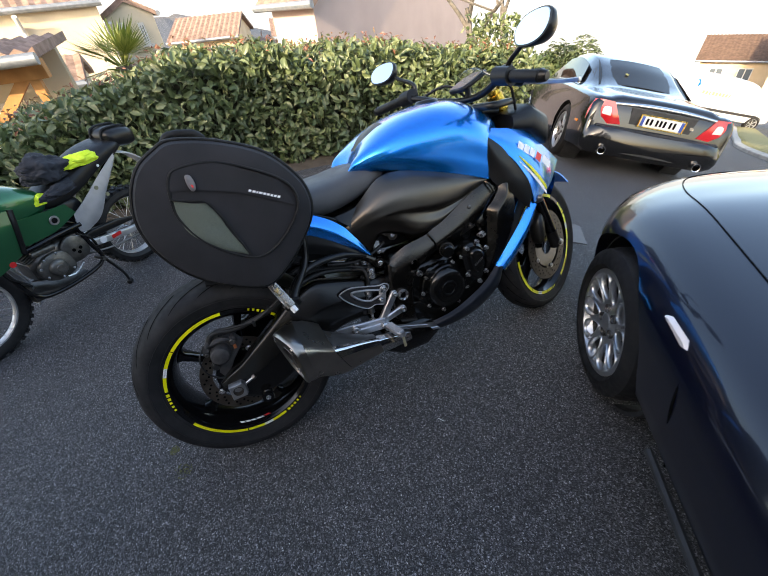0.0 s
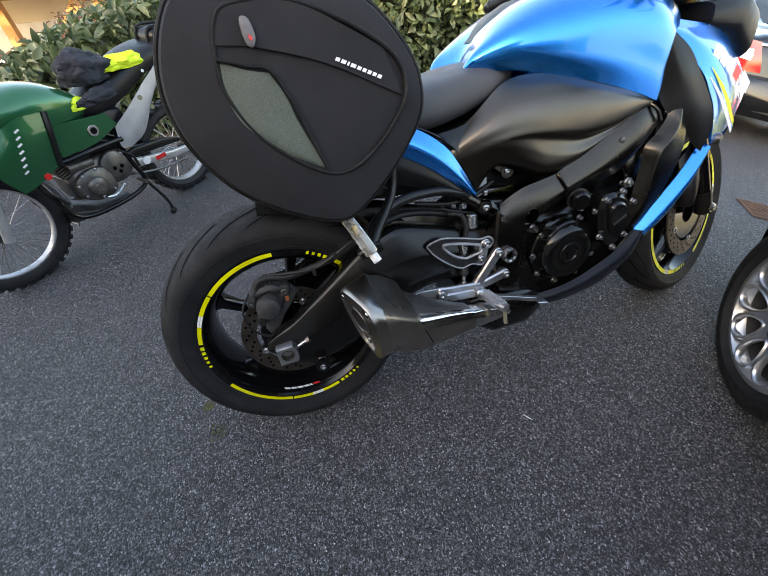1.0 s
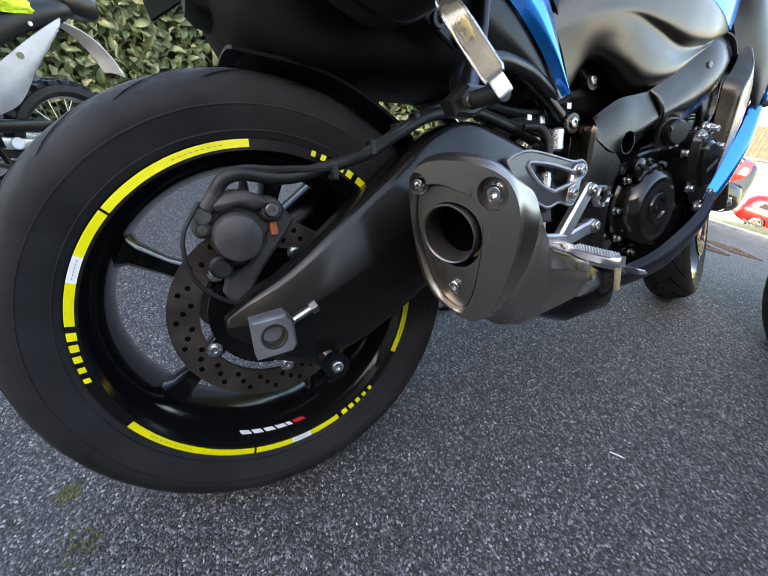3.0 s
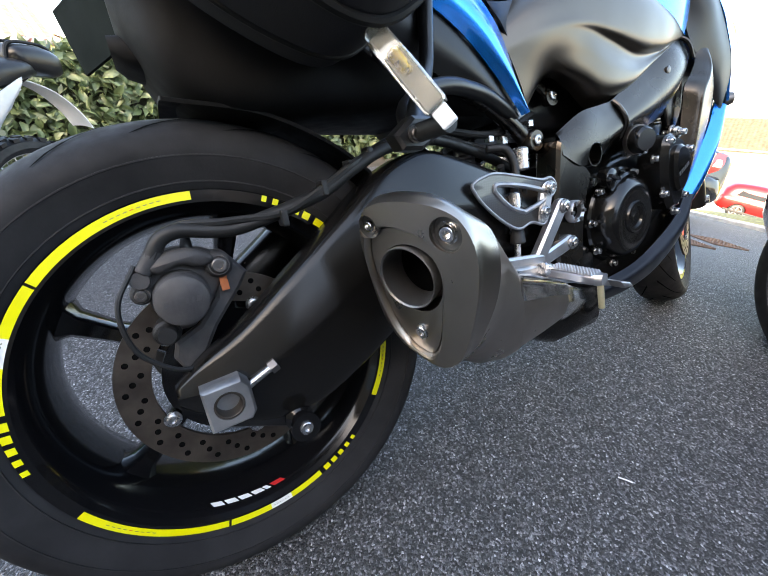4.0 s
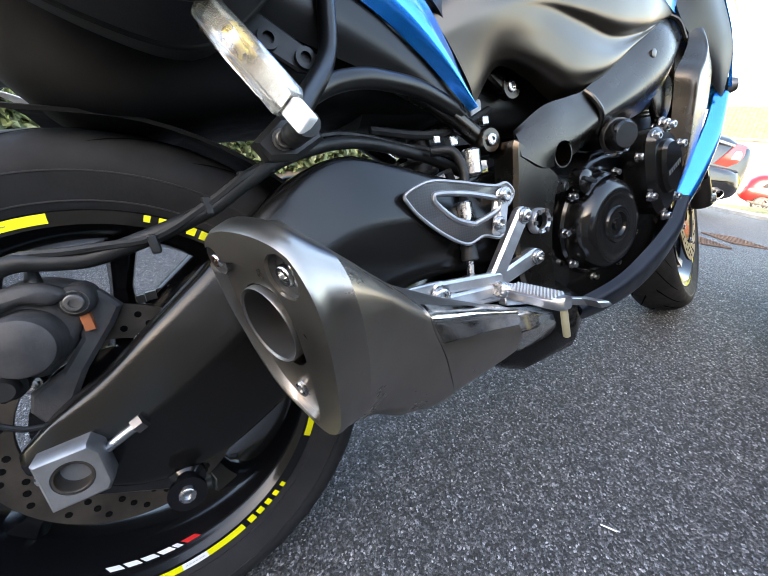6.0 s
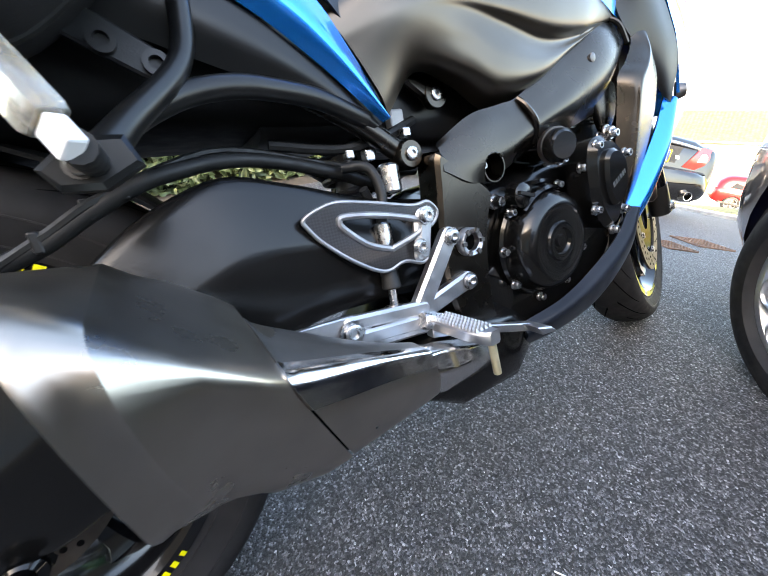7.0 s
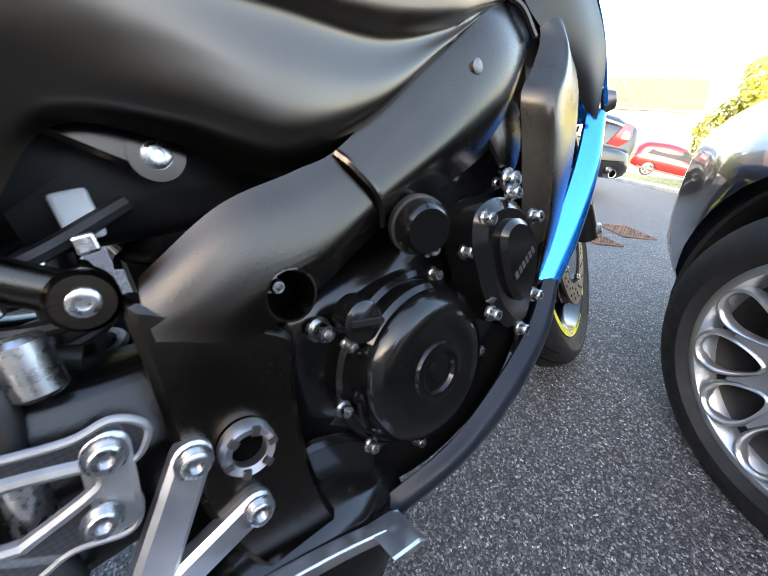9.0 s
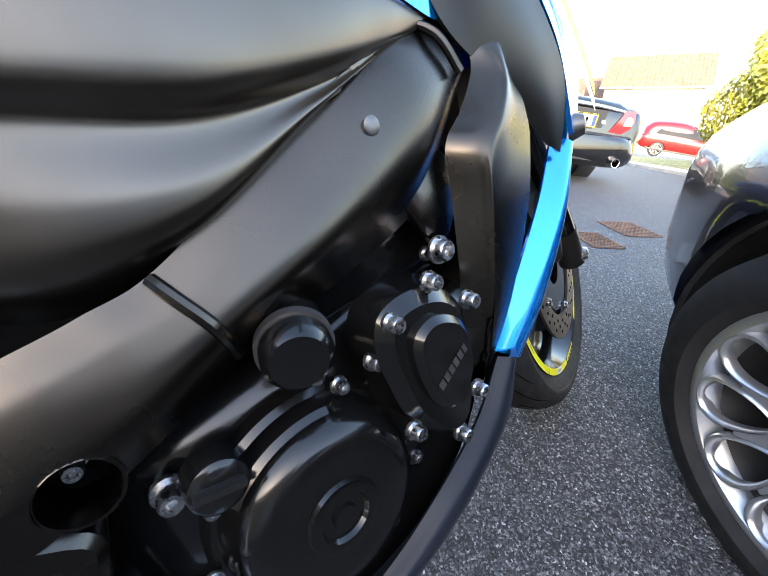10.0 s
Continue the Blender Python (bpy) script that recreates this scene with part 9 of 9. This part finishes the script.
part("gear_lever", tube([(.52, .15, .33), (.60, .16, .30), (.66, .17, .315)], .006, 6), ZINC, gb)
part("bash_plate", rings(oval_loft([(.50, 0, .20, .23, .10), (.70, 0, .20, .24, .12), (.86, 0, .22, .32, .11)], 16, 4)), DARK_STEEL, gb)
for pts in ([(.80, .09, .62), (.90, .11, .50), (.84, .13, .36)], [(.45, .12, .56), (.52, .13, .60), (.60, .11, .66)], [(.44, .10, .50), (.38, .11, .44), (.36, .10, .36)], [(.70, .10, .70), (.80, .12, .74), (.92, .10, .80)]):
    part("hose", tube(pts, .008, 6, 12), HOSE, gb)
part("airbox", rings(oval_loft([(.30, 0, .50, .70, .09), (.40, 0, .48, .74, .11), (.56, 0, .52, .74, .10)], 16, 5)), BLACK_TEX, gb)
tail_bag = thing("tail_bag", GREEN_M, "small black tool roll strapped on the trail bike's tail", "bag")
part("body", rings(oval_loft(smooth_stations([(-.30, 0, .90, .94, .05), (-.28, 0, .87, .985, .095), (-.20, 0, .87, 1.01, .105), (-.10, 0, .90, 1.01, .10), (-.07, 0, .93, .98, .06)], 14), 24, 3)), BLACK_SATIN, tail_bag, "dull black roll")
for y in (-.05, .05):
    part("strap", tube([(-.29, y, .90), (-.27, y, .99), (-.19, y, 1.016), (-.09, y, 1.012), (-.06, y, .95)], .008, 6, 24), PIPING, tail_bag)


def crumpled(name, label, category, m, size, material, seed, bumps=9):
    """A heap of cloth: a flattened ball folded by waves."""
    t = thing(name, m, label, category)
    bm = bmesh.new()
    bmesh.ops.create_icosphere(bm, subdivisions=5, radius=1)
    noise.seed_set(seed)
    for v in bm.verts:
        c = v.co.copy()
        f = 1 + 0.30 * noise.noise(c * 1.7 + Vector((seed, 0, 0))) + 0.20 * abs(noise.noise(c * 4.1)) - 0.10 * abs(noise.noise(c * bumps))
        v.co = Vector((c.x * size[0] * f, c.y * size[1] * f, max(c.z * f, -0.45) * size[2]))
    part("cloth", bm, material, t, angle=80)
    return t


def on_green(x, y, z, rz=0):
    return GREEN_M @ pose(x, y, z, 0, 0, rz)


crumpled("jacket", "dark crumpled motorcycle jacket heaped on the seat", "jacket", on_green(.36, .02, .90), (.14, .11, .095), DARK_CLOTH, 3)
crumpled("jacket_sleeve", "dark sleeve hanging over the side of the seat", "jacket", on_green(.38, .125, .80, 12), (.14, .035, .045), DARK_CLOTH, 8)
crumpled("hi_vis_vest", "yellow hi-vis vest lying over the seat", "vest", on_green(.18, .085, .905, -8), (.13, .06, .045), HI_VIS, 5)
crumpled("hi_vis_vest", "fluorescent yellow vest edge tucked under the jacket", "vest", on_green(.52, .10, .79, 20), (.06, .05, .035), HI_VIS, 6)
